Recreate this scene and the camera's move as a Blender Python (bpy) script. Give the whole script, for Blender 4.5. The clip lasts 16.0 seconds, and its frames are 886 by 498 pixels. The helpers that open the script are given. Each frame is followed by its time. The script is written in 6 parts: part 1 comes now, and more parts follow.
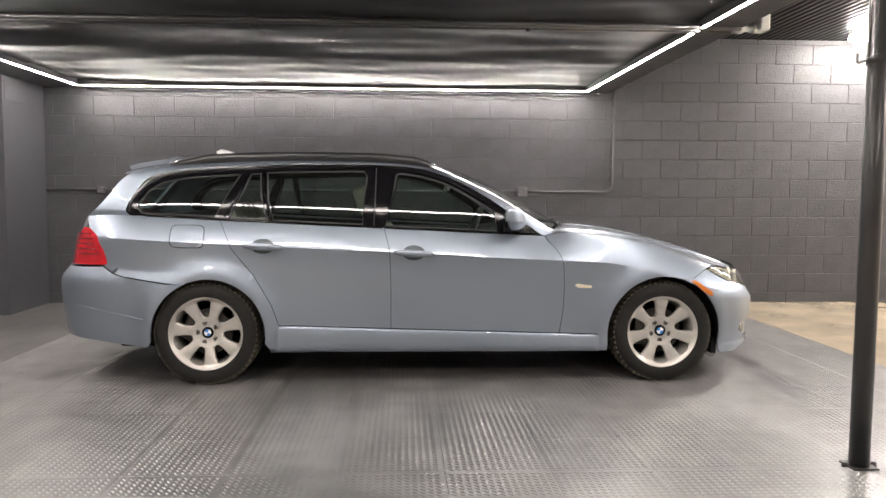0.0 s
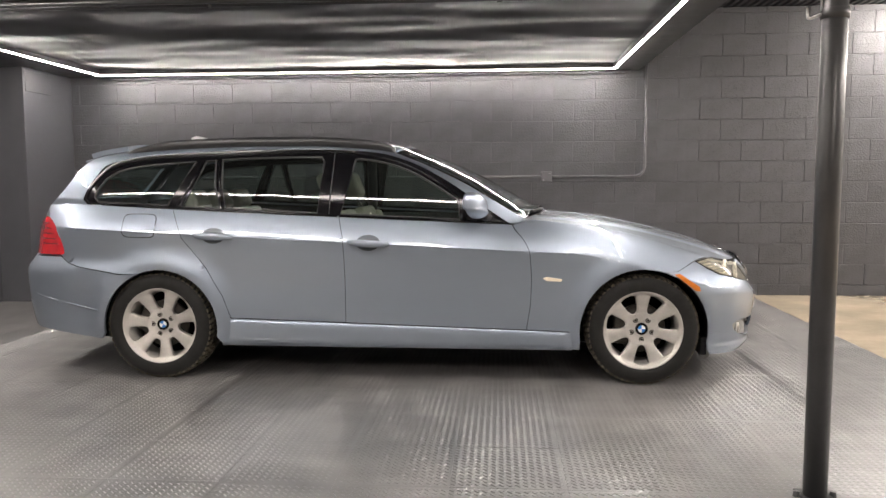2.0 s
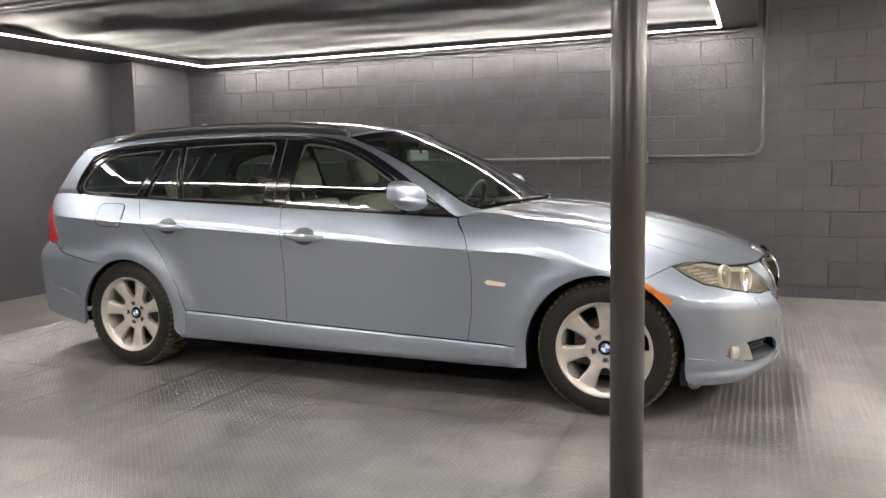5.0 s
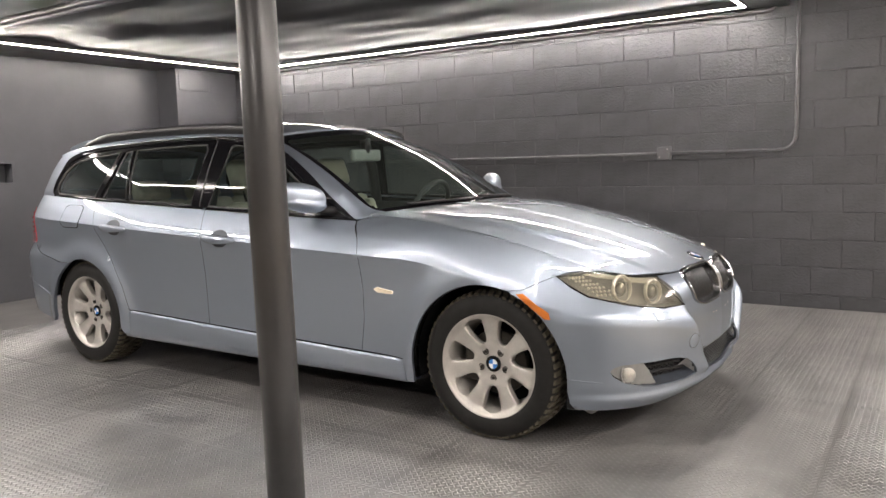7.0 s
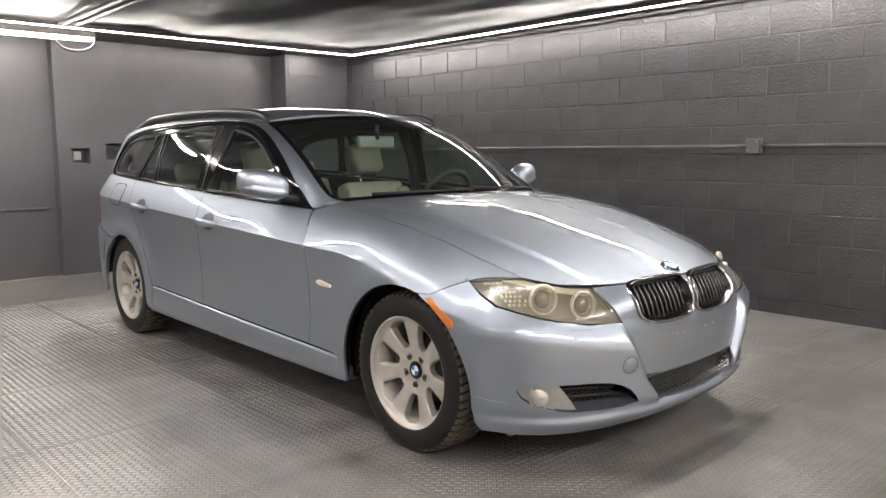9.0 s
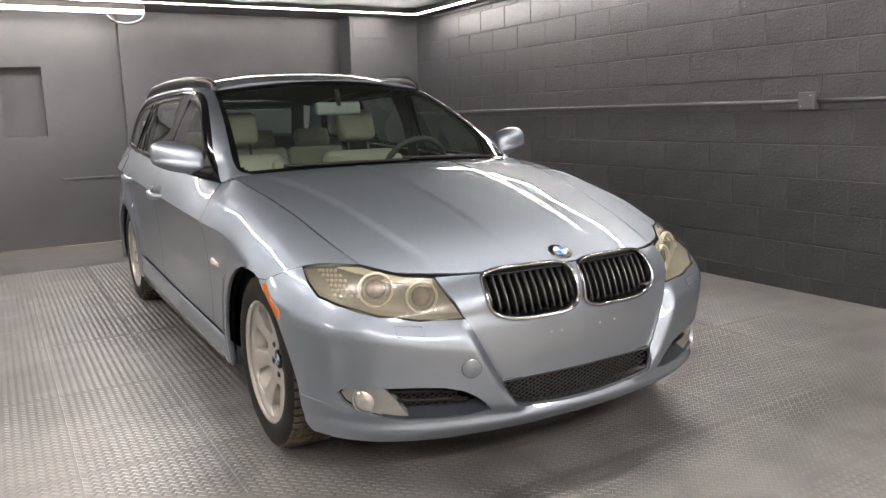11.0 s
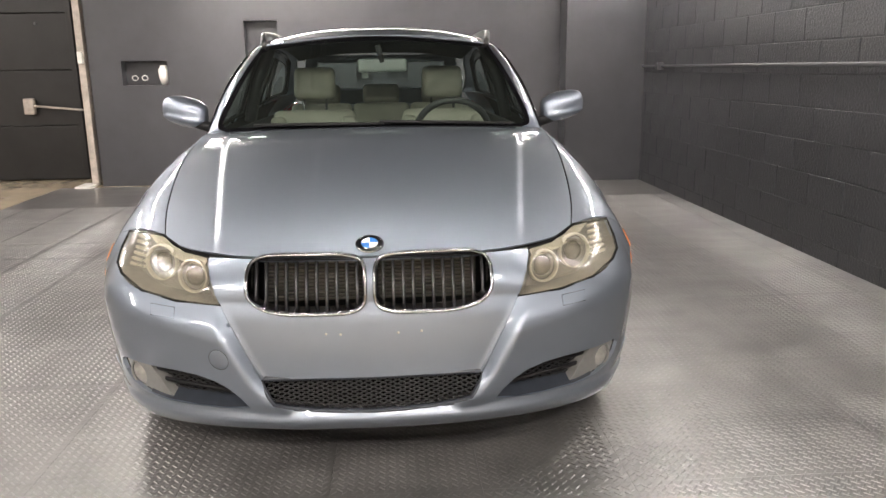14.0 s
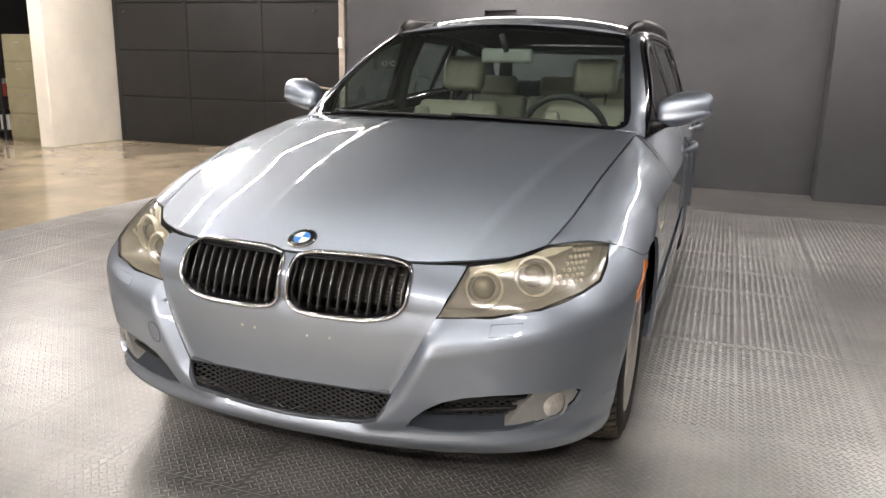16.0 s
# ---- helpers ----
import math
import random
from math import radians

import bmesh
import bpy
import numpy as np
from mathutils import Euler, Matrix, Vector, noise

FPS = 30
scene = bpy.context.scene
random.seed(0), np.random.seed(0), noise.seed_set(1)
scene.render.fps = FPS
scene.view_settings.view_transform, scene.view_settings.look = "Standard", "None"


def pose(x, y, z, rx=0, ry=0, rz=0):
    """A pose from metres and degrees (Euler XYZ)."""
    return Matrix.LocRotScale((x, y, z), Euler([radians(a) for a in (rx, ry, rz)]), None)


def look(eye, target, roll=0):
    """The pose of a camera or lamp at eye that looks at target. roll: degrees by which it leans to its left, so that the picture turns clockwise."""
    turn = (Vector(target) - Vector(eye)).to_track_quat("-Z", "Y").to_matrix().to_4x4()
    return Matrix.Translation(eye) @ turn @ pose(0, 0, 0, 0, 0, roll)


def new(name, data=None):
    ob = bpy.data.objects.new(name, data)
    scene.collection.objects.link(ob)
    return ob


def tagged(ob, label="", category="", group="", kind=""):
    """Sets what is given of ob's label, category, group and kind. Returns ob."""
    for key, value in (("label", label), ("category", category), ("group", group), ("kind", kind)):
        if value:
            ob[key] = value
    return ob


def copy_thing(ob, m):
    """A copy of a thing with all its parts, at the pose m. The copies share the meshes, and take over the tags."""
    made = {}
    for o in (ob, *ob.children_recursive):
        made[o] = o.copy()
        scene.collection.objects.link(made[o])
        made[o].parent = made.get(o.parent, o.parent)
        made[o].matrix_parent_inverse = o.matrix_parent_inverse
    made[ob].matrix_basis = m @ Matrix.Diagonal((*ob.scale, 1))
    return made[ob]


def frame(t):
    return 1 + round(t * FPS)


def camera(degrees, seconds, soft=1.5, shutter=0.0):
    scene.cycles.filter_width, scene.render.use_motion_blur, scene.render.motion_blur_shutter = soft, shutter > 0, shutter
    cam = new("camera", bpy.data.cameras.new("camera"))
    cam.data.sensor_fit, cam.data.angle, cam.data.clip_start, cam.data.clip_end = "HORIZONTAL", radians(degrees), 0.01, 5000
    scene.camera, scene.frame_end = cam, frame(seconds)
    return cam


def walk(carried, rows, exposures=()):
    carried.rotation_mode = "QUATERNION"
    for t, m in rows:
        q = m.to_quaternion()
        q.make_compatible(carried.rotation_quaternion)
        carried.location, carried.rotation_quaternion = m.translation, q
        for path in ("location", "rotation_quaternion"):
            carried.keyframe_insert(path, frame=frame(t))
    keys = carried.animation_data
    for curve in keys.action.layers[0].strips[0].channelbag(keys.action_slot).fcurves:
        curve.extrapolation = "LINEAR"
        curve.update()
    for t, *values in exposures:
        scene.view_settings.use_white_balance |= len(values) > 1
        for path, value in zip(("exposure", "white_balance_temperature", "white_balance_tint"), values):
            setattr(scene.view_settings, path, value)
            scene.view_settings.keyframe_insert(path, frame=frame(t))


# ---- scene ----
cam = camera(59.9, 16.0)
PATH = [
    (0, (-0.221, -5.428, 1.143), (-0.113, -3.436, 1.001), 0.3),
    (0.5, (-0.056, -5.369, 1.131), (-0.003, -3.376, 0.978), -0.0),
    (1, (0.139, -5.278, 1.134), (0.132, -3.284, 0.972), -0.2),
    (1.5, (0.343, -5.202, 1.134), (0.266, -3.211, 0.966), -0.3),
    (2, (0.583, -5.111, 1.142), (0.437, -3.125, 0.964), -0.2),
    (2.5, (0.776, -4.983, 1.13), (0.542, -3.004, 0.952), 0.0),
    (3, (0.998, -4.868, 1.139), (0.664, -2.905, 0.949), -0.2),
    (3.5, (1.252, -4.744, 1.132), (0.817, -2.803, 0.926), -0.1),
    (3.7, (1.38, -4.659, 1.141), (0.886, -2.733, 0.926), -0.1),
    (5.8, (2.349, -3.976, 1.161), (1.465, -2.195, 0.944), -1.6),
    (6, (2.444, -3.896, 1.148), (1.525, -2.133, 0.93), -1.7),
    (6.5, (2.697, -3.703, 1.141), (1.691, -1.989, 0.92), -1.7),
    (7, (2.921, -3.52, 1.143), (1.838, -1.853, 0.922), -1.6),
    (7.5, (3.112, -3.308, 1.138), (1.954, -1.695, 0.901), -1.6),
    (8, (3.287, -3.081, 1.109), (2.026, -1.545, 0.886), -1.6),
    (8.2, (3.348, -3.01, 1.132), (2.044, -1.51, 0.904), -1.2),
    (10.3, (3.873, -1.981, 1.148), (2.233, -0.875, 0.852), -1.8),
    (10.5, (3.902, -1.876, 1.149), (2.244, -0.801, 0.84), -2.2),
    (11, (3.975, -1.596, 1.158), (2.271, -0.608, 0.812), -1.6),
    (11.5, (4.038, -1.35, 1.156), (2.287, -0.461, 0.775), -0.3),
    (12, (4.044, -1.086, 1.159), (2.248, -0.316, 0.73), -0.2),
    (12.5, (4.053, -0.814, 1.172), (2.214, -0.171, 0.721), -0.3),
    (13, (4.084, -0.53, 1.175), (2.199, -0.036, 0.727), -0.2),
    (13.5, (4.107, -0.226, 1.176), (2.184, 0.079, 0.716), -0.9),
    (14, (4.149, 0.076, 1.184), (2.206, 0.197, 0.726), -0.8),
    (14.5, (4.131, 0.333, 1.178), (2.185, 0.242, 0.722), -0.5),
    (15, (4.048, 0.577, 1.186), (2.13, 0.264, 0.715), -0.0),
    (15.5, (3.922, 0.841, 1.186), (2.048, 0.327, 0.713), 0.6),
    (16, (3.78, 1.049, 1.177), (1.952, 0.391, 0.699), 1.2),
]
walk(cam, [(t, look(eye, target, roll)) for t, eye, target, roll in PATH],
     [(0.0, 2.46), (8.0, 2.40), (10.5, 2.27), (12.5, 2.31), (14.5, 2.36), (16.0, 2.30)])

# ---- world and exposure ----
world = bpy.data.worlds.new("world")
scene.world = world
world.use_nodes = True
world.node_tree.nodes["Background"].inputs[0].default_value = (0.02, 0.02, 0.022, 1)
world.node_tree.nodes["Background"].inputs[1].default_value = 0.3


# ---- materials ----
def material(name, colour, rough=0.5, metal=0.0, vary=0.0, scale=6.0, bump=0.0, bump_scale=60.0, coat=0.0, rough_vary=0.0,
             emit=0.0, second=None, spec=0.5, detail=6.0, piece=0.0, span=(0.35, 0.68), streak=1.0):
    """A surface with variation at two scales in colour and gloss, and fine relief."""
    m = bpy.data.materials.new(name)
    m.use_nodes = True
    nt = m.node_tree
    n, ln = nt.nodes, nt.links
    b = n["Principled BSDF"]
    b.inputs["Base Color"].default_value = (*colour, 1)
    b.inputs["Roughness"].default_value = rough
    b.inputs["Metallic"].default_value = metal
    b.inputs["Specular IOR Level"].default_value = spec
    if coat:
        b.inputs["Coat Weight"].default_value = coat
        b.inputs["Coat Roughness"].default_value = 0.025
    if emit:
        b.inputs["Emission Color"].default_value = (*colour, 1)
        b.inputs["Emission Strength"].default_value = emit
    co = n.new("ShaderNodeTexCoord")
    if vary or rough_vary:
        big = n.new("ShaderNodeTexNoise")
        big.inputs["Scale"].default_value = scale
        big.inputs["Detail"].default_value = detail
        big.inputs["Roughness"].default_value = 0.65
        if streak == 1.0:
            ln.new(co.outputs["Object"], big.inputs["Vector"])
        else:
            mp = n.new("ShaderNodeMapping")
            mp.inputs["Scale"].default_value = (1.0, streak, 1.0)
            mp.inputs["Rotation"].default_value = (0, 0, 0.5)
            ln.new(co.outputs["Object"], mp.inputs["Vector"])
            ln.new(mp.outputs["Vector"], big.inputs["Vector"])
        if vary:
            mix = n.new("ShaderNodeMix")
            mix.data_type = "RGBA"
            other = second or tuple(min(1, c * (1 + vary)) for c in colour)
            low = tuple(c * (1 - vary) for c in colour) if second is None else colour
            ramp = n.new("ShaderNodeMapRange")
            ramp.inputs["From Min"].default_value, ramp.inputs["From Max"].default_value = span
            ln.new(big.outputs["Fac"], ramp.inputs["Value"])
            ln.new(ramp.outputs["Result"], mix.inputs["Factor"])
            mix.inputs["A"].default_value, mix.inputs["B"].default_value = (*low, 1), (*other, 1)
            last = mix.outputs["Result"]
            if piece:
                info = n.new("ShaderNodeObjectInfo")
                rng = n.new("ShaderNodeMapRange")
                rng.inputs["To Min"].default_value, rng.inputs["To Max"].default_value = 1 - piece, 1 + piece
                ln.new(info.outputs["Random"], rng.inputs["Value"])
                mul = n.new("ShaderNodeMix")
                mul.data_type, mul.blend_type = "RGBA", "MULTIPLY"
                mul.inputs["Factor"].default_value = 1
                ln.new(last, mul.inputs["A"])
                ln.new(rng.outputs["Result"], mul.inputs["B"])
                last = mul.outputs["Result"]
            ln.new(last, b.inputs["Base Color"])
        if rough_vary:
            rr = n.new("ShaderNodeMapRange")
            rr.inputs["From Min"].default_value, rr.inputs["From Max"].default_value = 0.3, 0.7
            rr.inputs["To Min"].default_value = max(0.02, rough - rough_vary)
            rr.inputs["To Max"].default_value = min(1, rough + rough_vary)
            ln.new(big.outputs["Fac"], rr.inputs["Value"])
            ln.new(rr.outputs["Result"], b.inputs["Roughness"])
    if bump:
        fine = n.new("ShaderNodeTexNoise")
        fine.inputs["Scale"].default_value = bump_scale
        fine.inputs["Detail"].default_value = 4
        ln.new(co.outputs["Object"], fine.inputs["Vector"])
        bp = n.new("ShaderNodeBump")
        bp.inputs["Strength"].default_value = bump
        bp.inputs["Distance"].default_value = 0.01
        ln.new(fine.outputs["Fac"], bp.inputs["Height"])
        ln.new(bp.outputs["Normal"], b.inputs["Normal"])
    return m


def glass_material(name, tint, gloss=1.5, haze=None, amount=0.0, rough=0.04):
    """A thin pane: tinted see-through with a clear reflection that grows towards grazing."""
    m = bpy.data.materials.new(name)
    m.use_nodes = True
    nt = m.node_tree
    n, ln = nt.nodes, nt.links
    n.remove(n["Principled BSDF"])
    tr, gl, mx = n.new("ShaderNodeBsdfTransparent"), n.new("ShaderNodeBsdfGlossy"), n.new("ShaderNodeMixShader")
    lw, pw, ma = n.new("ShaderNodeLayerWeight"), n.new("ShaderNodeMath"), n.new("ShaderNodeMath")
    tr.inputs["Color"].default_value = (*tint, 1)
    gl.inputs["Roughness"].default_value = rough
    lw.inputs["Blend"].default_value = 0.5
    pw.operation, ma.operation = "POWER", "MULTIPLY_ADD"
    pw.inputs[1].default_value = 5.0
    straight = ((gloss - 1) / (gloss + 1)) ** 2 * 1.8
    ma.inputs[1].default_value, ma.inputs[2].default_value = 1 - straight, straight
    ln.new(lw.outputs["Facing"], pw.inputs[0])
    ln.new(pw.outputs[0], ma.inputs[0])
    ln.new(ma.outputs[0], mx.inputs[0])
    under = tr.outputs[0]
    if haze:
        df, mh = n.new("ShaderNodeBsdfDiffuse"), n.new("ShaderNodeMixShader")
        df.inputs["Color"].default_value = (*haze, 1)
        mh.inputs[0].default_value = amount
        ln.new(tr.outputs[0], mh.inputs[1])
        ln.new(df.outputs[0], mh.inputs[2])
        under = mh.outputs[0]
    ln.new(under, mx.inputs[1])
    ln.new(gl.outputs[0], mx.inputs[2])
    ln.new(mx.outputs[0], n["Material Output"].inputs["Surface"])
    return m


def lamp_material(name, colour, strength):
    m = bpy.data.materials.new(name)
    m.use_nodes = True
    nt = m.node_tree
    nt.nodes.remove(nt.nodes["Principled BSDF"])
    e = nt.nodes.new("ShaderNodeEmission")
    e.inputs["Color"].default_value = (*colour, 1)
    e.inputs["Strength"].default_value = strength
    nt.links.new(e.outputs[0], nt.nodes["Material Output"].inputs["Surface"])
    return m


def smudged(name, dark, light, rough):
    """Dusty floor covering: broad cloudy soiling, finer wiped streaks, and gloss that follows them."""
    m = bpy.data.materials.new(name)
    m.use_nodes = True
    n, ln = m.node_tree.nodes, m.node_tree.links
    b = n["Principled BSDF"]
    co = n.new("ShaderNodeNewGeometry")
    info = n.new("ShaderNodeObjectInfo")
    clouds = []
    for scale, detail, stretch, turn in ((0.75, 1.0, (1, 1.4, 1), 0.3), (2.8, 2.0, (1, 2.2, 1), 0.9), (2.3, 2.0, (2.6, 1, 1), -0.4)):
        mp, no = n.new("ShaderNodeMapping"), n.new("ShaderNodeTexNoise")
        mp.inputs["Scale"].default_value = stretch
        mp.inputs["Rotation"].default_value = (0, 0, turn)
        no.inputs["Scale"].default_value, no.inputs["Detail"].default_value, no.inputs["Roughness"].default_value = scale, detail, 0.5
        ln.new(co.outputs["Position"], mp.inputs["Vector"])
        ln.new(mp.outputs["Vector"], no.inputs["Vector"])
        clouds.append(no.outputs["Fac"])
    a1, a2 = n.new("ShaderNodeMath"), n.new("ShaderNodeMath")
    ln.new(clouds[0], a1.inputs[0])
    ln.new(clouds[1], a1.inputs[1])
    ln.new(a1.outputs[0], a2.inputs[0])
    ln.new(clouds[2], a2.inputs[1])
    ramp = n.new("ShaderNodeMapRange")
    ramp.interpolation_type = "SMOOTHSTEP"
    ramp.inputs["From Min"].default_value, ramp.inputs["From Max"].default_value = 1.05, 1.95
    ln.new(a2.outputs[0], ramp.inputs["Value"])
    mix = n.new("ShaderNodeMix")
    mix.data_type = "RGBA"
    mix.inputs["A"].default_value, mix.inputs["B"].default_value = (*dark, 1), (*light, 1)
    ln.new(ramp.outputs["Result"], mix.inputs["Factor"])
    each, mul = n.new("ShaderNodeMapRange"), n.new("ShaderNodeMix")
    each.inputs["To Min"].default_value, each.inputs["To Max"].default_value = 0.95, 1.05
    ln.new(info.outputs["Random"], each.inputs["Value"])
    mul.data_type, mul.blend_type = "RGBA", "MULTIPLY"
    mul.inputs["Factor"].default_value = 1
    ln.new(mix.outputs["Result"], mul.inputs["A"])
    ln.new(each.outputs["Result"], mul.inputs["B"])
    ln.new(mul.outputs["Result"], b.inputs["Base Color"])
    rr = n.new("ShaderNodeMapRange")
    rr.inputs["From Min"].default_value, rr.inputs["From Max"].default_value = 0.25, 0.75
    rr.inputs["To Min"].default_value, rr.inputs["To Max"].default_value = rough - 0.022, rough + 0.04
    ln.new(clouds[1], rr.inputs["Value"])
    ln.new(rr.outputs["Result"], b.inputs["Roughness"])
    b.inputs["Specular IOR Level"].default_value = 1.0
    b.inputs["IOR"].default_value = 1.80
    return m


M = {}
M["block"] = material("painted_block", (0.046, 0.0468, 0.0515), 0.44, vary=0.24, scale=3.2, bump=0.55, bump_scale=55, rough_vary=0.1, piece=0.09)
M["mortar"] = material("painted_mortar", (0.047, 0.048, 0.052), 0.6, vary=0.2, scale=9, bump=0.4)
M["dark_wall"] = material("dark_painted_wall", (0.060, 0.061, 0.068), 0.36, vary=0.10, scale=2.2, bump=0.06, bump_scale=30, rough_vary=0.06)
# pale so that the unseen east wall reflects light onto the car's nose
M["bounce_wall"] = material("pale_bounce_wall", (0.62, 0.605, 0.58), 0.7, vary=0.1, scale=1.5, bump=0.1)
M["plain_wall"] = material("grey_wall", (0.07, 0.07, 0.07), 0.7, vary=0.15, scale=1.5, bump=0.1)
M["tile"] = smudged("floor_tile", (0.053, 0.052, 0.051), (0.146, 0.141, 0.137), 0.32)
M["tile_bar"] = smudged("worn_floor_bars", (0.079, 0.077, 0.0755), (0.190, 0.184, 0.179), 0.31)
M["concrete"] = material("polished_concrete", (0.40, 0.335, 0.245), 0.14, vary=0.18, scale=1.3, rough_vary=0.08, bump=0.02)
M["metal_deck"] = material("corrugated_dark_steel", (0.045, 0.045, 0.048), 0.4, metal=0.2, vary=0.2, scale=3, rough_vary=0.1)
M["frame_black"] = material("black_painted_steel", (0.028, 0.028, 0.029), 0.34, vary=0.2, scale=8, bump=0.05, rough_vary=0.04)
M["post"] = material("dark_grey_painted_steel", (0.034, 0.034, 0.035), 0.36, vary=0.15, scale=6, bump=0.08, bump_scale=40, rough_vary=0.05)
M["conduit"] = material("painted_conduit", (0.080, 0.080, 0.085), 0.34, vary=0.12, scale=12, bump=0.05)
M["galvanised"] = material("galvanised_steel", (0.5, 0.5, 0.5), 0.35, metal=0.9, vary=0.15, scale=15)
M["white_plastic"] = material("white_plastic", (0.75, 0.74, 0.70), 0.4, vary=0.05, scale=10)
M["white_wall"] = material("white_painted_wall", (0.80, 0.76, 0.68), 0.6, vary=0.06, scale=2, bump=0.05)
M["beige_metal"] = material("beige_painted_metal", (0.36, 0.33, 0.22), 0.45, vary=0.08, scale=4)
M["red_box"] = material("dull_red_plastic", (0.30, 0.05, 0.04), 0.45, vary=0.1, scale=8)
M["garage_door"] = material("black_garage_door", (0.013, 0.0125, 0.0125), 0.5, vary=0.25, scale=3, bump=0.05)
M["track"] = material("pale_door_track", (0.45, 0.40, 0.35), 0.5, vary=0.25, scale=9, bump=0.1)
# black of the lines that stand for shade in gaps between parts
M["gap_shade"] = material("black_gap_shade", (0.004, 0.004, 0.004), 0.8, vary=0.2, scale=30, spec=0.1)
M["led"] = lamp_material("led_strip", (1.0, 0.915, 0.855), 47)
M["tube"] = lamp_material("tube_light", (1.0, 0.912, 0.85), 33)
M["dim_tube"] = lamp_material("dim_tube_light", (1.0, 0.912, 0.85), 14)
# only for the weaker fill lamps added out of view
M["fill_tube"] = lamp_material("weaker_fill_light", (1.0, 0.912, 0.85), 20)

# glossy dark sheet of the dropped ceiling, gently buckled
M["ceiling_sheet"] = material("glossy_dark_ceiling_sheet", (0.024, 0.024, 0.025), 0.36, vary=0.10, scale=0.9, rough_vary=0.03, spec=0.2, detail=2)


# ---- building helpers ----
def mesh_object(name, bm, mat, parent=None, label="", smooth=False):
    me = bpy.data.meshes.new(name)
    if smooth:
        for f in bm.faces:
            f.smooth = True
    bm.to_mesh(me)
    bm.free()
    me.materials.append(mat)
    ob = new(name, me)
    if parent is not None:
        ob.parent = parent
    if label:
        ob["label"] = label
    return ob


def part(name, bm, mat, parent, label="", smooth=False):
    return mesh_object(name, bm, mat, parent, label, smooth)


def thing(name, label, category, group="", kind="", at=None):
    ob = new(name)
    ob.empty_display_size = 0.1
    if at is not None:
        ob.matrix_basis = at
    return tagged(ob, label, category, group, kind)


def box(bm, x0, x1, y0, y1, z0, z1, bevel=0.0, m=None):
    """Adds a box, with rounded edges where asked."""
    tmp = bmesh.new()
    bmesh.ops.create_cube(tmp, size=1)
    bmesh.ops.scale(tmp, vec=(x1 - x0, y1 - y0, z1 - z0), verts=tmp.verts)
    bmesh.ops.translate(tmp, vec=((x0 + x1) / 2, (y0 + y1) / 2, (z0 + z1) / 2), verts=tmp.verts)
    if bevel:
        bmesh.ops.bevel(tmp, geom=list(tmp.edges), offset=bevel, segments=2, affect="EDGES", profile=0.5)
    if m is not None:
        bmesh.ops.transform(tmp, matrix=m, verts=tmp.verts)
    join(bm, tmp)
    return bm


def join(bm, tmp):
    lut = {v: bm.verts.new(v.co) for v in tmp.verts}
    for f in tmp.faces:
        try:
            g = bm.faces.new([lut[v] for v in f.verts])
            g.smooth = f.smooth
        except ValueError:
            pass
    tmp.free()


def boxed(x0, x1, y0, y1, z0, z1, bevel=0.0):
    return box(bmesh.new(), x0, x1, y0, y1, z0, z1, bevel)


def tube(bm, pts, r, n=12, closed=False, caps=True):
    """A round bar along points."""
    pts = [Vector(p) for p in pts]
    rings = []
    up = None
    for i, p in enumerate(pts):
        a = pts[(i - 1) % len(pts)] if (i or closed) else p
        b = pts[(i + 1) % len(pts)] if (i < len(pts) - 1 or closed) else p
        d = (b - a).normalized()
        if up is None:
            up = d.orthogonal().normalized()
        up = (up - d * up.dot(d)).normalized()
        side = d.cross(up)
        rr = r(i / (len(pts) - 1)) if callable(r) else r
        rings.append([bm.verts.new(p + (up * math.cos(2 * math.pi * k / n) + side * math.sin(2 * math.pi * k / n)) * rr) for k in range(n)])
    last = len(rings) if closed else len(rings) - 1
    for i in range(last):
        a, b = rings[i], rings[(i + 1) % len(rings)]
        for k in range(n):
            f = bm.faces.new((a[k], a[(k + 1) % n], b[(k + 1) % n], b[k]))
            f.smooth = True
    if caps and not closed:
        bm.faces.new(rings[0][::-1])
        bm.faces.new(rings[-1])
    return bm


def bend(a, c, b, r, n=6):
    """Points from a to b with a rounded corner of radius r at c."""
    a, b, c = Vector(a), Vector(b), Vector(c)
    p, q = c + (a - c).normalized() * r, c + (b - c).normalized() * r
    return [a] + [p * (1 - t) ** 2 + c * 2 * t * (1 - t) + q * t * t for t in [i / n for i in range(n + 1)]] + [b]


def lathe(bm, profile, n=48, axis="y", centre=(0, 0, 0)):
    """Turns (radius, height) points about an axis."""
    rings = []
    for r, h in profile:
        ring = []
        for k in range(n):
            a = 2 * math.pi * k / n
            c, s = r * math.cos(a), r * math.sin(a)
            p = {"y": (c, h, s), "z": (c, s, h), "x": (h, c, s)}[axis]
            ring.append(bm.verts.new(Vector(p) + Vector(centre)))
        rings.append(ring)
    for a, b in zip(rings, rings[1:]):
        for k in range(n):
            f = bm.faces.new((a[k], a[(k + 1) % n], b[(k + 1) % n], b[k]))
            f.smooth = True
    return bm


def fix(bm):
    bmesh.ops.remove_doubles(bm, verts=bm.verts, dist=1e-5)
    bmesh.ops.recalc_face_normals(bm, faces=bm.faces)
    return bm

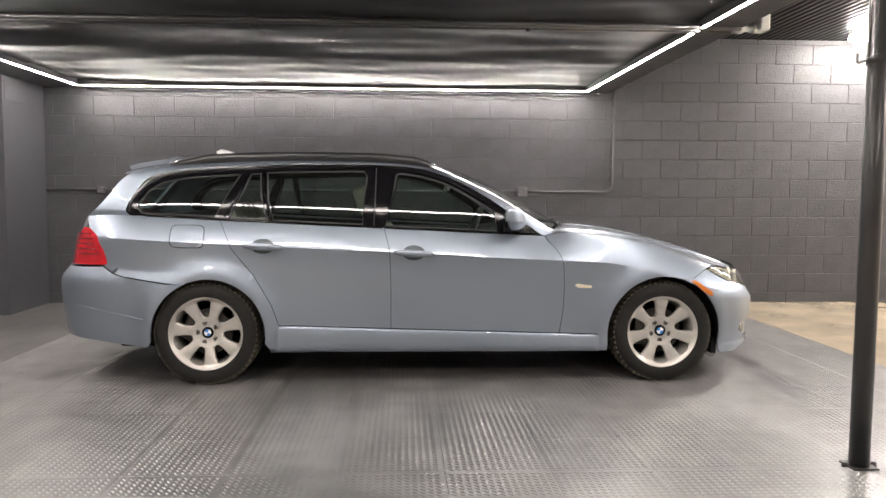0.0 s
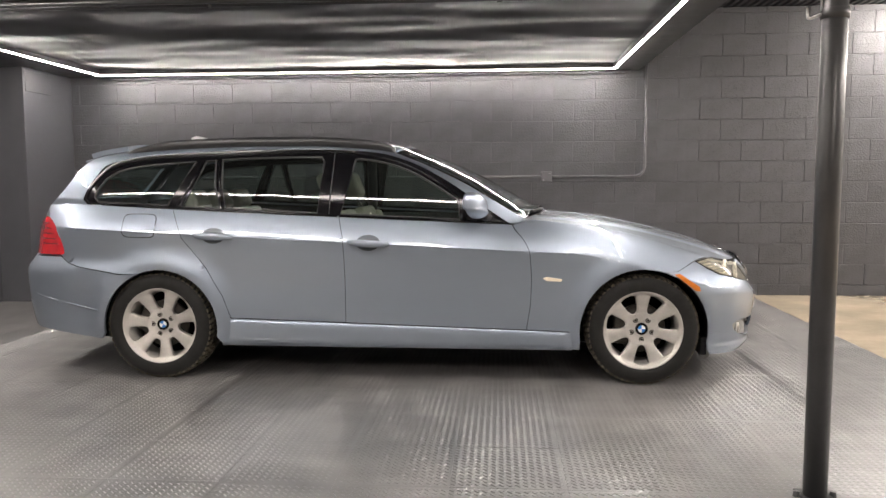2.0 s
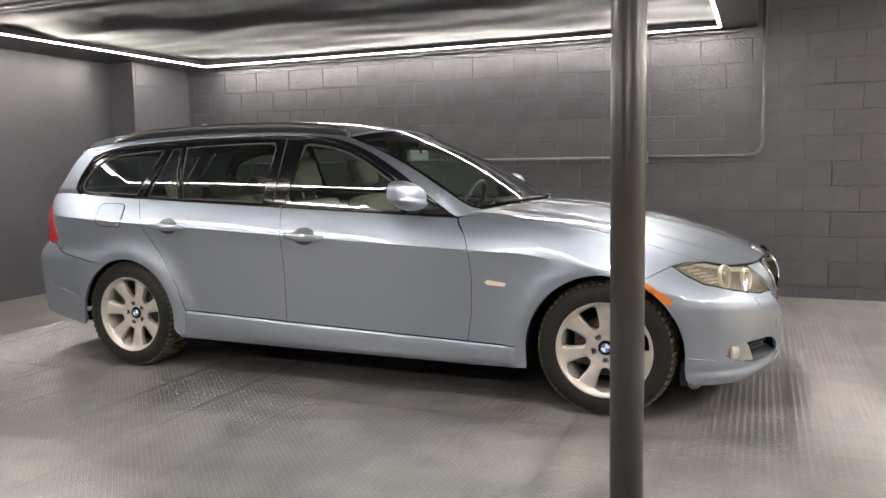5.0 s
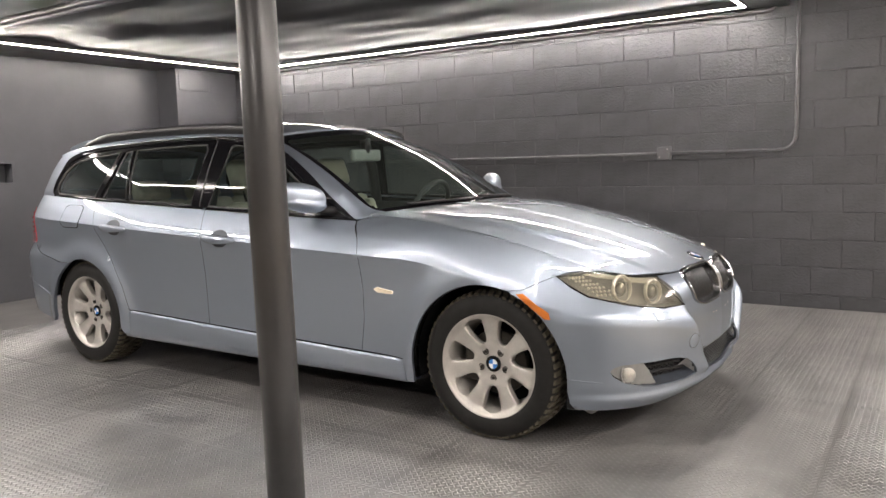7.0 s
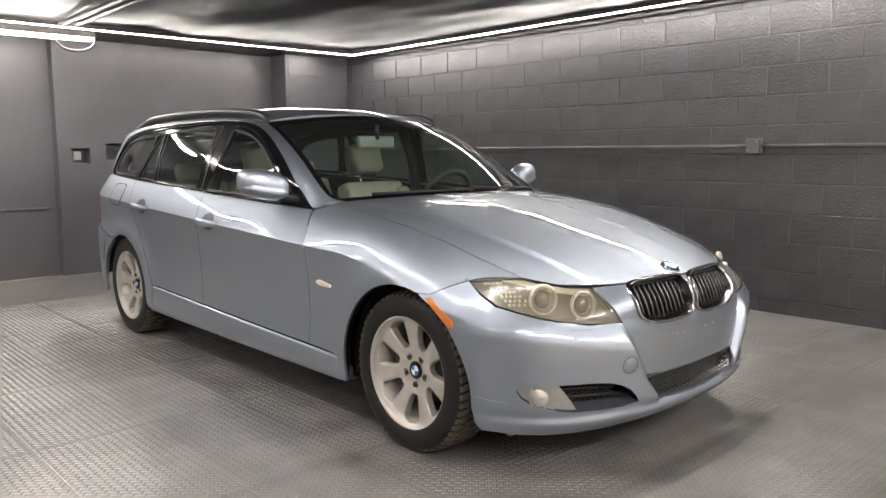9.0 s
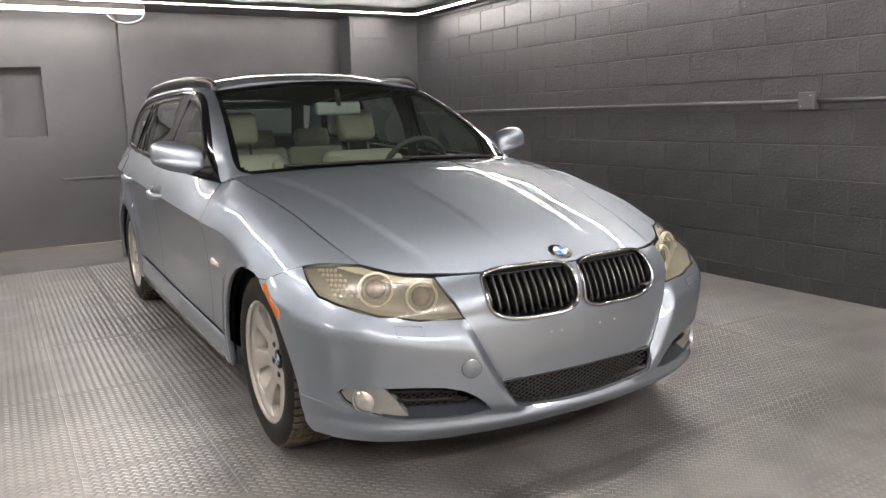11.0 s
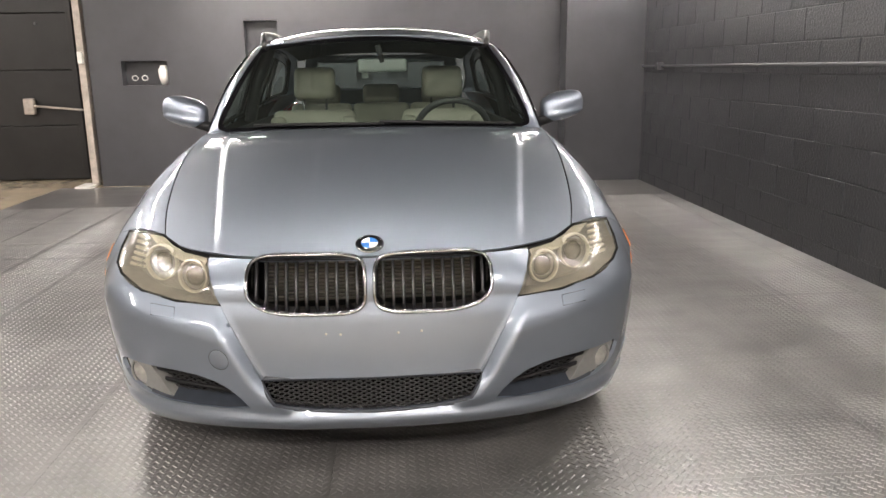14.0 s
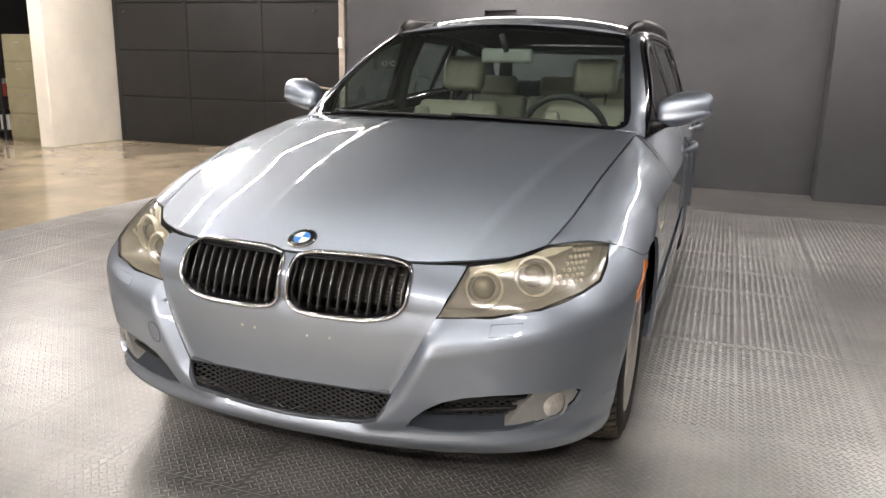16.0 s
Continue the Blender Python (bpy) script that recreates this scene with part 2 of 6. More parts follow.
# ---- the room: sizes ----
WALL_Y = 2.68            # face of the block wall
BACK_X = -4.16           # rear wall behind the car
PIER_X = -3.856          # face of the pier in the corner
CEIL = 2.80              # underside of the steel deck
RIM = 2.212              # underside of the dropped ceiling's frame
SHEET = 2.246            # its glossy sheet
FX0, FX1, FY0, FY1 = -3.45, 1.70, -2.20, 2.47   # inner edge of the frame, along which the strip lights run
OX1, OY0 = 1.95, -2.45   # outer edges of the frame
EAST, SOUTH = 7.2, -9.0
TILE_X, TILE_Y = 3.04, -3.45
TILE, SEAM_Y = 0.44, 1.185   # side of a floor tile, and one of the seams

structure = lambda ob, label, cat: tagged(ob, label, cat, kind="structure")

ground = structure(mesh_object("floor", boxed(-12, EAST, SOUTH - 3, WALL_Y + 0.2, -0.2, -0.008), M["concrete"]), "beige polished concrete floor", "floor")

# dark interlocking floor covering, 8 mm thick
mat_floor = structure(mesh_object("floor_covering", boxed(BACK_X, TILE_X, TILE_Y, WALL_Y, -0.008, -0.004), M["tile"]),
                      "dark grey garage floor covering of interlocking diamond-plate tiles", "floor covering")
seams_x = [TILE_X - TILE * k for k in range(17)] + [BACK_X]
seams_y = [TILE_Y] + [SEAM_Y + TILE * k for k in range(-10, 4)] + [WALL_Y]

# ceiling deck: folded ribs
bm = bmesh.new()
pitch = 0.075
k = int((EAST + 12) / pitch)
prof = []
for i in range(k):
    x = -12 + i * pitch
    prof += [(x, CEIL), (x + 0.034, CEIL), (x + 0.044, CEIL + 0.03), (x + 0.065, CEIL + 0.03)]
v0 = [bm.verts.new((x, SOUTH - 3, z)) for x, z in prof]
v1 = [bm.verts.new((x, WALL_Y + 0.2, z)) for x, z in prof]
for i in range(len(prof) - 1):
    bm.faces.new((v0[i], v0[i + 1], v1[i + 1], v1[i]))
structure(mesh_object("ceiling", bm, M["metal_deck"]), "dark corrugated steel deck ceiling", "ceiling")

# rear walls with their recesses, as one thick wall made of blocks round the openings
def wall_with_holes(name, x0, x1, y0, y1, z0, z1, holes, mat, label, depth=0.12):
    """A wall across x = x1 with blind recesses (y0, y1, z0, z1)."""
    ys = sorted({y0, y1, *[h[0] for h in holes], *[h[1] for h in holes]})
    zs = sorted({z0, z1, *[h[2] for h in holes], *[h[3] for h in holes]})
    bm = bmesh.new()
    for a, b in zip(ys, ys[1:]):
        for c, d in zip(zs, zs[1:]):
            hole = any(h[0] <= a and b <= h[1] and h[2] <= c and d <= h[3] for h in holes)
            box(bm, x0, x1 - (depth if hole else 0), a, b, c, d)
    bmesh.ops.remove_doubles(bm, verts=bm.verts, dist=1e-5)
    return structure(mesh_object(name, bm, mat), label, "wall")

wall_with_holes("wall_west", -4.6, BACK_X, -0.41, 1.865, -0.008, CEIL, [(0.03, 0.25, 1.08, 1.25), (-0.29, -0.12, 1.06, 1.20)], M["dark_wall"], "smooth dark grey painted rear wall")
wall_with_holes("wall_west_door_side", -4.6, -4.28, -3.05, -0.41, -0.008, CEIL, [(-1.445, -1.10, 1.05, 1.69), (-2.73, -2.26, 1.05, 1.30)], M["dark_wall"],
                "dark grey painted wall with two recesses", 0.14)
structure(mesh_object("wall_pier", boxed(-4.6, PIER_X, 1.865, WALL_Y + 0.2, -0.008, CEIL, 0.004), M["dark_wall"]), "dark grey painted corner pier", "wall")
structure(mesh_object("wall_access_panel", boxed(PIER_X, PIER_X + 0.006, 1.90, 2.30, 1.99, 2.185, 0.002), M["dark_wall"]), "flush painted access panel on the pier", "panel")
structure(mesh_object("wall_door_lintel", boxed(-5.06, -4.80, -6.95, -3.05, 2.45, CEIL), M["dark_wall"]), "dark wall over the garage door", "wall")
# unseen wall in front of the car, added pale as a light reflector
structure(mesh_object("wall_east", boxed(EAST, EAST + 0.2, SOUTH - 3, WALL_Y + 0.2, -0.008, CEIL), M["bounce_wall"]), "unseen pale wall added to reflect light onto the car's front", "wall")
structure(mesh_object("wall_south", boxed(-12, EAST, SOUTH - 3.2, SOUTH - 3, -0.008, CEIL), M["plain_wall"]), "plain grey wall", "wall")
structure(mesh_object("wall_far_west", boxed(-12.2, -12, SOUTH - 3, WALL_Y, -0.008, CEIL), M["plain_wall"]), "plain grey wall", "wall")
structure(mesh_object("wall_behind_door", boxed(-12, -4.94, -7.12, -6.93, -0.008, CEIL), M["plain_wall"]), "plain grey wall", "wall")
structure(mesh_object("wall_door_return", boxed(-5.06, -4.60, -3.05, -2.90, -0.008, CEIL), M["dark_wall"]), "dark grey return wall beside the garage door", "wall")
structure(mesh_object("wall_column", boxed(-4.93, -3.72, -7.14, -6.92, -0.008, CEIL, 0.01), M["white_wall"]), "white painted wall end", "wall")

# dropped ceiling: frame of box beams and a buckled glossy sheet
bm = bmesh.new()
box(bm, -4.16, FX0, OY0, WALL_Y, RIM, RIM + 0.22, 0.006)
box(bm, FX1, OX1, OY0, WALL_Y, RIM, RIM + 0.22, 0.006)
box(bm, FX0, FX1, FY1, WALL_Y, RIM, RIM + 0.22, 0.006)
box(bm, FX0, FX1, OY0, FY0, RIM, RIM + 0.22, 0.006)
structure(mesh_object("ceiling_frame", bm, M["frame_black"]), "black frame of the dropped ceiling", "ceiling frame")
bm = bmesh.new()
nx, ny = 90, 80
grid = []
for j in range(ny + 1):
    row = []
    for i in range(nx + 1):
        x, y = FX0 - 0.05 + (FX1 - FX0 + 0.1) * i / nx, FY0 - 0.05 + (FY1 - FY0 + 0.1) * j / ny
        w = 0.022 * noise.noise((x * 0.55, y * 1.9, 0.3)) + 0.010 * noise.noise((x * 1.3, y * 4.2, 2.0))
        row.append(bm.verts.new((x, y, SHEET + w)))
    grid.append(row)
for j in range(ny):
    for i in range(nx):
        f = bm.faces.new((grid[j][i], grid[j + 1][i], grid[j + 1][i + 1], grid[j][i + 1]))
        f.smooth = True
top = bmesh.ops.extrude_face_region(bm, geom=list(bm.faces))
bmesh.ops.translate(bm, vec=(0, 0, 0.03), verts=[v for v in top["geom"] if isinstance(v, bmesh.types.BMVert)])
bmesh.ops.recalc_face_normals(bm, faces=bm.faces)
structure(mesh_object("ceiling_sheet", bm, M["ceiling_sheet"]), "glossy dark buckled ceiling sheet", "ceiling")

# strip lights along the inner edge of the frame
def strip(x0, y0, x1, y1):
    t = thing("strip_light", "white LED strip light along the dropped ceiling", "strip light", "ceiling strip lights")
    w = 0.019
    a, b, c, d = min(x0, x1) - w, max(x0, x1) + w, min(y0, y1) - w, max(y0, y1) + w
    part("profile", boxed(a, b, c, d, 2.202, 2.275, 0.002), M["conduit"], t, "aluminium profile")
    part("diffuser", boxed(a + 0.0115, b - 0.0115, c + 0.0115, d - 0.0115, 2.1978, 2.203), M["led"], t, "glowing white diffuser")

strip(FX0 + 0.02, FY1 - 0.02, FX1 - 0.02, FY1 - 0.02)
strip(FX0 + 0.02, FY0 + 0.02, FX1 - 0.02, FY0 + 0.02)
strip(FX0 + 0.02, FY0 + 0.06, FX0 + 0.02, FY1 - 0.06)
strip(FX1 - 0.02, FY0 + 0.06, FX1 - 0.02, FY1 - 0.06)

# tube lights under the steel deck: one real, the rest unseen added fill
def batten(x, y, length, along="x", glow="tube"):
    t = thing("tube_light", "white tube light under the steel deck, real at one place and added fill elsewhere", "tube light", "deck tube lights")
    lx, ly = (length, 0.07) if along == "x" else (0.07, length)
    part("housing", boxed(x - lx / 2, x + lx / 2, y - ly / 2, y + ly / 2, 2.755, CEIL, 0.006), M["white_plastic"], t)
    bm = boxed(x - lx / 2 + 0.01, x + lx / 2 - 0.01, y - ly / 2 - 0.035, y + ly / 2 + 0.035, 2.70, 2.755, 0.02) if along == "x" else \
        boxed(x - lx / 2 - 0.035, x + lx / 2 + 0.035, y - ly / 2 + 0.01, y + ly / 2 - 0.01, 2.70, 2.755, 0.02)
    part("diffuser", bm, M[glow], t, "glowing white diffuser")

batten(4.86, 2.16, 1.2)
# from here on: fill lamps added out of view to brighten floor and car
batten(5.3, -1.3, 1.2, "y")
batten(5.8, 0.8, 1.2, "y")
batten(4.3, -3.2, 1.2, "y", "fill_tube")
batten(5.8, -3.2, 1.2, "y", "fill_tube")
batten(-2.4, -4.4, 1.2, glow="fill_tube")
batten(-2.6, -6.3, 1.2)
batten(2.2, -6.2, 1.2)

# ---- fixtures of the room ----
post = thing("steel_post", "dark grey painted round steel post standing on the floor covering", "post")
bm = bmesh.new()
tube(bm, [(1.721, -2.335, 0.0), (1.718, -2.349, 1.2), (1.715, -2.356, RIM)], 0.0415, 32)
part("shaft", bm, M["post"], post)
bm = bmesh.new()
box(bm, 1.665, 1.777, -2.391, -2.279, 0.0, 0.007, 0.002)
part("foot_plate", bm, M["post"], post)
for dx in (-0.085, 0.085):
    bm = bmesh.new()
    lathe(bm, [(0, 0.018), (0.012, 0.018), (0.014, 0.0)], 6, "z", (1.721 + dx * 0.75, -2.335, 0.0))
    part("anchor_bolt", bm, M["frame_black"], post)
bm = bmesh.new()
lathe(bm, [(0.0405, -0.018), (0.046, -0.018), (0.046, 0.018), (0.0405, 0.018)], 32, "z", (1.7165, -2.353, 1.70))
part("clamp_band", bm, M["post"], post, "painted pipe clamp")
bm = bmesh.new()
tube(bm, bend((1.674, -2.355, 1.70), (1.623, -2.36, 1.68), (1.623, -2.36, 1.72), 0.015), 0.005, 8)
part("hook", bm, M["galvanised"], post, "thin bent steel hook")
bm = bmesh.new()
tube(bm, [(1.670, -2.355, 1.71), (1.666, -2.362, RIM)], 0.004, 8)
part("wire", bm, M["galvanised"], post)

# conduits and boxes on the block wall
def conduit(points, r=0.0125, label="painted steel conduit fixed to the block wall"):
    bm = bmesh.new()
    tube(bm, points, r, 12)
    ob = mesh_object("conduit", bm, M["conduit"])
    return tagged(ob, label, "conduit", "wall conduits")

CZ, CY = 1.175, WALL_Y - 0.02
conduit([(-3.84, CY, CZ), (1.01, CY, CZ)])
conduit(bend((1.09, CY, CZ), (2.015, CY, CZ), (2.015, CY, 2.45), 0.12))
conduit(bend((-3.4, CY - 0.02, RIM - 0.02), (1.86, CY - 0.02, RIM - 0.02), (1.86, CY - 0.02, 2.30), 0.05), 0.016, "painted conduit under the frame of the dropped ceiling")

def junction_box(x, w, group="wall boxes"):
    t = thing("junction_box", "small painted junction box on the block wall", "junction box", group)
    part("box_body", boxed(x - w, x + w, CY - 0.035, WALL_Y, CZ - w, CZ + w, 0.004), M["conduit"], t)
    part("cover_plate", boxed(x - w + 0.003, x + w - 0.003, CY - 0.040, CY - 0.035, CZ - w + 0.003, CZ + w - 0.003, 0.002), M["conduit"], t)
    for s in (-1, 1):
        bm = bmesh.new()
        lathe(bm, [(0.0001, -0.002), (0.004, -0.002), (0.004, 0.001)], 10, "y", (x + s * 0.6 * w, CY - 0.041, CZ + s * 0.6 * w))
        part("screw", bm, M["galvanised"], t)

junction_box(1.05, 0.052)
junction_box(-3.29, 0.035)

# black double rail hung under the sheet, with its end fitting
rail = thing("ceiling_rail", "black double rail hung under the dropped ceiling", "rail")
for y in (-0.56, -0.47):
    bm = bmesh.new()
    tube(bm, [(-3.35, y, 2.208), (1.93, y, 2.208)], 0.021, 16)
    part("rail_bar", bm, M["frame_black"], rail)
for x in (-1.15, 0.58):
    bm = bmesh.new()
    tube(bm, [(x, -0.515, 2.27), (x, -0.515, 2.17)], 0.016, 12)
    part("hanger", bm, M["frame_black"], rail)
bm = bmesh.new()
lathe(bm, [(0.0001, 1.90), (0.034, 1.90), (0.034, 1.96), (0.022, 1.965), (0.022, 2.01), (0.030, 2.012), (0.030, 2.045), (0.012, 2.05), (0.012, 2.09)], 18, "x", (0, -0.515, 2.214))
part("end_shaft", bm, M["galvanised"], rail)
part("end_cover", boxed(2.055, 2.115, -0.585, -0.455, 2.195, 2.365, 0.010), M["white_plastic"], rail, "cream plastic end cover")

# white batten with its looped cable at the rear end of the rail
bat = thing("batten_light", "white batten light with a looped grey cable under the frame", "batten light")
part("housing", boxed(-3.42, -3.30, -1.75, -0.30, 2.115, 2.165, 0.008), M["white_plastic"], bat)
part("diffuser", boxed(-3.41, -3.31, -1.74, -0.31, 2.095, 2.115, 0.006), M["dim_tube"], bat, "glowing white diffuser")
bm = bmesh.new()
tube(bm, [(-3.33, -0.30 - 0.32 * (1 - math.cos(a)) / 2 * 1.0 - 0.0, 2.10 - 0.10 * math.sin(a)) for a in [math.pi * i / 14 for i in range(15)]], 0.009, 8)
part("cable", bm, M["conduit"], bat, "grey looped cable")

structure(mesh_object("trim", boxed(-4.28, -4.266, -1.02, -0.485, 0.632, 0.648, 0.003), M["conduit"]), "thin painted ledge on the rear wall", "trim")
# things in the recesses of the rear wall
for y, z, s in ((-2.62, 1.10, 0.03), (-2.52, 1.10, 0.03)):
    bm = bmesh.new()
    tube(bm, [(-4.35, y + s * math.cos(a), z + 0.025 + 0.025 * math.sin(a)) for a in [2 * math.pi * i / 12 for i in range(12)]], 0.005, 6, closed=True)
    tagged(mesh_object("ring_pull", bm, M["white_plastic"]), "small pale ring lying in the wall recess", "ring", "recess rings")
bm = bmesh.new()
lathe(bm, [(0.001, 0), (0.03, 0.0), (0.05, 0.08), (0.055, 0.15), (0.03, 0.2), (0.001, 0.2)], 20, "z", (-4.35, -2.32, 1.052))
tagged(mesh_object("white_cup", bm, M["white_plastic"], smooth=True), "white plastic cup standing in the wall recess", "cup")
tagged(mesh_object("wall_socket", boxed(-4.29, -4.27, -0.24, -0.17, 1.09, 1.17, 0.004), M["white_plastic"]), "small white socket in the rear wall recess", "socket")

# garage door beyond the rear wall, with track and closer
gd = thing("garage_door", "black panelled overhead garage door, closed", "garage door")
for r in range(4):
    for c in range(3):
        y0 = -6.86 + c * 1.14
        part("door_panel", boxed(-4.94, -4.885, y0 + 0.008, y0 + 1.132, 0.003 + r * 0.61, 0.607 + r * 0.61, 0.008), M["garage_door"], gd)
for c in range(4):
    y0 = -6.86 + c * 1.14
    part("stile", boxed(-4.885, -4.878, y0 - 0.03, y0 + 0.03, 0.0, 2.45, 0.003), M["garage_door"], gd)
part("door_back", boxed(-5.0, -4.942, -6.92, -3.05, 0.0, 2.45), M["garage_door"], gd)
for y0 in (-6.70, -3.80):
    bm = bmesh.new()
    lathe(bm, [(0.0001, 0.012), (0.016, 0.010), (0.018, 0.0)], 14, "x", (-4.885, y0, 1.72))
    part("bolt_head", bm, M["conduit"], gd)
tr = thing("door_track", "pale worn vertical track beside the garage door", "door track")
bm = bmesh.new()
box(bm, -4.40, -4.30, -3.17, -3.10, 0.02, 2.6, 0.006)
part("track_rail", bm, M["track"], tr)
part("sensor", boxed(-4.30, -4.26, -3.16, -3.11, 1.28, 1.40, 0.006), M["white_plastic"], tr, "small white sensor")
part("foot", boxed(-4.40, -4.10, -3.28, -3.12, -0.008, 0.02, 0.004), M["white_plastic"], tr)
arm = thing("door_handle_arm", "pale metal latch arm on the garage door", "latch")
bm = bmesh.new()
tube(bm, [(-4.83, -3.20, 0.765), (-4.83, -3.91, 0.835)], 0.012, 8)
part("arm_bar", bm, M["track"], arm)
bm = bmesh.new()
box(bm, -4.885, -4.81, -4.02, -3.90, 0.74, 0.92, 0.02)
part("bracket", bm, M["track"], arm)

cab = thing("steel_cabinet", "tall beige painted steel cabinet standing in the next bay", "cabinet")
part("body", boxed(-4.66, -4.06, -8.00, -7.43, -0.008, 1.39, 0.01), M["beige_metal"], cab)
for k in range(4):
    drawer = part("drawer", boxed(-4.06, -4.044, -7.985, -7.445, 0.045 + 0.335 * k, 0.365 + 0.335 * k, 0.004), M["beige_metal"], cab)
    part("handle", boxed(-4.044, -4.025, -7.77, -7.66, 0.27 + 0.335 * k, 0.285 + 0.335 * k, 0.004), M["galvanised"], drawer)
rack = thing("storage_rack", "dark metal storage rack with boxes beside the cabinet", "storage rack")
for y in (-8.82, -8.18):
    for x in (-4.60, -4.12):
        part("upright", boxed(x, x + 0.03, y, y + 0.03, -0.008, 1.15, 0.002), M["frame_black"], rack)
for z in (0.10, 0.55, 1.05):
    part("shelf_board", boxed(-4.59, -4.10, -8.81, -8.16, z, z + 0.025, 0.003), M["frame_black"], rack)
for y, z, w, h, m, lab in ((-8.22, 0.125, 0.17, 0.20, "white_plastic", "white plastic storage box"), (-8.43, 0.125, 0.18, 0.26, "garage_door", "black storage box"),
                           (-8.24, 0.575, 0.20, 0.17, "red_box", "dull red storage box"), (-8.46, 0.575, 0.20, 0.22, "white_plastic", "white plastic storage box"), (-8.25, 1.075, 0.22, 0.14, "garage_door", "black storage box")):
    bx = thing("storage_box", lab + " standing on the rack", "box", "boxes on the rack")
    part("tub", boxed(-4.45, -4.16, y - w / 2, y + w / 2, z, z + h * 0.88, 0.008), M[m], bx)
    part("lid", boxed(-4.46, -4.15, y - w / 2 - 0.006, y + w / 2 + 0.006, z + h * 0.88, z + h, 0.006), M[m], bx)

# ---- the car: body surfaces ----
M["paint"] = material("silver_blue_metallic_paint", (0.260, 0.297, 0.352), 0.47, metal=0.90, vary=0.04, scale=900, coat=1.0, detail=1)
M["black_trim"] = material("gloss_black_trim", (0.005, 0.005, 0.006), 0.10, vary=0.2, scale=20, spec=0.28)
M["black_plastic"] = material("black_textured_plastic", (0.008, 0.008, 0.009), 0.5, vary=0.2, scale=30, spec=0.28, bump=0.1, bump_scale=300)
M["rail_black"] = material("satin_black_rail", (0.013, 0.0135, 0.015), 0.36, vary=0.12, scale=25, spec=0.4)
M["window_rubber"] = material("grey_window_rubber", (0.034, 0.035, 0.036), 0.5, vary=0.15, scale=40, spec=0.35)
M["grille_slat"] = material("satin_black_slat", (0.010, 0.010, 0.011), 0.25, vary=0.15, scale=30)
M["fog_lens"] = material("silvered_lamp_lens", (0.45, 0.435, 0.40), 0.25, metal=0.55, vary=0.25, scale=40, coat=0.5)
M["radiator"] = material("dull_radiator_fins", (0.20, 0.185, 0.16), 0.5, metal=0.4, vary=0.2, scale=40)
M["mesh_plastic"] = material("satin_black_mesh_plastic", (0.020, 0.020, 0.021), 0.38, vary=0.15, scale=30)
# dark colour for the shaded bowls behind the door handles
M["handle_recess"] = material("dark_recess_shade", (0.045, 0.053, 0.064), 0.45, metal=0.4, vary=0.1, scale=30)
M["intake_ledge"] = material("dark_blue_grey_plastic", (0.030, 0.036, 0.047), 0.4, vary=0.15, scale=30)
M["fog_housing"] = material("dull_silver_plastic", (0.26, 0.26, 0.25), 0.4, metal=0.4, vary=0.1, scale=20)
M["rubber"] = material("tyre_rubber", (0.0105, 0.010, 0.0095), 0.66, spec=0.25, vary=0.25, scale=14, bump=0.08, bump_scale=150)
M["tread"] = material("dusty_tread_rubber", (0.070, 0.061, 0.045), 0.85, spec=0.2, vary=0.3, scale=25, bump=0.1, bump_scale=150)
M["alloy"] = material("silver_painted_alloy", (0.47, 0.45, 0.415), 0.38, metal=0.55, vary=0.08, scale=18, coat=0.3)
M["chrome"] = material("chrome", (0.36, 0.36, 0.37), 0.15, metal=1.0, vary=0.03, scale=9)
M["brake"] = material("brake_iron", (0.045, 0.040, 0.034), 0.55, metal=0.6, vary=0.3, scale=20)
# near-black: the underbody, and painted shade inside gaps, grilles and intakes
M["void"] = material("underbody_and_gap_shade", (0.005, 0.005, 0.005), 0.85, vary=0.2, scale=6, spec=0.1)
# both panes' faint diffuse haze imitates a veil of reflected light
M["glass"] = glass_material("tinted_window_glass", (0.47, 0.535, 0.515), 1.46, (0.50, 0.56, 0.53), 0.008, 0.012)
M["screen_glass"] = glass_material("green_windscreen_glass", (0.76, 0.85, 0.81), 1.48, (0.50, 0.57, 0.52), 0.014, 0.012)
M["leather"] = material("beige_leather", (0.31, 0.288, 0.235), 0.5, vary=0.08, scale=8, bump=0.12, bump_scale=180)
M["dash"] = material("black_dashboard", (0.020, 0.020, 0.021), 0.6, vary=0.15, scale=12, bump=0.1, bump_scale=250)
M["grey_plastic"] = material("pale_grey_plastic", (0.20, 0.21, 0.20), 0.35, vary=0.1, scale=20)
M["headliner"] = material("grey_headliner", (0.09, 0.09, 0.085), 0.9, vary=0.1, scale=20)
M["lamp_lens"] = glass_material("hazed_yellow_headlamp_lens", (0.86, 0.84, 0.77), 1.45, (0.43, 0.41, 0.345), 0.19, 0.14)
M["lamp_inner"] = material("hazed_lamp_housing", (0.22, 0.212, 0.19), 0.42, metal=0.15, vary=0.12, scale=25)
M["lamp_ring"] = material("pale_lamp_ring", (0.56, 0.54, 0.45), 0.35, metal=0.3, vary=0.05, scale=20)
M["lamp_dark"] = material("lamp_lens_dark", (0.16, 0.15, 0.12), 0.22, metal=0.6, vary=0.1, scale=20)
M["red_lens"] = material("red_tail_lens", (0.36, 0.008, 0.014), 0.12, vary=0.2, scale=14, coat=0.6)
M["dark_red_lens"] = material("dark_red_tail_lens", (0.14, 0.004, 0.008), 0.18, vary=0.2, scale=14, coat=0.4)
M["amber_lens"] = material("amber_reflector", (0.50, 0.15, 0.025), 0.25, vary=0.1, scale=30, coat=0.5)
M["pale_lens"] = material("pale_marker_lens", (0.70, 0.62, 0.48), 0.2, vary=0.1, scale=30, coat=0.5)
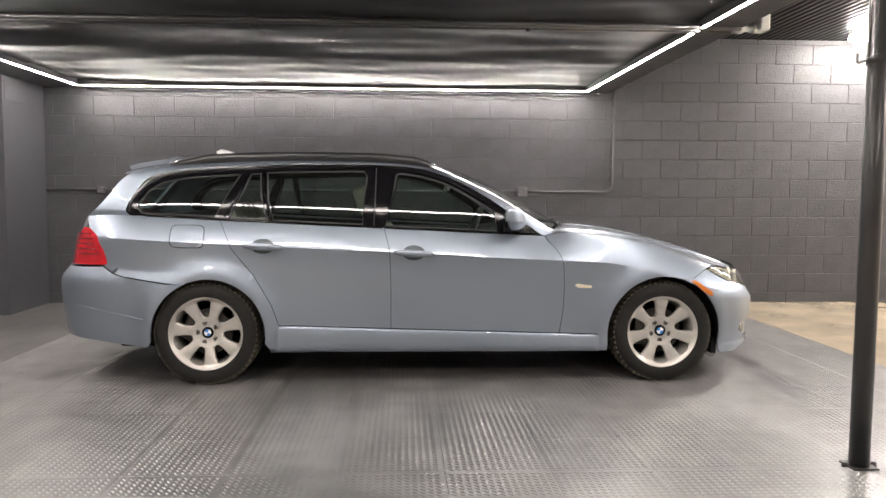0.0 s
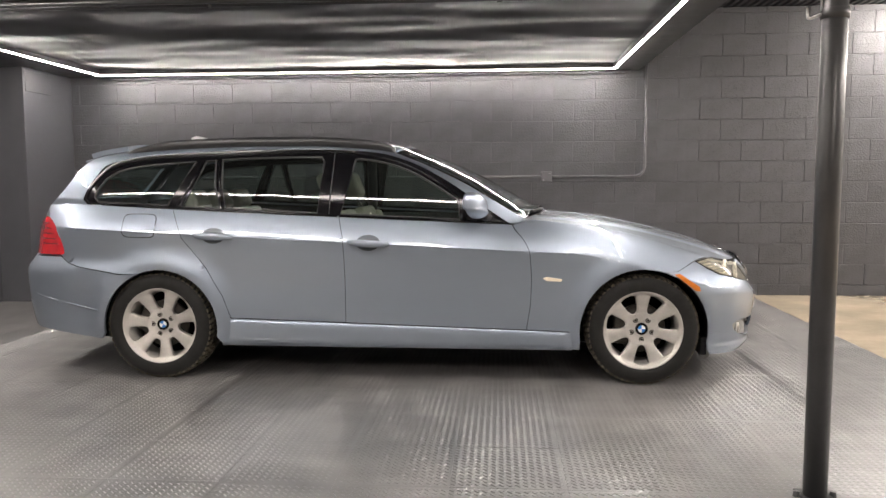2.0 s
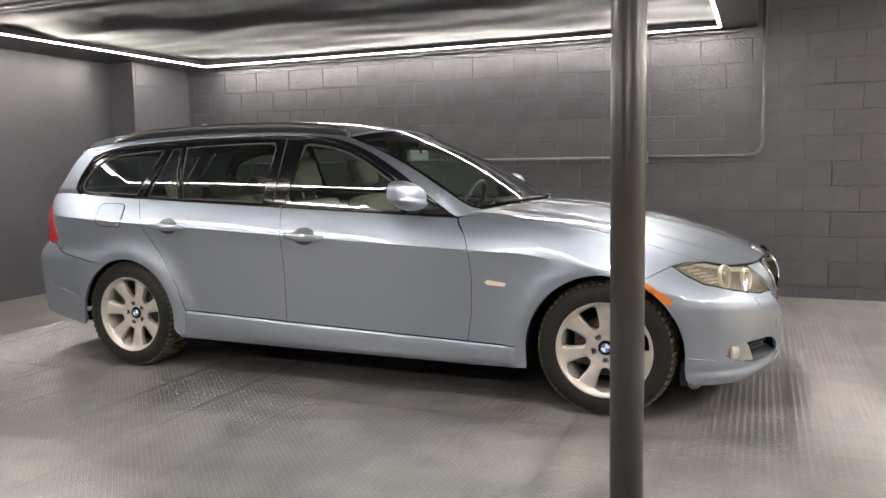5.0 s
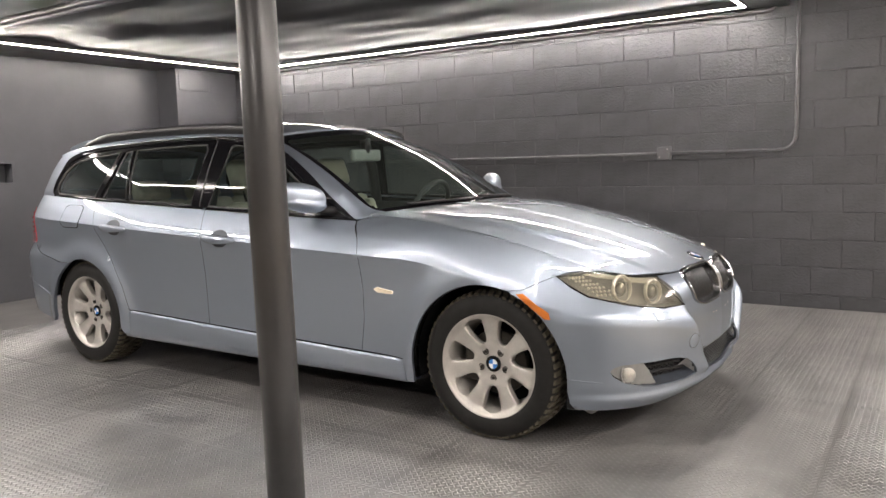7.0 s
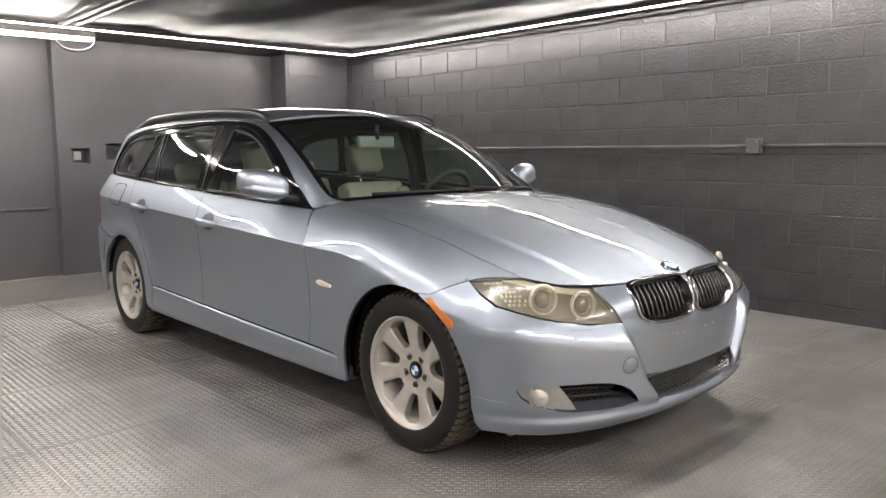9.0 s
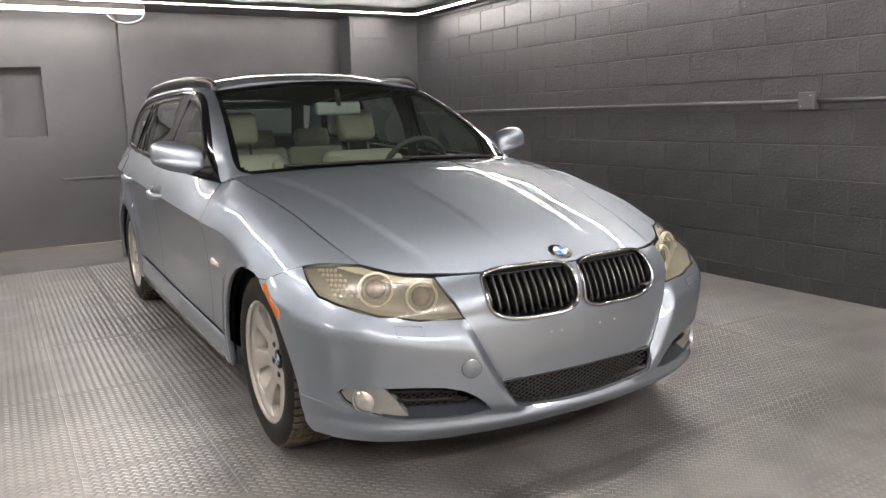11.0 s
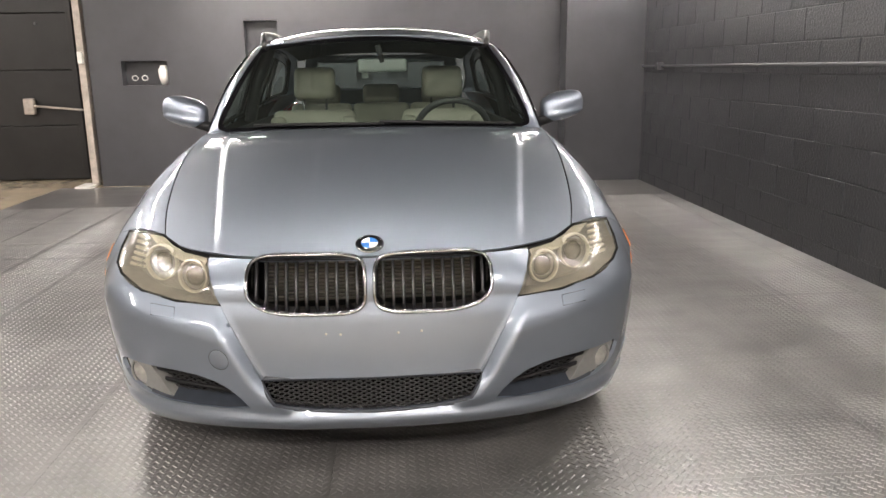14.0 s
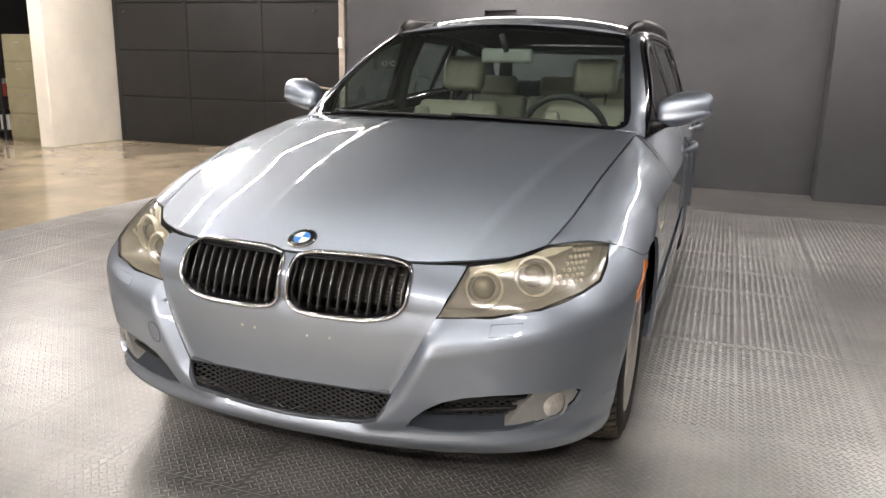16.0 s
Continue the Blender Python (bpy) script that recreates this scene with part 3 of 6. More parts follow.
M["blue"] = material("blue_enamel", (0.05, 0.20, 0.55), 0.2, vary=0.04, scale=30, coat=0.6)
M["white_enamel"] = material("white_enamel", (0.78, 0.78, 0.80), 0.2, vary=0.04, scale=30, coat=0.6)


def spline(points):
    """A smooth function through (a, b...) points, by cubic pieces with limited slopes."""
    p = np.array(points, float)
    t, v = p[:, 0], p[:, 1:]
    d = np.diff(v, axis=0) / np.diff(t)[:, None]
    s = np.zeros_like(v)
    s[0], s[-1] = d[0], d[-1]
    for i in range(1, len(t) - 1):
        same = d[i - 1] * d[i] > 0
        h = 2 * d[i - 1] * d[i] / np.where(same, d[i - 1] + d[i], 1)
        s[i] = np.where(same, h, 0)

    def f(x):
        x = min(max(x, t[0]), t[-1])
        i = min(int(np.searchsorted(t, x, side="right")) - 1, len(t) - 2)
        h = t[i + 1] - t[i]
        q = (x - t[i]) / h
        r = ((1 + 2 * q) * (1 - q) ** 2 * v[i] + q * (1 - q) ** 2 * h * s[i] + q * q * (3 - 2 * q) * v[i + 1] + q * q * (q - 1) * h * s[i + 1])
        return float(r[0]) if len(r) == 1 else r
    return f


def smooth(a, b, x):
    q = min(max((x - a) / (b - a), 0.0), 1.0)
    return q * q * (3 - 2 * q)


AX_F, AX_R = 1.38, -1.38                 # axles
U_F, U_R = 1.37, -1.38                   # where the sides turn into nose and tail
nose_plan = [(0.0, 0.0, 0.872), (0.27, 0.20, 0.870), (0.47, 0.40, 0.853), (0.64, 0.58, 0.806), (0.785, 0.74, 0.712), (0.893, 0.88, 0.565), (0.957, 1.04, 0.400), (0.988, 1.22, 0.210), (1.0, 1.43, 0.0)]
F_G = spline([(l, g) for g, l, y in nose_plan])
F_Y = spline([(l, y) for g, l, y in nose_plan])
L_F = 1.43
tail_plan = [(0.0, 0.0, 0.876), (0.30, 0.30, 0.866), (0.55, 0.54, 0.838), (0.74, 0.73, 0.780), (0.87, 0.88, 0.690), (0.945, 1.03, 0.560), (0.985, 1.24, 0.350), (1.0, 1.59, 0.0)]
R_G = spline([(l, g) for g, l, y in tail_plan])
R_Y = spline([(l, y) for g, l, y in tail_plan])
L_R = 1.59
NOSE = spline([(0.14, 2.00), (0.17, 2.065), (0.215, 2.105), (0.26, 2.110), (0.33, 2.112), (0.42, 2.116), (0.50, 2.112), (0.56, 2.098), (0.62, 2.075), (0.70, 2.03)])
TAIL = spline([(0.18, -2.24), (0.26, -2.33), (0.38, -2.365), (0.46, -2.375), (0.60, -2.385), (0.66, -2.365), (0.72, -2.312), (0.85, -2.285), (1.0, -2.225)])
hood_line = spline([(0.60, 0.958), (0.86, 0.945), (1.12, 0.922), (1.325, 0.888), (1.53, 0.842), (1.73, 0.790), (1.90, 0.734), (2.06, 0.668)])
edge_y = spline([(0.60, 0.745), (0.80, 0.735), (1.10, 0.722), (1.40, 0.695), (1.62, 0.668), (1.79, 0.632), (2.1, 0.56)])
edge_z = spline([(0.60, 0.925), (0.80, 0.915), (1.10, 0.882), (1.40, 0.822), (1.62, 0.757), (1.79, 0.702), (1.90, 0.660), (2.06, 0.60)])
CORNER = 1.79                            # front corner of the bonnet
front_x = spline([(0.0, 2.052), (0.20, 2.040), (0.36, 2.005), (0.50, 1.930), (0.58, 1.862), (0.632, CORNER)])


def belt_z(x):
    return 0.924 - 0.045 * x


def belt_y(x):
    return spline([(-2.30, 0.52), (-2.14, 0.640), (-2.0, 0.702), (-1.75, 0.760), (-1.4, 0.791), (-0.8, 0.806), (0.2, 0.803), (0.72, 0.750)])(x)


def crease_z(u):
    return 0.785 - 0.0465 * u if u < 0.9 else 0.743 - 0.185 * smooth(0.9, 1.9, u)


def bonnet_z(x, y):
    w = edge_y(x)
    b = abs(y) / w
    c = hood_line(x)
    z = c - (c - edge_z(x)) * b ** 2.4
    yl = 0.612 - 0.192 * (x - 0.8) / 1.2
    dome = 1 - smooth(yl + 0.001, yl + 0.026, abs(y))
    fade = smooth(0.75, 1.0, x) * (1 - smooth(1.80, 2.02, x))
    z += (0.010 * dome - 0.005) * fade
    yi = 0.20 - 0.03 * (x - 0.8)
    z += 0.0030 * (1 - smooth(yi - 0.004, yi + 0.028, abs(y))) * fade
    return z


def top_edge(u):
    """The upper rim of the lower body: belt line, then the bonnet's rim, to the nose."""
    if u < 0.66:
        if u >= U_R:
            return Vector((u, belt_y(u), belt_z(u)))
        g = R_G(U_R - u)
        x = U_R + (TAIL(0.95) - U_R) * g
        return Vector((x, min(belt_y(x), R_Y(U_R - u) * 0.915), belt_z(x) - 0.02 * smooth(-1.9, -2.2, x)))
    if u < 0.80:
        q = (u - 0.66) / 0.14
        a, b = Vector((0.66, belt_y(0.66), belt_z(0.66))), Vector((0.80, edge_y(0.80), edge_z(0.80)))
        return a.lerp(b, q * q * (3 - 2 * q))
    l1 = U_F + 0.62
    if u < l1:
        q = (u - 0.80) / (l1 - 0.80)
        x = 0.80 + (CORNER - 0.80) * q
        return Vector((x, edge_y(x), bonnet_z(x, edge_y(x))))
    q = (u - l1) / (U_F + L_F - l1)
    y = 0.632 * (1 - q)
    x = front_x(y)
    return Vector((x, y, bonnet_z(x, y)))


def flare(x, z):
    d = 0.0
    for cx, r in ((AX_F, 0.365), (-1.36, 0.35)):
        dist = math.hypot(x - cx, z - 0.30)
        d += (0.025 if cx > 0 else 0.031) * math.exp(-((dist - r) / (0.06 if dist < r else 0.085)) ** 2)
    return d




def low(u, z):
    """The lower body's skin at height z, below the crease."""
    zc = crease_z(u)
    q = min(max((z - 0.30) / (zc - 0.30), -0.4), 1.0)
    amp = 0.021 * (1 - smooth(0.80, 1.30, u)) * smooth(-2.3, -1.7, u)
    w = 0.858 + 0.008 * q + amp * math.exp(-(1 - q) * 4.2)
    if z < 0.30:
        w -= 0.35 * (0.30 - z) ** 1.6
    if U_R <= u <= U_F:
        x, y = u, w * (1 - 0.016 * (u / 1.38) ** 2)
        return Vector((x, y + flare(x, z), z))
    if u > U_F:
        l = u - U_F
        g, yy = F_G(l), F_Y(l)
        x, y = U_F + (NOSE(z) - U_F) * g, yy * (w * 0.984 / 0.872)
        n = Vector((g ** 3, 0.8 * (1 - g), 0)).normalized()
        d = flare(x, z) * (1 - smooth(0.3, 0.6, l))
        # flanks of the bumper stand proud of the central shield, with a ridge along its border
        shield = 0.300 + 0.50 * (z - 0.335) if z > 0.335 else 0.300 - 0.9 * (0.335 - z)
        s = abs(y) - shield
        out = smooth(-0.001, 0.050, s)
        ridge = math.exp(-max(s - 0.05, 0) / 0.07)
        zl = 0.549 + 0.050 * smooth(0.52, 0.78, abs(y))
        zs = 0.476 + 0.058 * smooth(0.40, 0.84, abs(y))
        q = (zl - z) / (zl - zs)
        shelf = min(max(q, 0.0), 1.0) - 0.10 * math.exp(-((q - 1) / 0.13) ** 2)
        tuck = 0.014 * min(max((zs - z) / 0.22, 0.0), 1.0) * smooth(0.05, 0.16, s)
        lip = smooth(0.247, 0.212, z)
        low_end = smooth(0.205, 0.275, z)
        flank = low_end * out * (shelf * (0.026 + 0.012 * ridge) - tuck) * smooth(0.26, 0.58, l)
        d += flank + max(lip * (0.019 - 0.005 * smooth(0.20, 0.40, abs(y))) * smooth(0.30, 0.62, l) - max(flank, 0.0), 0.0)
        y -= 0.010 * smooth(0.48, 0.25, z) * smooth(0.1, 0.4, l) * smooth(0.05, 0.5, abs(y))
        x, y = x + n.x * d, y + n.y * d
        return Vector((x, y, z))
    l = U_R - u
    g, yy = R_G(l), R_Y(l)
    x = U_R + (TAIL(z) - U_R) * g
    d = 0.018 * smooth(0.69, 0.62, z) * smooth(0.05, 0.4, l)
    return Vector((x, yy * (w * 0.984 / 0.876) + flare(x, z) * (1 - smooth(0.3, 0.6, l)) + d, z))


Z_LOW, V_C = 0.15, 0.6


def skin(u, v, lift=0.0):
    """A point of the lower body: u runs from the tail's middle to the nose's middle, v from the sills up to the rim."""
    zc = crease_z(u)
    if v <= V_C:
        return low(u, Z_LOW + (zc - Z_LOW) * v / V_C)
    c, e = low(u, zc), top_edge(u)
    t = (v - V_C) / (1 - V_C)
    k = smooth(0.55, 1.15, u)
    nose = smooth(U_F + 0.45, U_F + 0.8, u)
    bow_b = Vector((c.x * 0.75 + e.x * 0.25, c.y * 0.66 + e.y * 0.34, e.z * 0.78 + c.z * 0.22))
    flat = c.lerp(e, 0.5) + Vector((0, 0.009, 0))
    side = flat.lerp(bow_b, k)
    mid = side.lerp(Vector((max(c.x, e.x) + 0.010, (c.y + e.y) / 2, (c.z + e.z) / 2)), nose)
    p = c * (1 - t) ** 2 + mid * 2 * t * (1 - t) + e * t * t
    if k < 1:
        p.y += flare(p.x, p.z) * (1 - t) ** 2 * (1 - nose) * 0.3
    elif u < U_F + 0.4:
        p.y += flare(p.x, p.z) * (1 - t) ** 2 * 0.15
    return p


def v_at(u, z):
    """The v at which the skin reaches height z."""
    a, b = 0.0, 1.0
    for _ in range(24):
        m = (a + b) / 2
        if skin(u, m).z < z:
            a = m
        else:
            b = m
    return (a + b) / 2


def u_front(y, z):
    """The u at which the nose's skin reaches |y| at height z."""
    a, b = U_F - 0.2, U_F + L_F
    y = abs(y)
    for _ in range(24):
        m = (a + b) / 2
        if skin(m, v_at(m, z)).y > y:
            a = m
        else:
            b = m
    return (a + b) / 2


def u_x(x, z):
    """The u at which the skin reaches x at height z, on the flanks of nose or tail."""
    if U_R <= x <= U_F:
        return x
    a, b = (U_F, U_F + 0.95) if x > 0 else (U_R, U_R - 1.1)
    for _ in range(24):
        m = (a + b) / 2
        if (skin(m, v_at(m, z)).x < x) == (x > 0):
            a = m
        else:
            b = m
    return (a + b) / 2


def uz(pts):
    """(u, z) corners as (u, v)."""
    return [(u, v_at(u, z)) for u, z in pts]


def xz(pts):
    return uz([(u_x(x, z), z) for x, z in pts])


def yz(pts):
    return uz([(u_front(y, z), z) for y, z in pts])


# v is stretched to metres while meshing so that cells stay square
VS = 0.80


def rounded(pts, times=2, keep=()):
    """Cuts the corners of a closed outline (all but those kept) until it is round."""
    pts = [tuple(p) for p in pts]
    hold = {pts[i] for i in keep}
    for _ in range(times):
        out = []
        for i, p in enumerate(pts):
            a, b = pts[i - 1], pts[(i + 1) % len(pts)]
            if p in hold:
                out.append(p)
            else:
                out += [tuple(0.75 * c + 0.25 * d for c, d in zip(p, a)), tuple(0.75 * c + 0.25 * d for c, d in zip(p, b))]
        pts = out
    return pts


def arc(cx, cz, r, a0, a1, n=22):
    return [(cx + r * math.cos(radians(a0 + (a1 - a0) * i / n)), cz + r * math.sin(radians(a0 + (a1 - a0) * i / n))) for i in range(n + 1)]


def patch(outline, place, step=0.02, depth=0.012, gap=0.0, mirror=False, lift=0.0, holes=(), both=False, scale=(1, 1)):
    """A sheet over a curved surface, cut along an outline in the surface's own two coordinates, with its edges turned inwards.
    place(a, b) gives the point; cells at the rim are drawn onto the outline."""
    sc = np.array(scale, float)
    loops = [np.array(outline, float) * sc] + [np.array(h, float) * sc for h in holes]
    segs = []
    for lp in loops:
        segs.append(np.stack([lp, np.roll(lp, -1, axis=0)], axis=1))
    seg = np.concatenate(segs)
    A, D = seg[:, 0], seg[:, 1] - seg[:, 0]
    LL = np.maximum((D ** 2).sum(1), 1e-12)

    def near(P):
        t = np.clip(((P[:, None] - A) * D).sum(2) / LL, 0, 1)
        Q = A + t[..., None] * D
        d2 = ((P[:, None] - Q) ** 2).sum(2)
        i = d2.argmin(1)
        k = np.arange(len(P))
        return np.sqrt(d2[k, i]), Q[k, i]

    def inside(P):
        x, y = P[:, 0:1], P[:, 1:2]
        x0, y0, x1, y1 = A[:, 0], A[:, 1], A[:, 0] + D[:, 0], A[:, 1] + D[:, 1]
        c = ((y0 > y) != (y1 > y)) & (x < (x1 - x0) * (y - y0) / np.where(y1 == y0, 1e-12, y1 - y0) + x0)
        return c.sum(1) % 2 == 1

    lo, hi = loops[0].min(0) - step, loops[0].max(0) + step
    lined = place is skin
    if lined:
        lo[1] -= (lo[1] - V_C * VS) % step
    nx, ny = int((hi[0] - lo[0]) / step) + 2, int((hi[1] - lo[1]) / step) + 2
    gx, gy = np.meshgrid(lo[0] + step * np.arange(nx), lo[1] + step * np.arange(ny), indexing="ij")
    P = np.stack([gx.ravel(), gy.ravel()], 1)
    dist, foot = near(P)
    ins = inside(P)
    snap = dist < step * 0.55
    P2 = np.where(snap[:, None], foot, P)
    # the outline's sharp corners are kept
    for lp in loops:
        for i, c in enumerate(lp):
            a, b = lp[i - 1] - c, lp[(i + 1) % len(lp)] - c
            cosang = (a @ b) / max(np.linalg.norm(a) * np.linalg.norm(b), 1e-9)
            if cosang > -0.90:
                j = ((P - c) ** 2).sum(1).argmin()
                P2[j] = c
                snap[j] = True
    ok = ins | snap
    bm = bmesh.new()
    verts = {}

    def vert(j):
        if j not in verts:
            q = P2[j] / sc
            verts[j] = bm.verts.new(place(q[0], q[1]))
        return verts[j]

    for i in range(nx - 1):
        for k in range(ny - 1):
            ids = [i * ny + k, (i + 1) * ny + k, (i + 1) * ny + k + 1, i * ny + k + 1]
            good = [j for j in ids if ok[j]]
            if len(good) < 3:
                continue
            mid = P2[good].mean(0)[None]
            if not inside(mid)[0]:
                continue
            pts = P2[good]
            area = 0.5 * abs(sum(pts[a][0] * pts[(a + 1) % len(pts)][1] - pts[(a + 1) % len(pts)][0] * pts[a][1] for a in range(len(pts))))
            if area < step * step * 1e-3:
                continue
            f = bm.faces.new([vert(j) for j in good])
            f.smooth = True
    if lined:
        row = {v for j, v in verts.items() if abs(P2[j][1] - V_C * VS) < 1e-6 and -2.0 * sc[0] < P2[j][0] < 1.15 * sc[0]}
        for e in bm.edges:
            if e.verts[0] in row and e.verts[1] in row:
                e.smooth = False
    bmesh.ops.remove_doubles(bm, verts=bm.verts, dist=1e-5)
    bm.normal_update()
    return bm


def finish(bm, outward, depth=0.012, lift=0.0):
    """Turns the sheet's faces outwards, raises it a little, and folds its rim inwards."""
    bm.normal_update()
    score = 0
    for f in bm.faces:
        c = f.calc_center_median()
        score += f.normal.dot(outward(c)) * f.calc_area()
    if score < 0:
        bmesh.ops.reverse_faces(bm, faces=bm.faces)
        bm.normal_update()
    nrm = {v: v.normal.copy() for v in bm.verts}
    if lift:
        for v in bm.verts:
            v.co += nrm[v] * lift
    if depth:
        rim = [e for e in bm.edges if e.is_boundary]
        for e in rim:
            e.smooth = False
        twin = {}
        for e in rim:
            for v in e.verts:
                if v not in twin:
                    twin[v] = bm.verts.new(v.co - nrm[v] * depth)
        for e in rim:
            f0 = e.link_faces[0]
            lp = [l for l in f0.loops if l.edge == e][0]
            a, b = lp.vert, lp.link_loop_next.vert
            bm.faces.new((b, a, twin[a], twin[b]))
    return bm


def mirrored(bm):
    out = bm.copy()
    for v in out.verts:
        v.co.y = -v.co.y
    bmesh.ops.reverse_faces(out, faces=out.faces)
    return out


OUT = lambda c: Vector((c.x * 0.15 if abs(c.x) < 1.6 else c.x - math.copysign(1.2, c.x), c.y, 0.1))


def body_panel(outline, step=0.02, depth=0.012, lift=0.0, holes=(), inset=0.0030, place=skin):
    o = shrink(outline, inset) if inset else outline
    return finish(patch(o, place, step, holes=holes, scale=(1, VS)), OUT, depth, lift)


def shrink(pts, d):
    """An outline drawn in by d metres, measured on the stretched grid."""
    p = np.array(pts, float) * (1, VS)
    area = 0.5 * np.sum(p[:, 0] * np.roll(p[:, 1], -1) - np.roll(p[:, 0], -1) * p[:, 1])
    s = 1 if area > 0 else -1
    a, b = p - np.roll(p, 1, axis=0), np.roll(p, -1, axis=0) - p
    na = np.stack([-a[:, 1], a[:, 0]], 1) * s
    nb = np.stack([-b[:, 1], b[:, 0]], 1) * s
    na /= np.maximum(np.linalg.norm(na, axis=1), 1e-9)[:, None]
    nb /= np.maximum(np.linalg.norm(nb, axis=1), 1e-9)[:, None]
    n = na + nb
    n /= np.maximum((n * n).sum(1), 0.4)[:, None]
    return [tuple(q) for q in (p + 2 * n * d * 0.5 * 2 / 2) / (1, VS)]


car = thing("car", "silver blue metallic estate car parked on the dark floor covering", "car")


def pair(name, bm, mat, parent=None, label="", both=True):
    """A panel for the car's right side (towards -y) and its mirror image."""
    right = mirrored(bm)
    a = part(name, right, mat, parent or car, label)
    if both:
        b = part(name, bm, mat, parent or car, label)
        return a, b
    bm.free()
    return (a,)


FA = lambda a0, a1: arc(AX_F, 0.30, 0.352, a0, a1)
RA = lambda a0, a1: arc(-1.36, 0.30, 0.335, a0, a1)

sill_top = lambda x: 0.331 - 0.031 * x
# front door, rear door
front_gap = [(0.735, sill_top(0.735)), (0.757, 0.45), (0.762, 0.60), (0.752, 0.73), (0.715, 0.82), (0.655, belt_z(0.655) - 0.003)]
mid_gap = [(-0.325, belt_z(-0.325) - 0.003), (-0.292, 0.82), (-0.283, 0.60), (-0.283, sill_top(-0.283))]
rear_gap = [(-1.295, belt_z(-1.295) - 0.003), (-1.222, 0.82), (-1.088, 0.655), (-0.99, 0.487), (-0.945, sill_top(-0.945))]
door_f = xz(front_gap + [(0.3, belt_z(0.3) - 0.003), (-0.1, belt_z(-0.1) - 0.003)] + mid_gap + [(0.2, sill_top(0.2))])
door_r = xz(mid_gap[::-1] + [(-0.8, belt_z(-0.8) - 0.003)] + rear_gap + [(-0.6, sill_top(-0.6))])
doors_f = pair("front_door", body_panel(door_f, 0.016), M["paint"])
doors_r = pair("rear_door", body_panel(door_r, 0.016), M["paint"])

# front wing: from the door to the bumper and headlamp, up to the bonnet
u_h = U_F + 0.62
wing = xz([(0.735, sill_top(0.735)), (0.757, 0.45), (0.762, 0.60), (0.752, 0.73), (0.715, 0.82)]) + [(0.668, 0.985), (0.70, 1.0)] + \
    [(0.8 + (u_h - 0.8) * i / 8, 1.0) for i in range(9)] + xz([(1.66, 0.690)]) + xz([(1.555, 0.640)]) + \
    xz(FA(72, 188)[0:]) + xz([(1.028, 0.20), (0.975, 0.20), (0.975, sill_top(0.975))])
wings = pair("front_wing", body_panel(wing, 0.016), M["paint"])

# rear quarter panel below the glass
quarter = xz([(-0.945, sill_top(-0.945)), (-0.99, 0.487), (-1.088, 0.655), (-1.222, 0.82), (-1.295, belt_z(-1.295) - 0.003)]) + \
    [(-1.6, 1.0), (-1.8, 1.0), (-2.0, 1.0), (u_x(-2.13, 0.96), 1.0)] + xz([(-2.09, 0.93), (-2.03, 0.82), (-1.985, 0.712), (-1.93, 0.672), (-1.86, 0.650), (-1.60, 0.610)]) + \
    xz(RA(112, -8)) + xz([(-1.0, 0.22), (-0.96, 0.22)])
quarters = pair("rear_quarter_panel", body_panel(quarter, 0.016), M["paint"])

# black tubes behind the gaps between the panels, standing in for their shade
def gap_shade(points, parents, r=0.0036, deep=0.0032, name="gap_seal"):
    """A black tube along (u, v) points, just under the skin, on both sides of the car, as the gap's shade."""
    run = []
    for (u0, v0), (u1, v1) in zip(points, points[1:]):
        k = max(2, int(math.hypot(u1 - u0, (v1 - v0) * VS) / 0.03))
        run += [(u0 + (u1 - u0) * i / k, v0 + (v1 - v0) * i / k) for i in range(k)]
    run.append(points[-1])
    pts = []
    for u, v in run:
        a, b = skin(u + 0.004, v) - skin(u - 0.004, v), skin(u, min(v + 0.004, 1)) - skin(u, v - 0.004)
        n = a.cross(b).normalized()
        pts.append(skin(u, v) - n * math.copysign(deep, n.y))
    bm = bmesh.new()
    tube(bm, pts, r, 6)
    other = mirrored(bm)
    part(name, other, M["gap_shade"], parents[0])
    part(name, bm, M["gap_shade"], parents[-1])


gap_shade(xz(front_gap[::-1]), doors_f)
gap_shade(xz(mid_gap), doors_r)
gap_shade(xz(rear_gap), quarters)
gap_shade(xz([(x, sill_top(x) + 0.001) for x in (-0.945, -0.6, -0.283, 0.2, 0.735, 0.97)]), doors_f)
gap_shade([(0.72 + (u_h - 0.72) * i / 12, 0.996) for i in range(13)], wings, 0.004, 0.006)
gap_shade(xz([(1.668, 0.689), (1.60, 0.664), (1.555, 0.640)]) + xz(FA(72, 66)[-1:]), wings, 0.003)
gap_shade(xz([(-1.985, 0.709), (-1.93, 0.670), (-1.86, 0.648), (-1.60, 0.6085)]), quarters, 0.003)

# sill
bm = bmesh.new()
prof = [(-0.002, 0.0), (0.002, 0.001), (0.006, -0.012), (0.008, -0.045), (0.007, -0.09), (0.001, -0.135), (-0.05, -0.15), (-0.12, -0.15)]
rows = []
for i in range(41):
    x = -1.0 + 1.985 * i / 40
    y = 0.866 * (1 - 0.012 * (x / 1.38) ** 2)
    zt = sill_top(x) - 0.002
    hgt = (zt - 0.187) / 0.15
    rows.append([bm.verts.new((x, y + dy, zt + dz * hgt)) for dy, dz in prof])
for a, b in zip(rows, rows[1:]):
    for k in range(len(prof) - 1):
        f = bm.faces.new((a[k], a[k + 1], b[k + 1], b[k]))
        f.smooth = k in (1, 2, 3, 4)
bm.faces.new(rows[0])
bm.faces.new(rows[-1][::-1])
bmesh.ops.recalc_face_normals(bm, faces=bm.faces)
sills = pair("sill", bm, M["paint"])

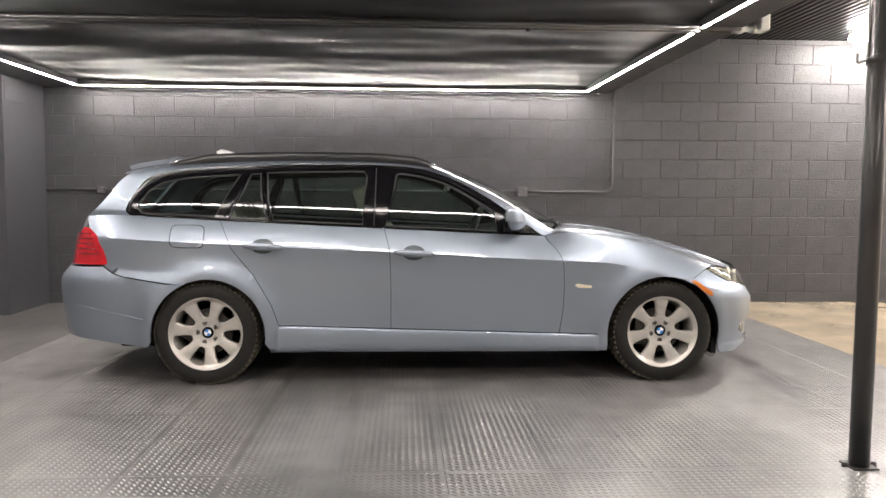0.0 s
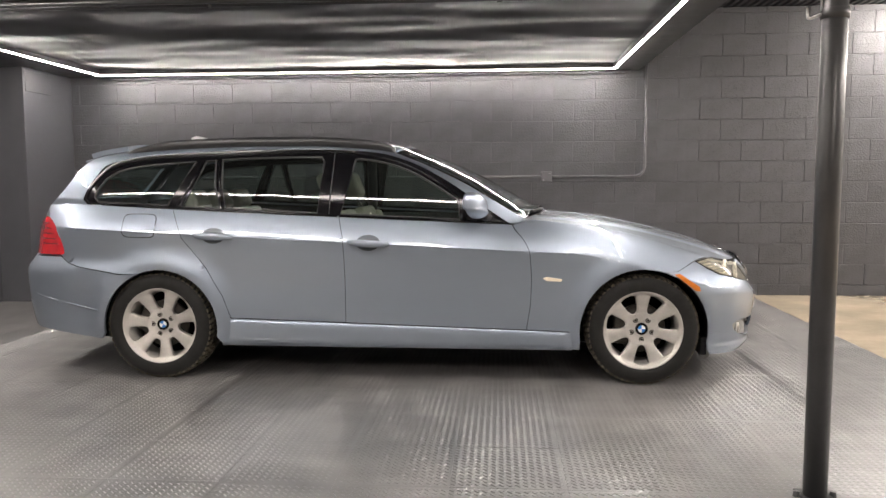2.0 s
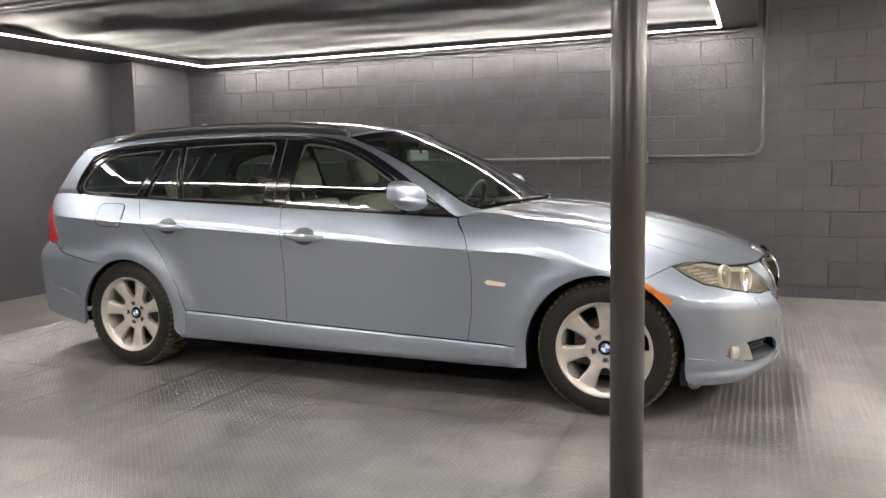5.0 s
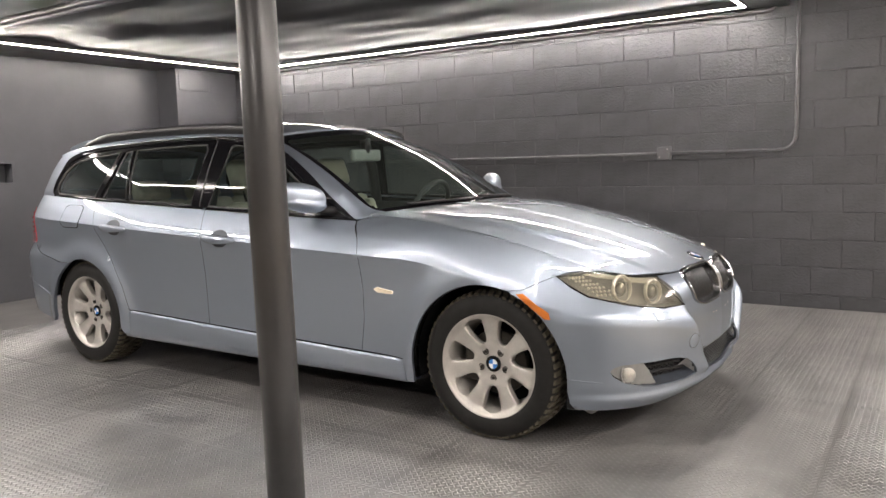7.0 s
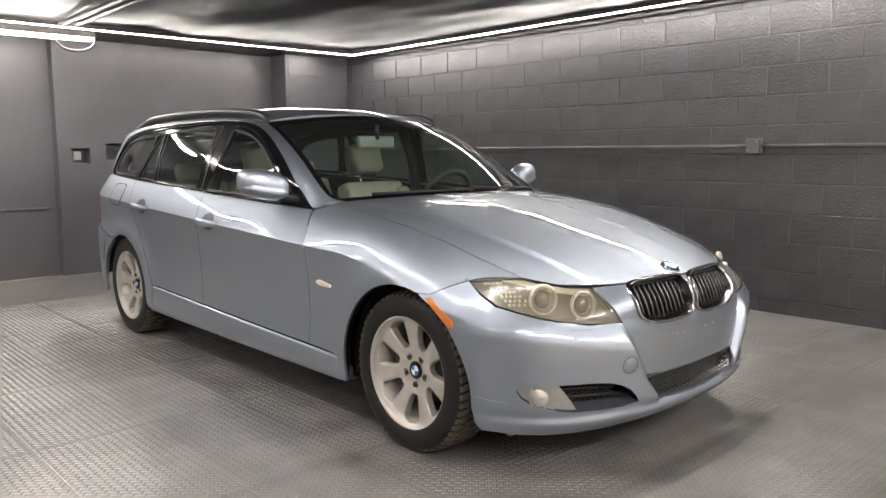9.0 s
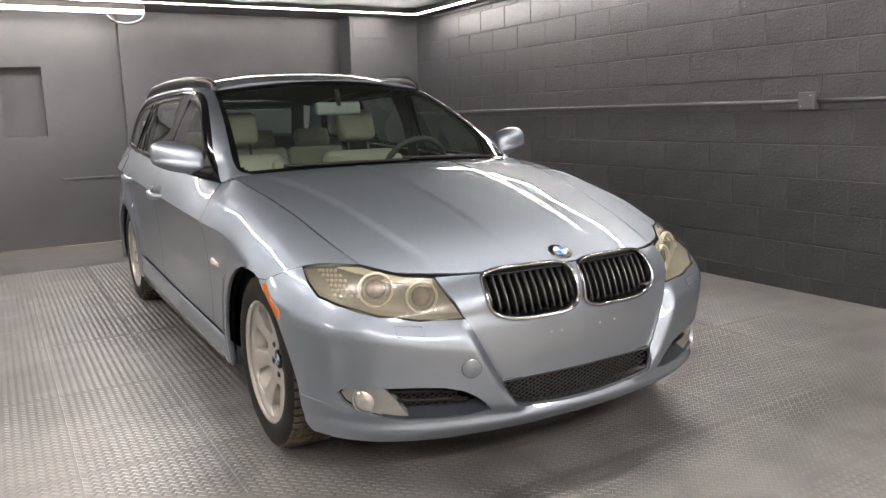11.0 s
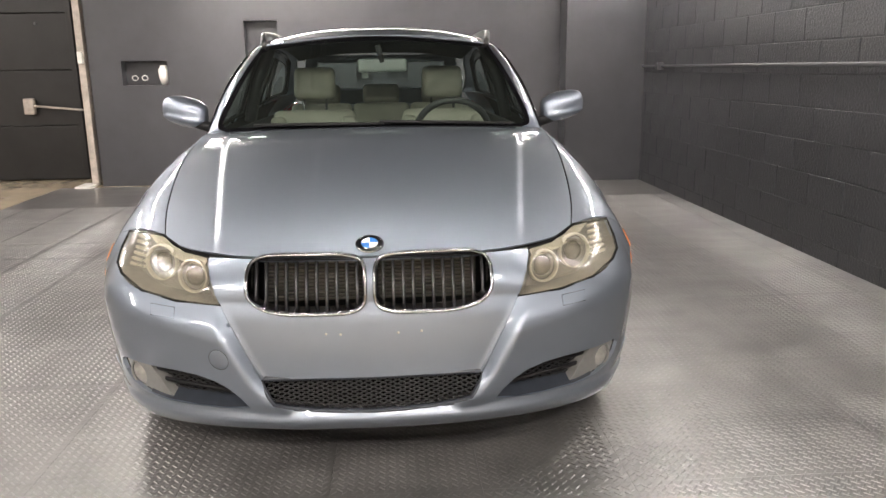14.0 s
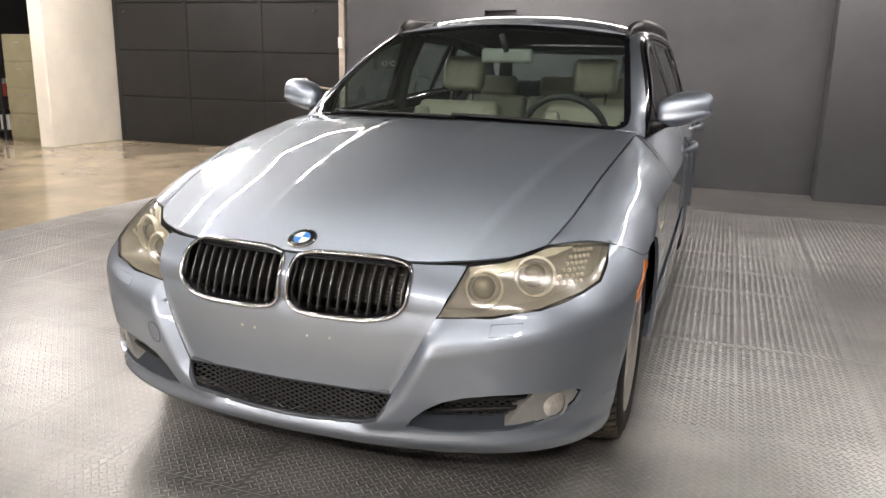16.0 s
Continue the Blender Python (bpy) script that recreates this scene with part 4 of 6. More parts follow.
# ---- nose: bumper with its openings, lamps and grilles ----
UM = U_F + L_F


def whole_nose(u, v):
    """The skin over the nose's middle: past it the surface is mirrored."""
    if u <= UM:
        return skin(u, v)
    p = skin(2 * UM - u, v)
    return Vector((p.x, -p.y, p.z))


def far_side(pts):
    return [(2 * UM - u, v) for u, v in pts][::-1]


lamp_in_low, lamp_in_top = (0.418, 0.548), (0.470, 0.655)
lamp = yz([lamp_in_low, (0.55, 0.553), (0.66, 0.572), (0.745, 0.600)]) + xz([(1.80, 0.618), (1.735, 0.650)]) + xz([(1.668, 0.688)]) + \
    [(u_h - 0.004, 0.992), (u_front(0.56, 0.66), 0.985), (u_front(0.475, 0.655), 0.975)]
lamp_lo = lamp[:7]
half = xz([(1.665, 0.690), (1.555, 0.640)]) + xz(FA(72, -8)) + xz([(1.735, 0.20), (1.75, 0.175)]) + \
    yz([(0.80, 0.172), (0.70, 0.168), (0.55, 0.163), (0.35, 0.158), (0.15, 0.156)])
half_top = lamp_lo[::-1][:-1] + [lamp[0]]
centre_top = yz([(0.44, 0.60)]) + [(u_front(0.473, 0.655), 0.973), (u_front(0.44, 0.65), 0.988), (u_front(0.40, 0.65), 0.993), (u_front(0.3, 0.65), 0.997), (u_front(0.2, 0.65), 0.997), (UM - 0.02, 0.997)]
V_LINE = [(0.418, 0.548), (0.392, 0.500), (0.360, 0.435), (0.330, 0.375), (0.312, 0.338)]
V_LINE = [(a[0] + (b[0] - a[0]) * k / 4, a[1] + (b[1] - a[1]) * k / 4) for a, b in zip(V_LINE, V_LINE[1:]) for k in range(4)] + V_LINE[-1:]
MESH_LOW = [(0.300, 0.300), (0.280, 0.268), (0.235, 0.246), (0.17, 0.237), (0.09, 0.233)]
v1, m1 = yz(V_LINE), yz(MESH_LOW)
inner_edge = v1 + m1
outline = half + [(UM, v_at(UM, 0.156))] + far_side(half) + [(2 * UM - u, v) for u, v in half_top[:-1]] + \
    [(2 * UM - u, v) for u, v in inner_edge] + [(UM, v_at(UM, 0.232))] + inner_edge[::-1] + half_top[:-1][::-1]
mesh_loop = [v1[-1]] + m1 + [(UM, v_at(UM, 0.232))] + far_side([v1[-1]] + m1) + [(UM, v_at(UM, 0.338))]
v0 = yz(V_LINE)
shield_half = v0[::-1] + centre_top
shield_loop = [(UM, v_at(UM, 0.338))] + shield_half + [(UM, 0.997)] + far_side(shield_half)
fog_pts = [(0.768, 0.332), (0.760, 0.346), (0.742, 0.354), (0.70, 0.356), (0.655, 0.356), (0.564, 0.355), (0.497, 0.348), (0.443, 0.333), (0.404, 0.311), (0.372, 0.283), (0.350, 0.254),
           (0.42, 0.246), (0.50, 0.247), (0.60, 0.250), (0.672, 0.260), (0.722, 0.278), (0.756, 0.306)]
fog_loop = yz(fog_pts)
kid_pts = []
for i in range(64):
    c_, s_ = math.cos(2 * math.pi * i / 64), math.sin(2 * math.pi * i / 64)
    ex = 2 / 2.7 if (c_ > 0 and s_ < 0) else 2 / 3.7 if c_ > 0 else 2 / 4.6
    kid_pts.append((0.1775 + 0.1670 * math.copysign(abs(c_) ** ex, c_), 0.606 + 0.081 * math.copysign(abs(s_) ** ex, s_)))
Z_TOP_K = [skin(u_front(y, 0.6), 0.997).z for y, z in kid_pts]
kid_loop = yz([(y, min(z, t - 0.001)) for (y, z), t in zip(kid_pts, Z_TOP_K)])
bumper_bm = patch(shrink(outline, 0.0014), whole_nose, 0.0095, holes=[fog_loop, [(2 * UM - u, v) for u, v in fog_loop]], scale=(1, VS))
bumper = part("front_bumper", finish(bumper_bm, lambda c: Vector((1, c.y * 0.6, 0)), 0.012), M["paint"], car)
shield_bm = patch(shrink(shield_loop, 0.0014), whole_nose, 0.0095, holes=[kid_loop, [(2 * UM - u, v) for u, v in kid_loop]], scale=(1, VS))
for s in (1, -1):
    bm = bmesh.new()
    tube(bm, [whole_nose(u if s > 0 else 2 * UM - u, v) - Vector((0.0065, 0.002 * s, 0)) for u, v in yz([(0.392 + 0.052 * (z - 0.5) / 0.1 if z > 0.5 else 0.312 + 0.080 * (z - 0.338) / 0.162, z) for z in [0.338 + 0.02 * i for i in range(11)]])], 0.006, 8)
    part("shield_backing", bm, M["paint"], bumper)
    edge_ = V_LINE
    loop_ = yz([(y + 0.002, z) for y, z in edge_] + [(y + 0.055, z) for y, z in edge_[::-1]])
    bm = patch(loop_ if s > 0 else [(2 * UM - u, v) for u, v in loop_], lambda u, v: whole_nose(u, v) - Vector((0.0016, 0, 0)), 0.008, scale=(1, VS))
    part("flank_backing", finish(bm, lambda c: Vector((1, c.y * 0.6, 0)), 0.0), M["paint"], bumper)
part("nose_shield", finish(shield_bm, lambda c: Vector((1, c.y * 0.6, 0)), 0.012), M["paint"], bumper)

# ---- bonnet, screen, roof and side windows ----
rear_edge_x = lambda b: 0.876 - 0.170 * b * b


def bonnet(a, b):
    y1 = 0.632 * abs(b)
    x0, x1 = rear_edge_x(b), front_x(y1)
    x = x0 + (x1 - x0) * a
    y = b * edge_y(0.715 + (CORNER - 0.715) * a)
    return Vector((x, y, bonnet_z(x, y)))


def sheet(place, a0, a1, na, b0, b1, nb, outward, depth=0.012, keep=None):
    """A curved sheet on a regular grid, folded at the rim; keep(a, b) picks the cells."""
    bm = bmesh.new()
    g = [[bm.verts.new(place(a0 + (a1 - a0) * i / na, b0 + (b1 - b0) * j / nb)) for j in range(nb + 1)] for i in range(na + 1)]
    for i in range(na):
        for j in range(nb):
            if keep is None or keep(a0 + (a1 - a0) * (i + 0.5) / na, b0 + (b1 - b0) * (j + 0.5) / nb):
                f = bm.faces.new((g[i][j], g[i + 1][j], g[i + 1][j + 1], g[i][j + 1]))
                f.smooth = True
    for v in [v for v in bm.verts if not v.link_faces]:
        bm.verts.remove(v)
    return finish(bm, outward, depth)


UP = lambda c: Vector((0.3, 0, 1))
hood = part("bonnet", sheet(bonnet, 0.002, 0.993, 64, -0.994, 0.994, 150, UP, 0.02), M["paint"], car)
# black tube in place of the shade under the bonnet's front edge
bm = bmesh.new()
tube(bm, [bonnet(0.9985, -0.99 + 1.98 * i / 80) - Vector((0.001, 0, 0.0035)) for i in range(81)], 0.0042, 6)
part("gap_seal", bm, M["gap_shade"], hood)


def side_glass(x, z):
    """The upper side of the body, leaning in towards the roof."""
    h = max(z - belt_z(x), 0.0)
    return Vector((x, belt_y(min(x, 0.66)) - 0.012 - 0.150 * (h / 0.37) ** 1.25, z))


roof_mid = spline([(-1.95, 1.310), (-1.80, 1.350), (-1.6, 1.380), (-1.2, 1.412), (-0.8, 1.424), (-0.45, 1.419), (-0.2, 1.398), (0.04, 1.352)])
roof_rim = spline([(-1.95, 1.255), (-1.80, 1.283), (-1.6, 1.308), (-1.2, 1.334), (-0.8, 1.343), (-0.45, 1.340), (-0.2, 1.325), (0.0, 1.302), (0.06, 1.292)])


def screen(t, b):
    """Windscreen: t from its foot up, b across."""
    lo = Vector((0.862 - 0.160 * b * b, 0.718 * b, 0.946 - 0.022 * b * b))
    hi = Vector((0.030 - 0.060 * b * b, 0.592 * b, 1.351 - 0.047 * b * b))
    return lo.lerp(hi, t) + Vector((0.35, 0, 0.9)) * 0.030 * math.sin(math.pi * t)


def roof(a, b):
    x = screen(1, b).x + (-1.90 - screen(1, b).x) * a
    w = side_glass(min(x, 0.05), roof_rim(x)).y
    w0 = 0.592
    q = smooth(-0.30, -0.02, x)
    w = w * (1 - q) + w0 * q
    return Vector((x, w * b, roof_mid(x) - (roof_mid(x) - roof_rim(x)) * abs(b) ** 2.6))


part("roof_panel", sheet(roof, 0.002, 1.0, 60, -1, 1, 40, lambda c: Vector((0, 0, 1)), 0.012), M["paint"], car)
def band(t, b):
    """The black printed border of the windscreen, round at its lower corners."""
    b = abs(b)
    return t < 0.022 or t > 0.925 or b > 0.950 or (b > 0.86 and t < 0.10 and ((b - 0.86) / 0.088) ** 2 + ((0.10 - t) / 0.08) ** 2 > 1) or \
        (b > 0.87 and t > 0.86 and ((b - 0.87) / 0.08) ** 2 + ((t - 0.86) / 0.065) ** 2 > 1)


glass_of = lambda t, b: not band(t, b)
part("windscreen", sheet(screen, 0.0, 0.995, 80, -0.985, 0.985, 110, UP, 0.0, glass_of), M["screen_glass"], car, "green-tinted windscreen")
part("windscreen_border", sheet(screen, 0.0, 0.995, 80, -0.985, 0.985, 110, UP, 0.004, band), M["black_trim"], car, "black windscreen border")
cowl_at = lambda t, b: Vector((0.875 - 0.165 * b * b, 0.73 * b, 0.937 - 0.02 * b * b)).lerp(Vector((0.800 - 0.16 * b * b, 0.715 * b, 0.930 - 0.02 * b * b)), t)
part("cowl", sheet(cowl_at, 0, 1, 3, -1, 1, 24, UP, 0.01), M["black_plastic"], car, "black cowl under the windscreen")

# window opening in the side: outline from the front foot over the top to the rear foot
dlo_top = [(0.625, 0.900), (0.446, 0.992), (0.268, 1.112), (0.09, 1.216), (-0.02, 1.258), (-0.14, 1.286), (-0.30, 1.303), (-0.50, 1.309), (-0.85, 1.303), (-1.19, 1.290), (-1.45, 1.274),
           (-1.60, 1.252), (-1.72, 1.212), (-1.795, 1.150), (-1.842, 1.075), (-1.850, 1.040), (-1.815, 1.008)]
pairs_ = []
for i, (x, z) in enumerate(dlo_top):
    inner = side_glass(x, z)
    if i < 5:
        outer = screen((0.0, 0.17, 0.44, 0.71, 0.88)[i], 0.988)
    elif i < 12:
        xo = (-0.06, -0.28, -0.50, -0.85, -1.19, -1.45, -1.64)[i - 5]
        aa = (xo - screen(1, 1).x) / (-1.90 - screen(1, 1).x)
        outer = roof(max(aa, 0.0), 1)
    else:
        xo, zo = ((-1.82, 1.280), (-1.915, 1.225), (-1.99, 1.130), (-2.065, 1.050), (-2.135, 0.990))[i - 12]
        outer = side_glass(xo, zo)
    pairs_.append((i, *inner, *outer))
strip_f = spline(pairs_)


def side_frame(s, w):
    p = strip_f(s)
    a, b = Vector(p[:3]), Vector(p[3:])
    m = (a + b) / 2 + Vector((0.006, 0.014, 0.006))
    return a * (1 - w) ** 2 + m * 2 * w * (1 - w) + b * w * w


n_ = len(pairs_) - 1
side_split = spline([(0, 0.10), (1, 0.30), (2.5, 0.42), (4, 0.46), (5.5, 0.44), (8, 0.42), (10.5, 0.40), (12, 0.30), (13, 0.14), (n_, 0.10)])
side_out = lambda c: Vector((0, 1, 0.4))
pair("roof_side_frame", sheet(lambda s, w: side_frame(s, side_split(s) + (1 - side_split(s)) * w), 0, n_, 130, 0, 1, 8, side_out, 0.01), M["paint"])
pair("window_frame", sheet(lambda s, w: side_frame(s, side_split(s) * w - 0.004 * w), 0, n_, 130, 0, 1, 6, side_out, 0.01), M["black_trim"], None, "gloss black window frame")

# foot of the front pillar, running out between screen, bonnet and door
foot_in = spline([(i, *p) for i, p in enumerate((screen(0.22, 0.986), screen(0.14, 0.984), screen(0.07, 0.975), screen(0.02, 0.95), screen(-0.004, 0.90)))])
foot_out = spline([(i, *p) for i, p in enumerate((side_frame(0.95, 0.5), side_frame(0.55, 0.25), Vector((0.652, 0.755, 0.8965)), Vector((0.690, 0.7505, 0.900)), Vector((0.722, 0.738, 0.9165))))])


def pillar_foot(s, w):
    a, b = Vector(foot_in(s)), Vector(foot_out(s))
    return a.lerp(b, w) + Vector((0.2, 0.6, 0.7)) * (0.003 + 0.010 * math.sin(math.pi * w) * (1 - 0.15 * s))


pair("pillar_foot", sheet(pillar_foot, 0, 4, 32, 0, 1, 10, lambda c: Vector((0.2, 0.8, 0.6)), 0.008), M["paint"])

# panes and black trim inside that opening
top_z = spline([(x, z) for x, z in sorted(dlo_top[:16], key=lambda p: p[0]) if x > -1.849])


def pane(outline, mat, name, inset=0.0, back=0.004, depth=0.0, step=0.022, label=""):
    bm = patch(outline, lambda x, z: side_glass(x, z) - Vector((0, back, 0)), step)
    return pair(name, finish(bm, lambda c: Vector((0, 1, 0.2)), depth), mat, None, label)


def over(x0, x1, drop, n=10):
    return [(x0 + (x1 - x0) * i / n, top_z(x0 + (x1 - x0) * i / n) - drop) for i in range(n + 1)]


sill_z = lambda x: belt_z(x) + 0.014
# black frame behind everything: pillars and window surrounds, with holes for the panes
outer_loop = [(0.612, belt_z(0.612))] + dlo_top[1:] + [(-1.76, belt_z(-1.76) + 0.004), (-1.2, belt_z(-1.2)), (-0.4, belt_z(-0.4))]
pane_f = [(0.36, sill_z(0.36))] + [(0.345, 1.03)] + over(0.30, -0.225, 0.030, 12) + [(-0.25, 1.262), (-0.318, sill_z(-0.318))]
pane_r = [(-0.455, sill_z(-0.455)), (-0.432, 1.25)] + over(-0.450, -1.035, 0.030, 6) + [(-1.02, 1.1), (-0.985, sill_z(-0.985))]
pane_q = [(-1.022, sill_z(-1.022)), (-1.062, 1.12), (-1.075, top_z(-1.075) - 0.032), (-1.13, top_z(-1.13) - 0.034), (-1.245, sill_z(-1.245))]
pane_d = [(-1.335, sill_z(-1.335) + 0.004), (-1.195, top_z(-1.2) - 0.034)] + over(-1.25, -1.66, 0.036, 6) + [(-1.735, 1.155), (-1.785, 1.085), (-1.795, 1.050), (-1.768, 1.022), (-1.70, sill_z(-1.70) + 0.002)]
bm = patch(outer_loop, lambda x, z: side_glass(x, z) - Vector((0, 0.001, 0)), 0.0125, holes=[pane_f, pane_r, pane_q, pane_d])
pair("window_surround", finish(bm, lambda c: Vector((0, 1, 0.2)), 0.012), M["black_trim"], None, "black window surround and pillars")
for o, nm in ((pane_f, "front_side_window"), (pane_r, "rear_side_window"), (pane_q, "rear_quarter_light"), (pane_d, "cargo_side_window")):
    pane(o, M["glass"], nm)

# bright seal line round the opening and shiny pillar strip
def bar_on_side(pts, r, name, mat, label="", lift=0.003):
    bm = bmesh.new()
    tube(bm, [side_glass(x, z) + Vector((0, lift, 0)) for x, z in pts], r, 8)
    return pair(name, bm, mat, None, label)


bar_on_side([(0.62 - 0.04 * i, belt_z(0.62 - 0.04 * i) + 0.004) for i in range(60)], 0.0075, "belt_moulding", M["black_trim"])
bar_on_side([(p[0], p[2]) for p in [strip_f(s * n_ / 80) for s in range(81)]], 0.006, "window_seal", M["black_trim"], "", 0.002)
bar_on_side([(-1.275, belt_z(-1.275) + 0.02), (-1.205, 1.12), (-1.155, 1.262)], 0.006, "pillar_strip", M["black_trim"])
bar_on_side([(-1.003, belt_z(-1.0) + 0.02), (-1.042, 1.15), (-1.055, 1.262)], 0.008, "pane_divider", M["black_trim"])

# rubber channels round the panes and the joint between the two door frames
for o in (pane_f, pane_r, pane_q, pane_d):
    bm = bmesh.new()
    ring = [side_glass(x, z) for x, z in o]
    tube(bm, [p - Vector((0, 0.001, 0)) for p in ring], 0.0055, 6, closed=True)
    pair("pane_seal", bm, M["window_rubber"], None, "grey rubber window channel")
bar_on_side([(-0.386 + 0.012 * i / 12, belt_z(-0.386) + 0.012 + (1.296 - belt_z(-0.386)) * i / 12) for i in range(13)], 0.0026, "pillar_joint", M["window_rubber"], "", 0.0)

# roof rails
for s in (1, -1):
    bm = bmesh.new()
    pts = []
    for i in range(41):
        q = i / 40
        x = 0.03 - 1.66 * q
        a = (x - screen(1, 1).x) / (-1.90 - screen(1, 1).x)
        p = roof(max(a, 0.0), 0.985)
        rise = 0.044 * min(1, 10 * q) ** 0.6 * min(1, 7 * (1 - q)) ** 0.7
        pts.append((p.x, s * (p.y - 0.006), p.z + rise - 0.004, rise))
    rows = []
    for i, p in enumerate(pts):
        rows.append([bm.verts.new((p[0], p[1] + s * dy, p[2] + dz)) for dy, dz in ((0.016, -0.006 - p[3]), (0.014, 0.0), (0.007, 0.012), (-0.005, 0.012), (-0.010, 0.0), (-0.008, -0.006 - p[3]))])
    for a, b in zip(rows, rows[1:]):
        for k in range(6):
            f = bm.faces.new((a[k], a[(k + 1) % 6], b[(k + 1) % 6], b[k]))
            f.smooth = True
    bm.faces.new(rows[0])
    bm.faces.new(rows[-1])
    bmesh.ops.recalc_face_normals(bm, faces=bm.faces)
    part("roof_rail", bm, M["rail_black"], car, "satin black roof rail")

# aerial fin and spoiler
bm = bmesh.new()
rows = []
for i in range(9):
    q = i / 8
    x, h, w = -1.33 - 0.15 * q, 0.062 * q ** 0.55 * (1 - 0.35 * max(0, q - 0.8) / 0.2), 0.022 * (1 - 0.2 * q)
    z0 = roof_mid(x) - 0.003
    rows.append([bm.verts.new((x - 0.02 * k / 4, w * (1 - (k / 4) ** 1.6) * sgn, z0 + h * k / 4)) for sgn, k in ((-1, 0), (-1, 2), (-1, 3), (1, 4), (1, 3), (1, 2), (1, 0))])
for a, b in zip(rows, rows[1:]):
    for k in range(6):
        f = bm.faces.new((a[k], a[k + 1], b[k + 1], b[k]))
        f.smooth = True
bm.faces.new(rows[-1])
bmesh.ops.recalc_face_normals(bm, faces=bm.faces)
part("aerial_fin", bm, M["white_enamel"], car, "pale aerial fin")


def spoiler_at(a, b):
    x = -1.70 - 0.245 * a + 0.05 * b * b
    return Vector((x, b * (0.595 - 0.03 * a), roof_mid(min(max(x, -1.95), 0)) + 0.010 - 0.034 * abs(b) ** 2.5 + 0.006 * a))


part("roof_spoiler", sheet(spoiler_at, 0, 1, 14, -1, 1, 30, lambda c: Vector((0, 0, 1)), 0.028), M["paint"], car)

# tailgate with its window
gate_x = spline([(0.70, -2.30), (0.85, -2.275), (0.98, -2.235), (1.05, -2.175), (1.13, -2.095), (1.225, -2.005), (1.29, -1.925)])
gate_w = spline([(0.70, 0.60), (0.85, 0.62), (0.98, 0.615), (1.05, 0.605), (1.13, 0.585), (1.225, 0.555), (1.29, 0.535)])


def gate(a, b):
    z = 0.70 + 0.59 * a
    return Vector((gate_x(z) + (0.10 + 0.0 * a) * abs(b) ** 3, gate_w(z) * b * 1.04, z))


BACK = lambda c: Vector((-1, 0, 0.2))
hole = lambda a, b: 0.56 < a < 0.93 and abs(b) < 0.86
part("tailgate", sheet(gate, 0, 1, 44, -1, 1, 40, BACK, 0.02, lambda a, b: not hole(a, b)), M["paint"], car)
part("rear_window", sheet(gate, 0, 1, 44, -1, 1, 40, BACK, 0.0, hole), M["glass"], car, "tinted tailgate window")

# rear bumper, wrapping round the tail
UT = U_R - L_R


def whole_tail(u, v):
    if u >= UT:
        return skin(u, v)
    p = skin(2 * UT - u, v)
    return Vector((p.x, -p.y, p.z))


half_r = xz(RA(112, 186)) + xz([(-1.715, 0.235), (-1.85, 0.245), (-2.0, 0.262)]) + [(U_R - 1.0, v_at(U_R - 1.0, 0.285)), (U_R - 1.3, v_at(U_R - 1.3, 0.29))]
top_r = xz([(-1.60, 0.607), (-1.86, 0.646), (-1.93, 0.668), (-1.985, 0.705)]) + [(U_R - l, v_at(U_R - l, 0.70)) for l in (0.80, 0.95, 1.15, 1.35)]
mid_ = lambda pts: [(2 * UT - u, v) for u, v in pts]
outline = half_r + [(UT, v_at(UT, 0.29))] + mid_(half_r)[::-1] + mid_(top_r) + [(UT, v_at(UT, 0.70))] + top_r[::-1]
rear_bumper = part("rear_bumper", finish(patch(outline, whole_tail, 0.022, scale=(1, VS)), lambda c: Vector((-1, c.y, 0)), 0.02), M["paint"], car)
line_r = [(u_x(x, 0.44), z) for x, z in ((-1.735, 0.400), (-1.9, 0.428), (-2.05, 0.455), (-2.16, 0.475))]
for s in (1, -1):
    bm = bmesh.new()
    pts = [skin(u, v_at(u, z)) for u, z in line_r]
    tube(bm, [(p.x, s * (p.y + 0.0), p.z) for p in pts], 0.004, 6)
    part("bumper_crease", bm, M["paint"], rear_bumper)

# tail lamps: red lens with ribs
tail_loop = xz([(-1.970, 0.713), (-1.955, 0.722), (-1.958, 0.750), (-1.978, 0.805), (-2.012, 0.865), (-2.050, 0.910), (-2.085, 0.932), (-2.125, 0.938), (-2.17, 0.90)]) + [(U_R - 0.93, v_at(U_R - 0.93, 0.90)), (U_R - 0.93, v_at(U_R - 0.93, 0.71))]
for s in (1, -1):
    bm = body_panel(tail_loop, 0.016, 0.015, 0.003)
    if s < 0:
        bm2 = mirrored(bm)
        bm.free()
        bm = bm2
    tl = part("tail_lamp", bm, M["red_lens"], car, "red tail lamp")
    for k in range(5):
        z = 0.778 + 0.030 * k
        bm = bmesh.new()
        us = [u_x(-1.995 - 0.018 * k, z) - 0.03 * i for i in range(7)]
        pts = [skin(u, v_at(u, z)) for u in us]
        tube(bm, [(p.x - 0.004, s * (p.y + 0.004), p.z) for p in pts], 0.0035, 6)
        part("lens_rib", bm, M["dark_red_lens"], tl, "darker red rib")

# ---- dark inner shell, wheel houses and floor pan ----
# near-black sheet behind the panels that makes their gaps look shaded
def inner(u, v):
    p = skin(u, v)
    return Vector((p.x - 0.03 * smooth(U_F, U_F + 0.8, u) + 0.03 * smooth(U_R, U_R - 0.8, u), p.y - 0.030, p.z))


shell = xz([(-1.0, 0.20), (1.0, 0.20)]) + xz(FA(184, 86)) + [(1.35, 0.86), (0.9, 0.93), (0.6, 0.95), (-0.4, 0.95), (-1.4, 0.95), (-1.7, 0.93)] + xz([(-1.62, 0.62)]) + xz(RA(125, -6))
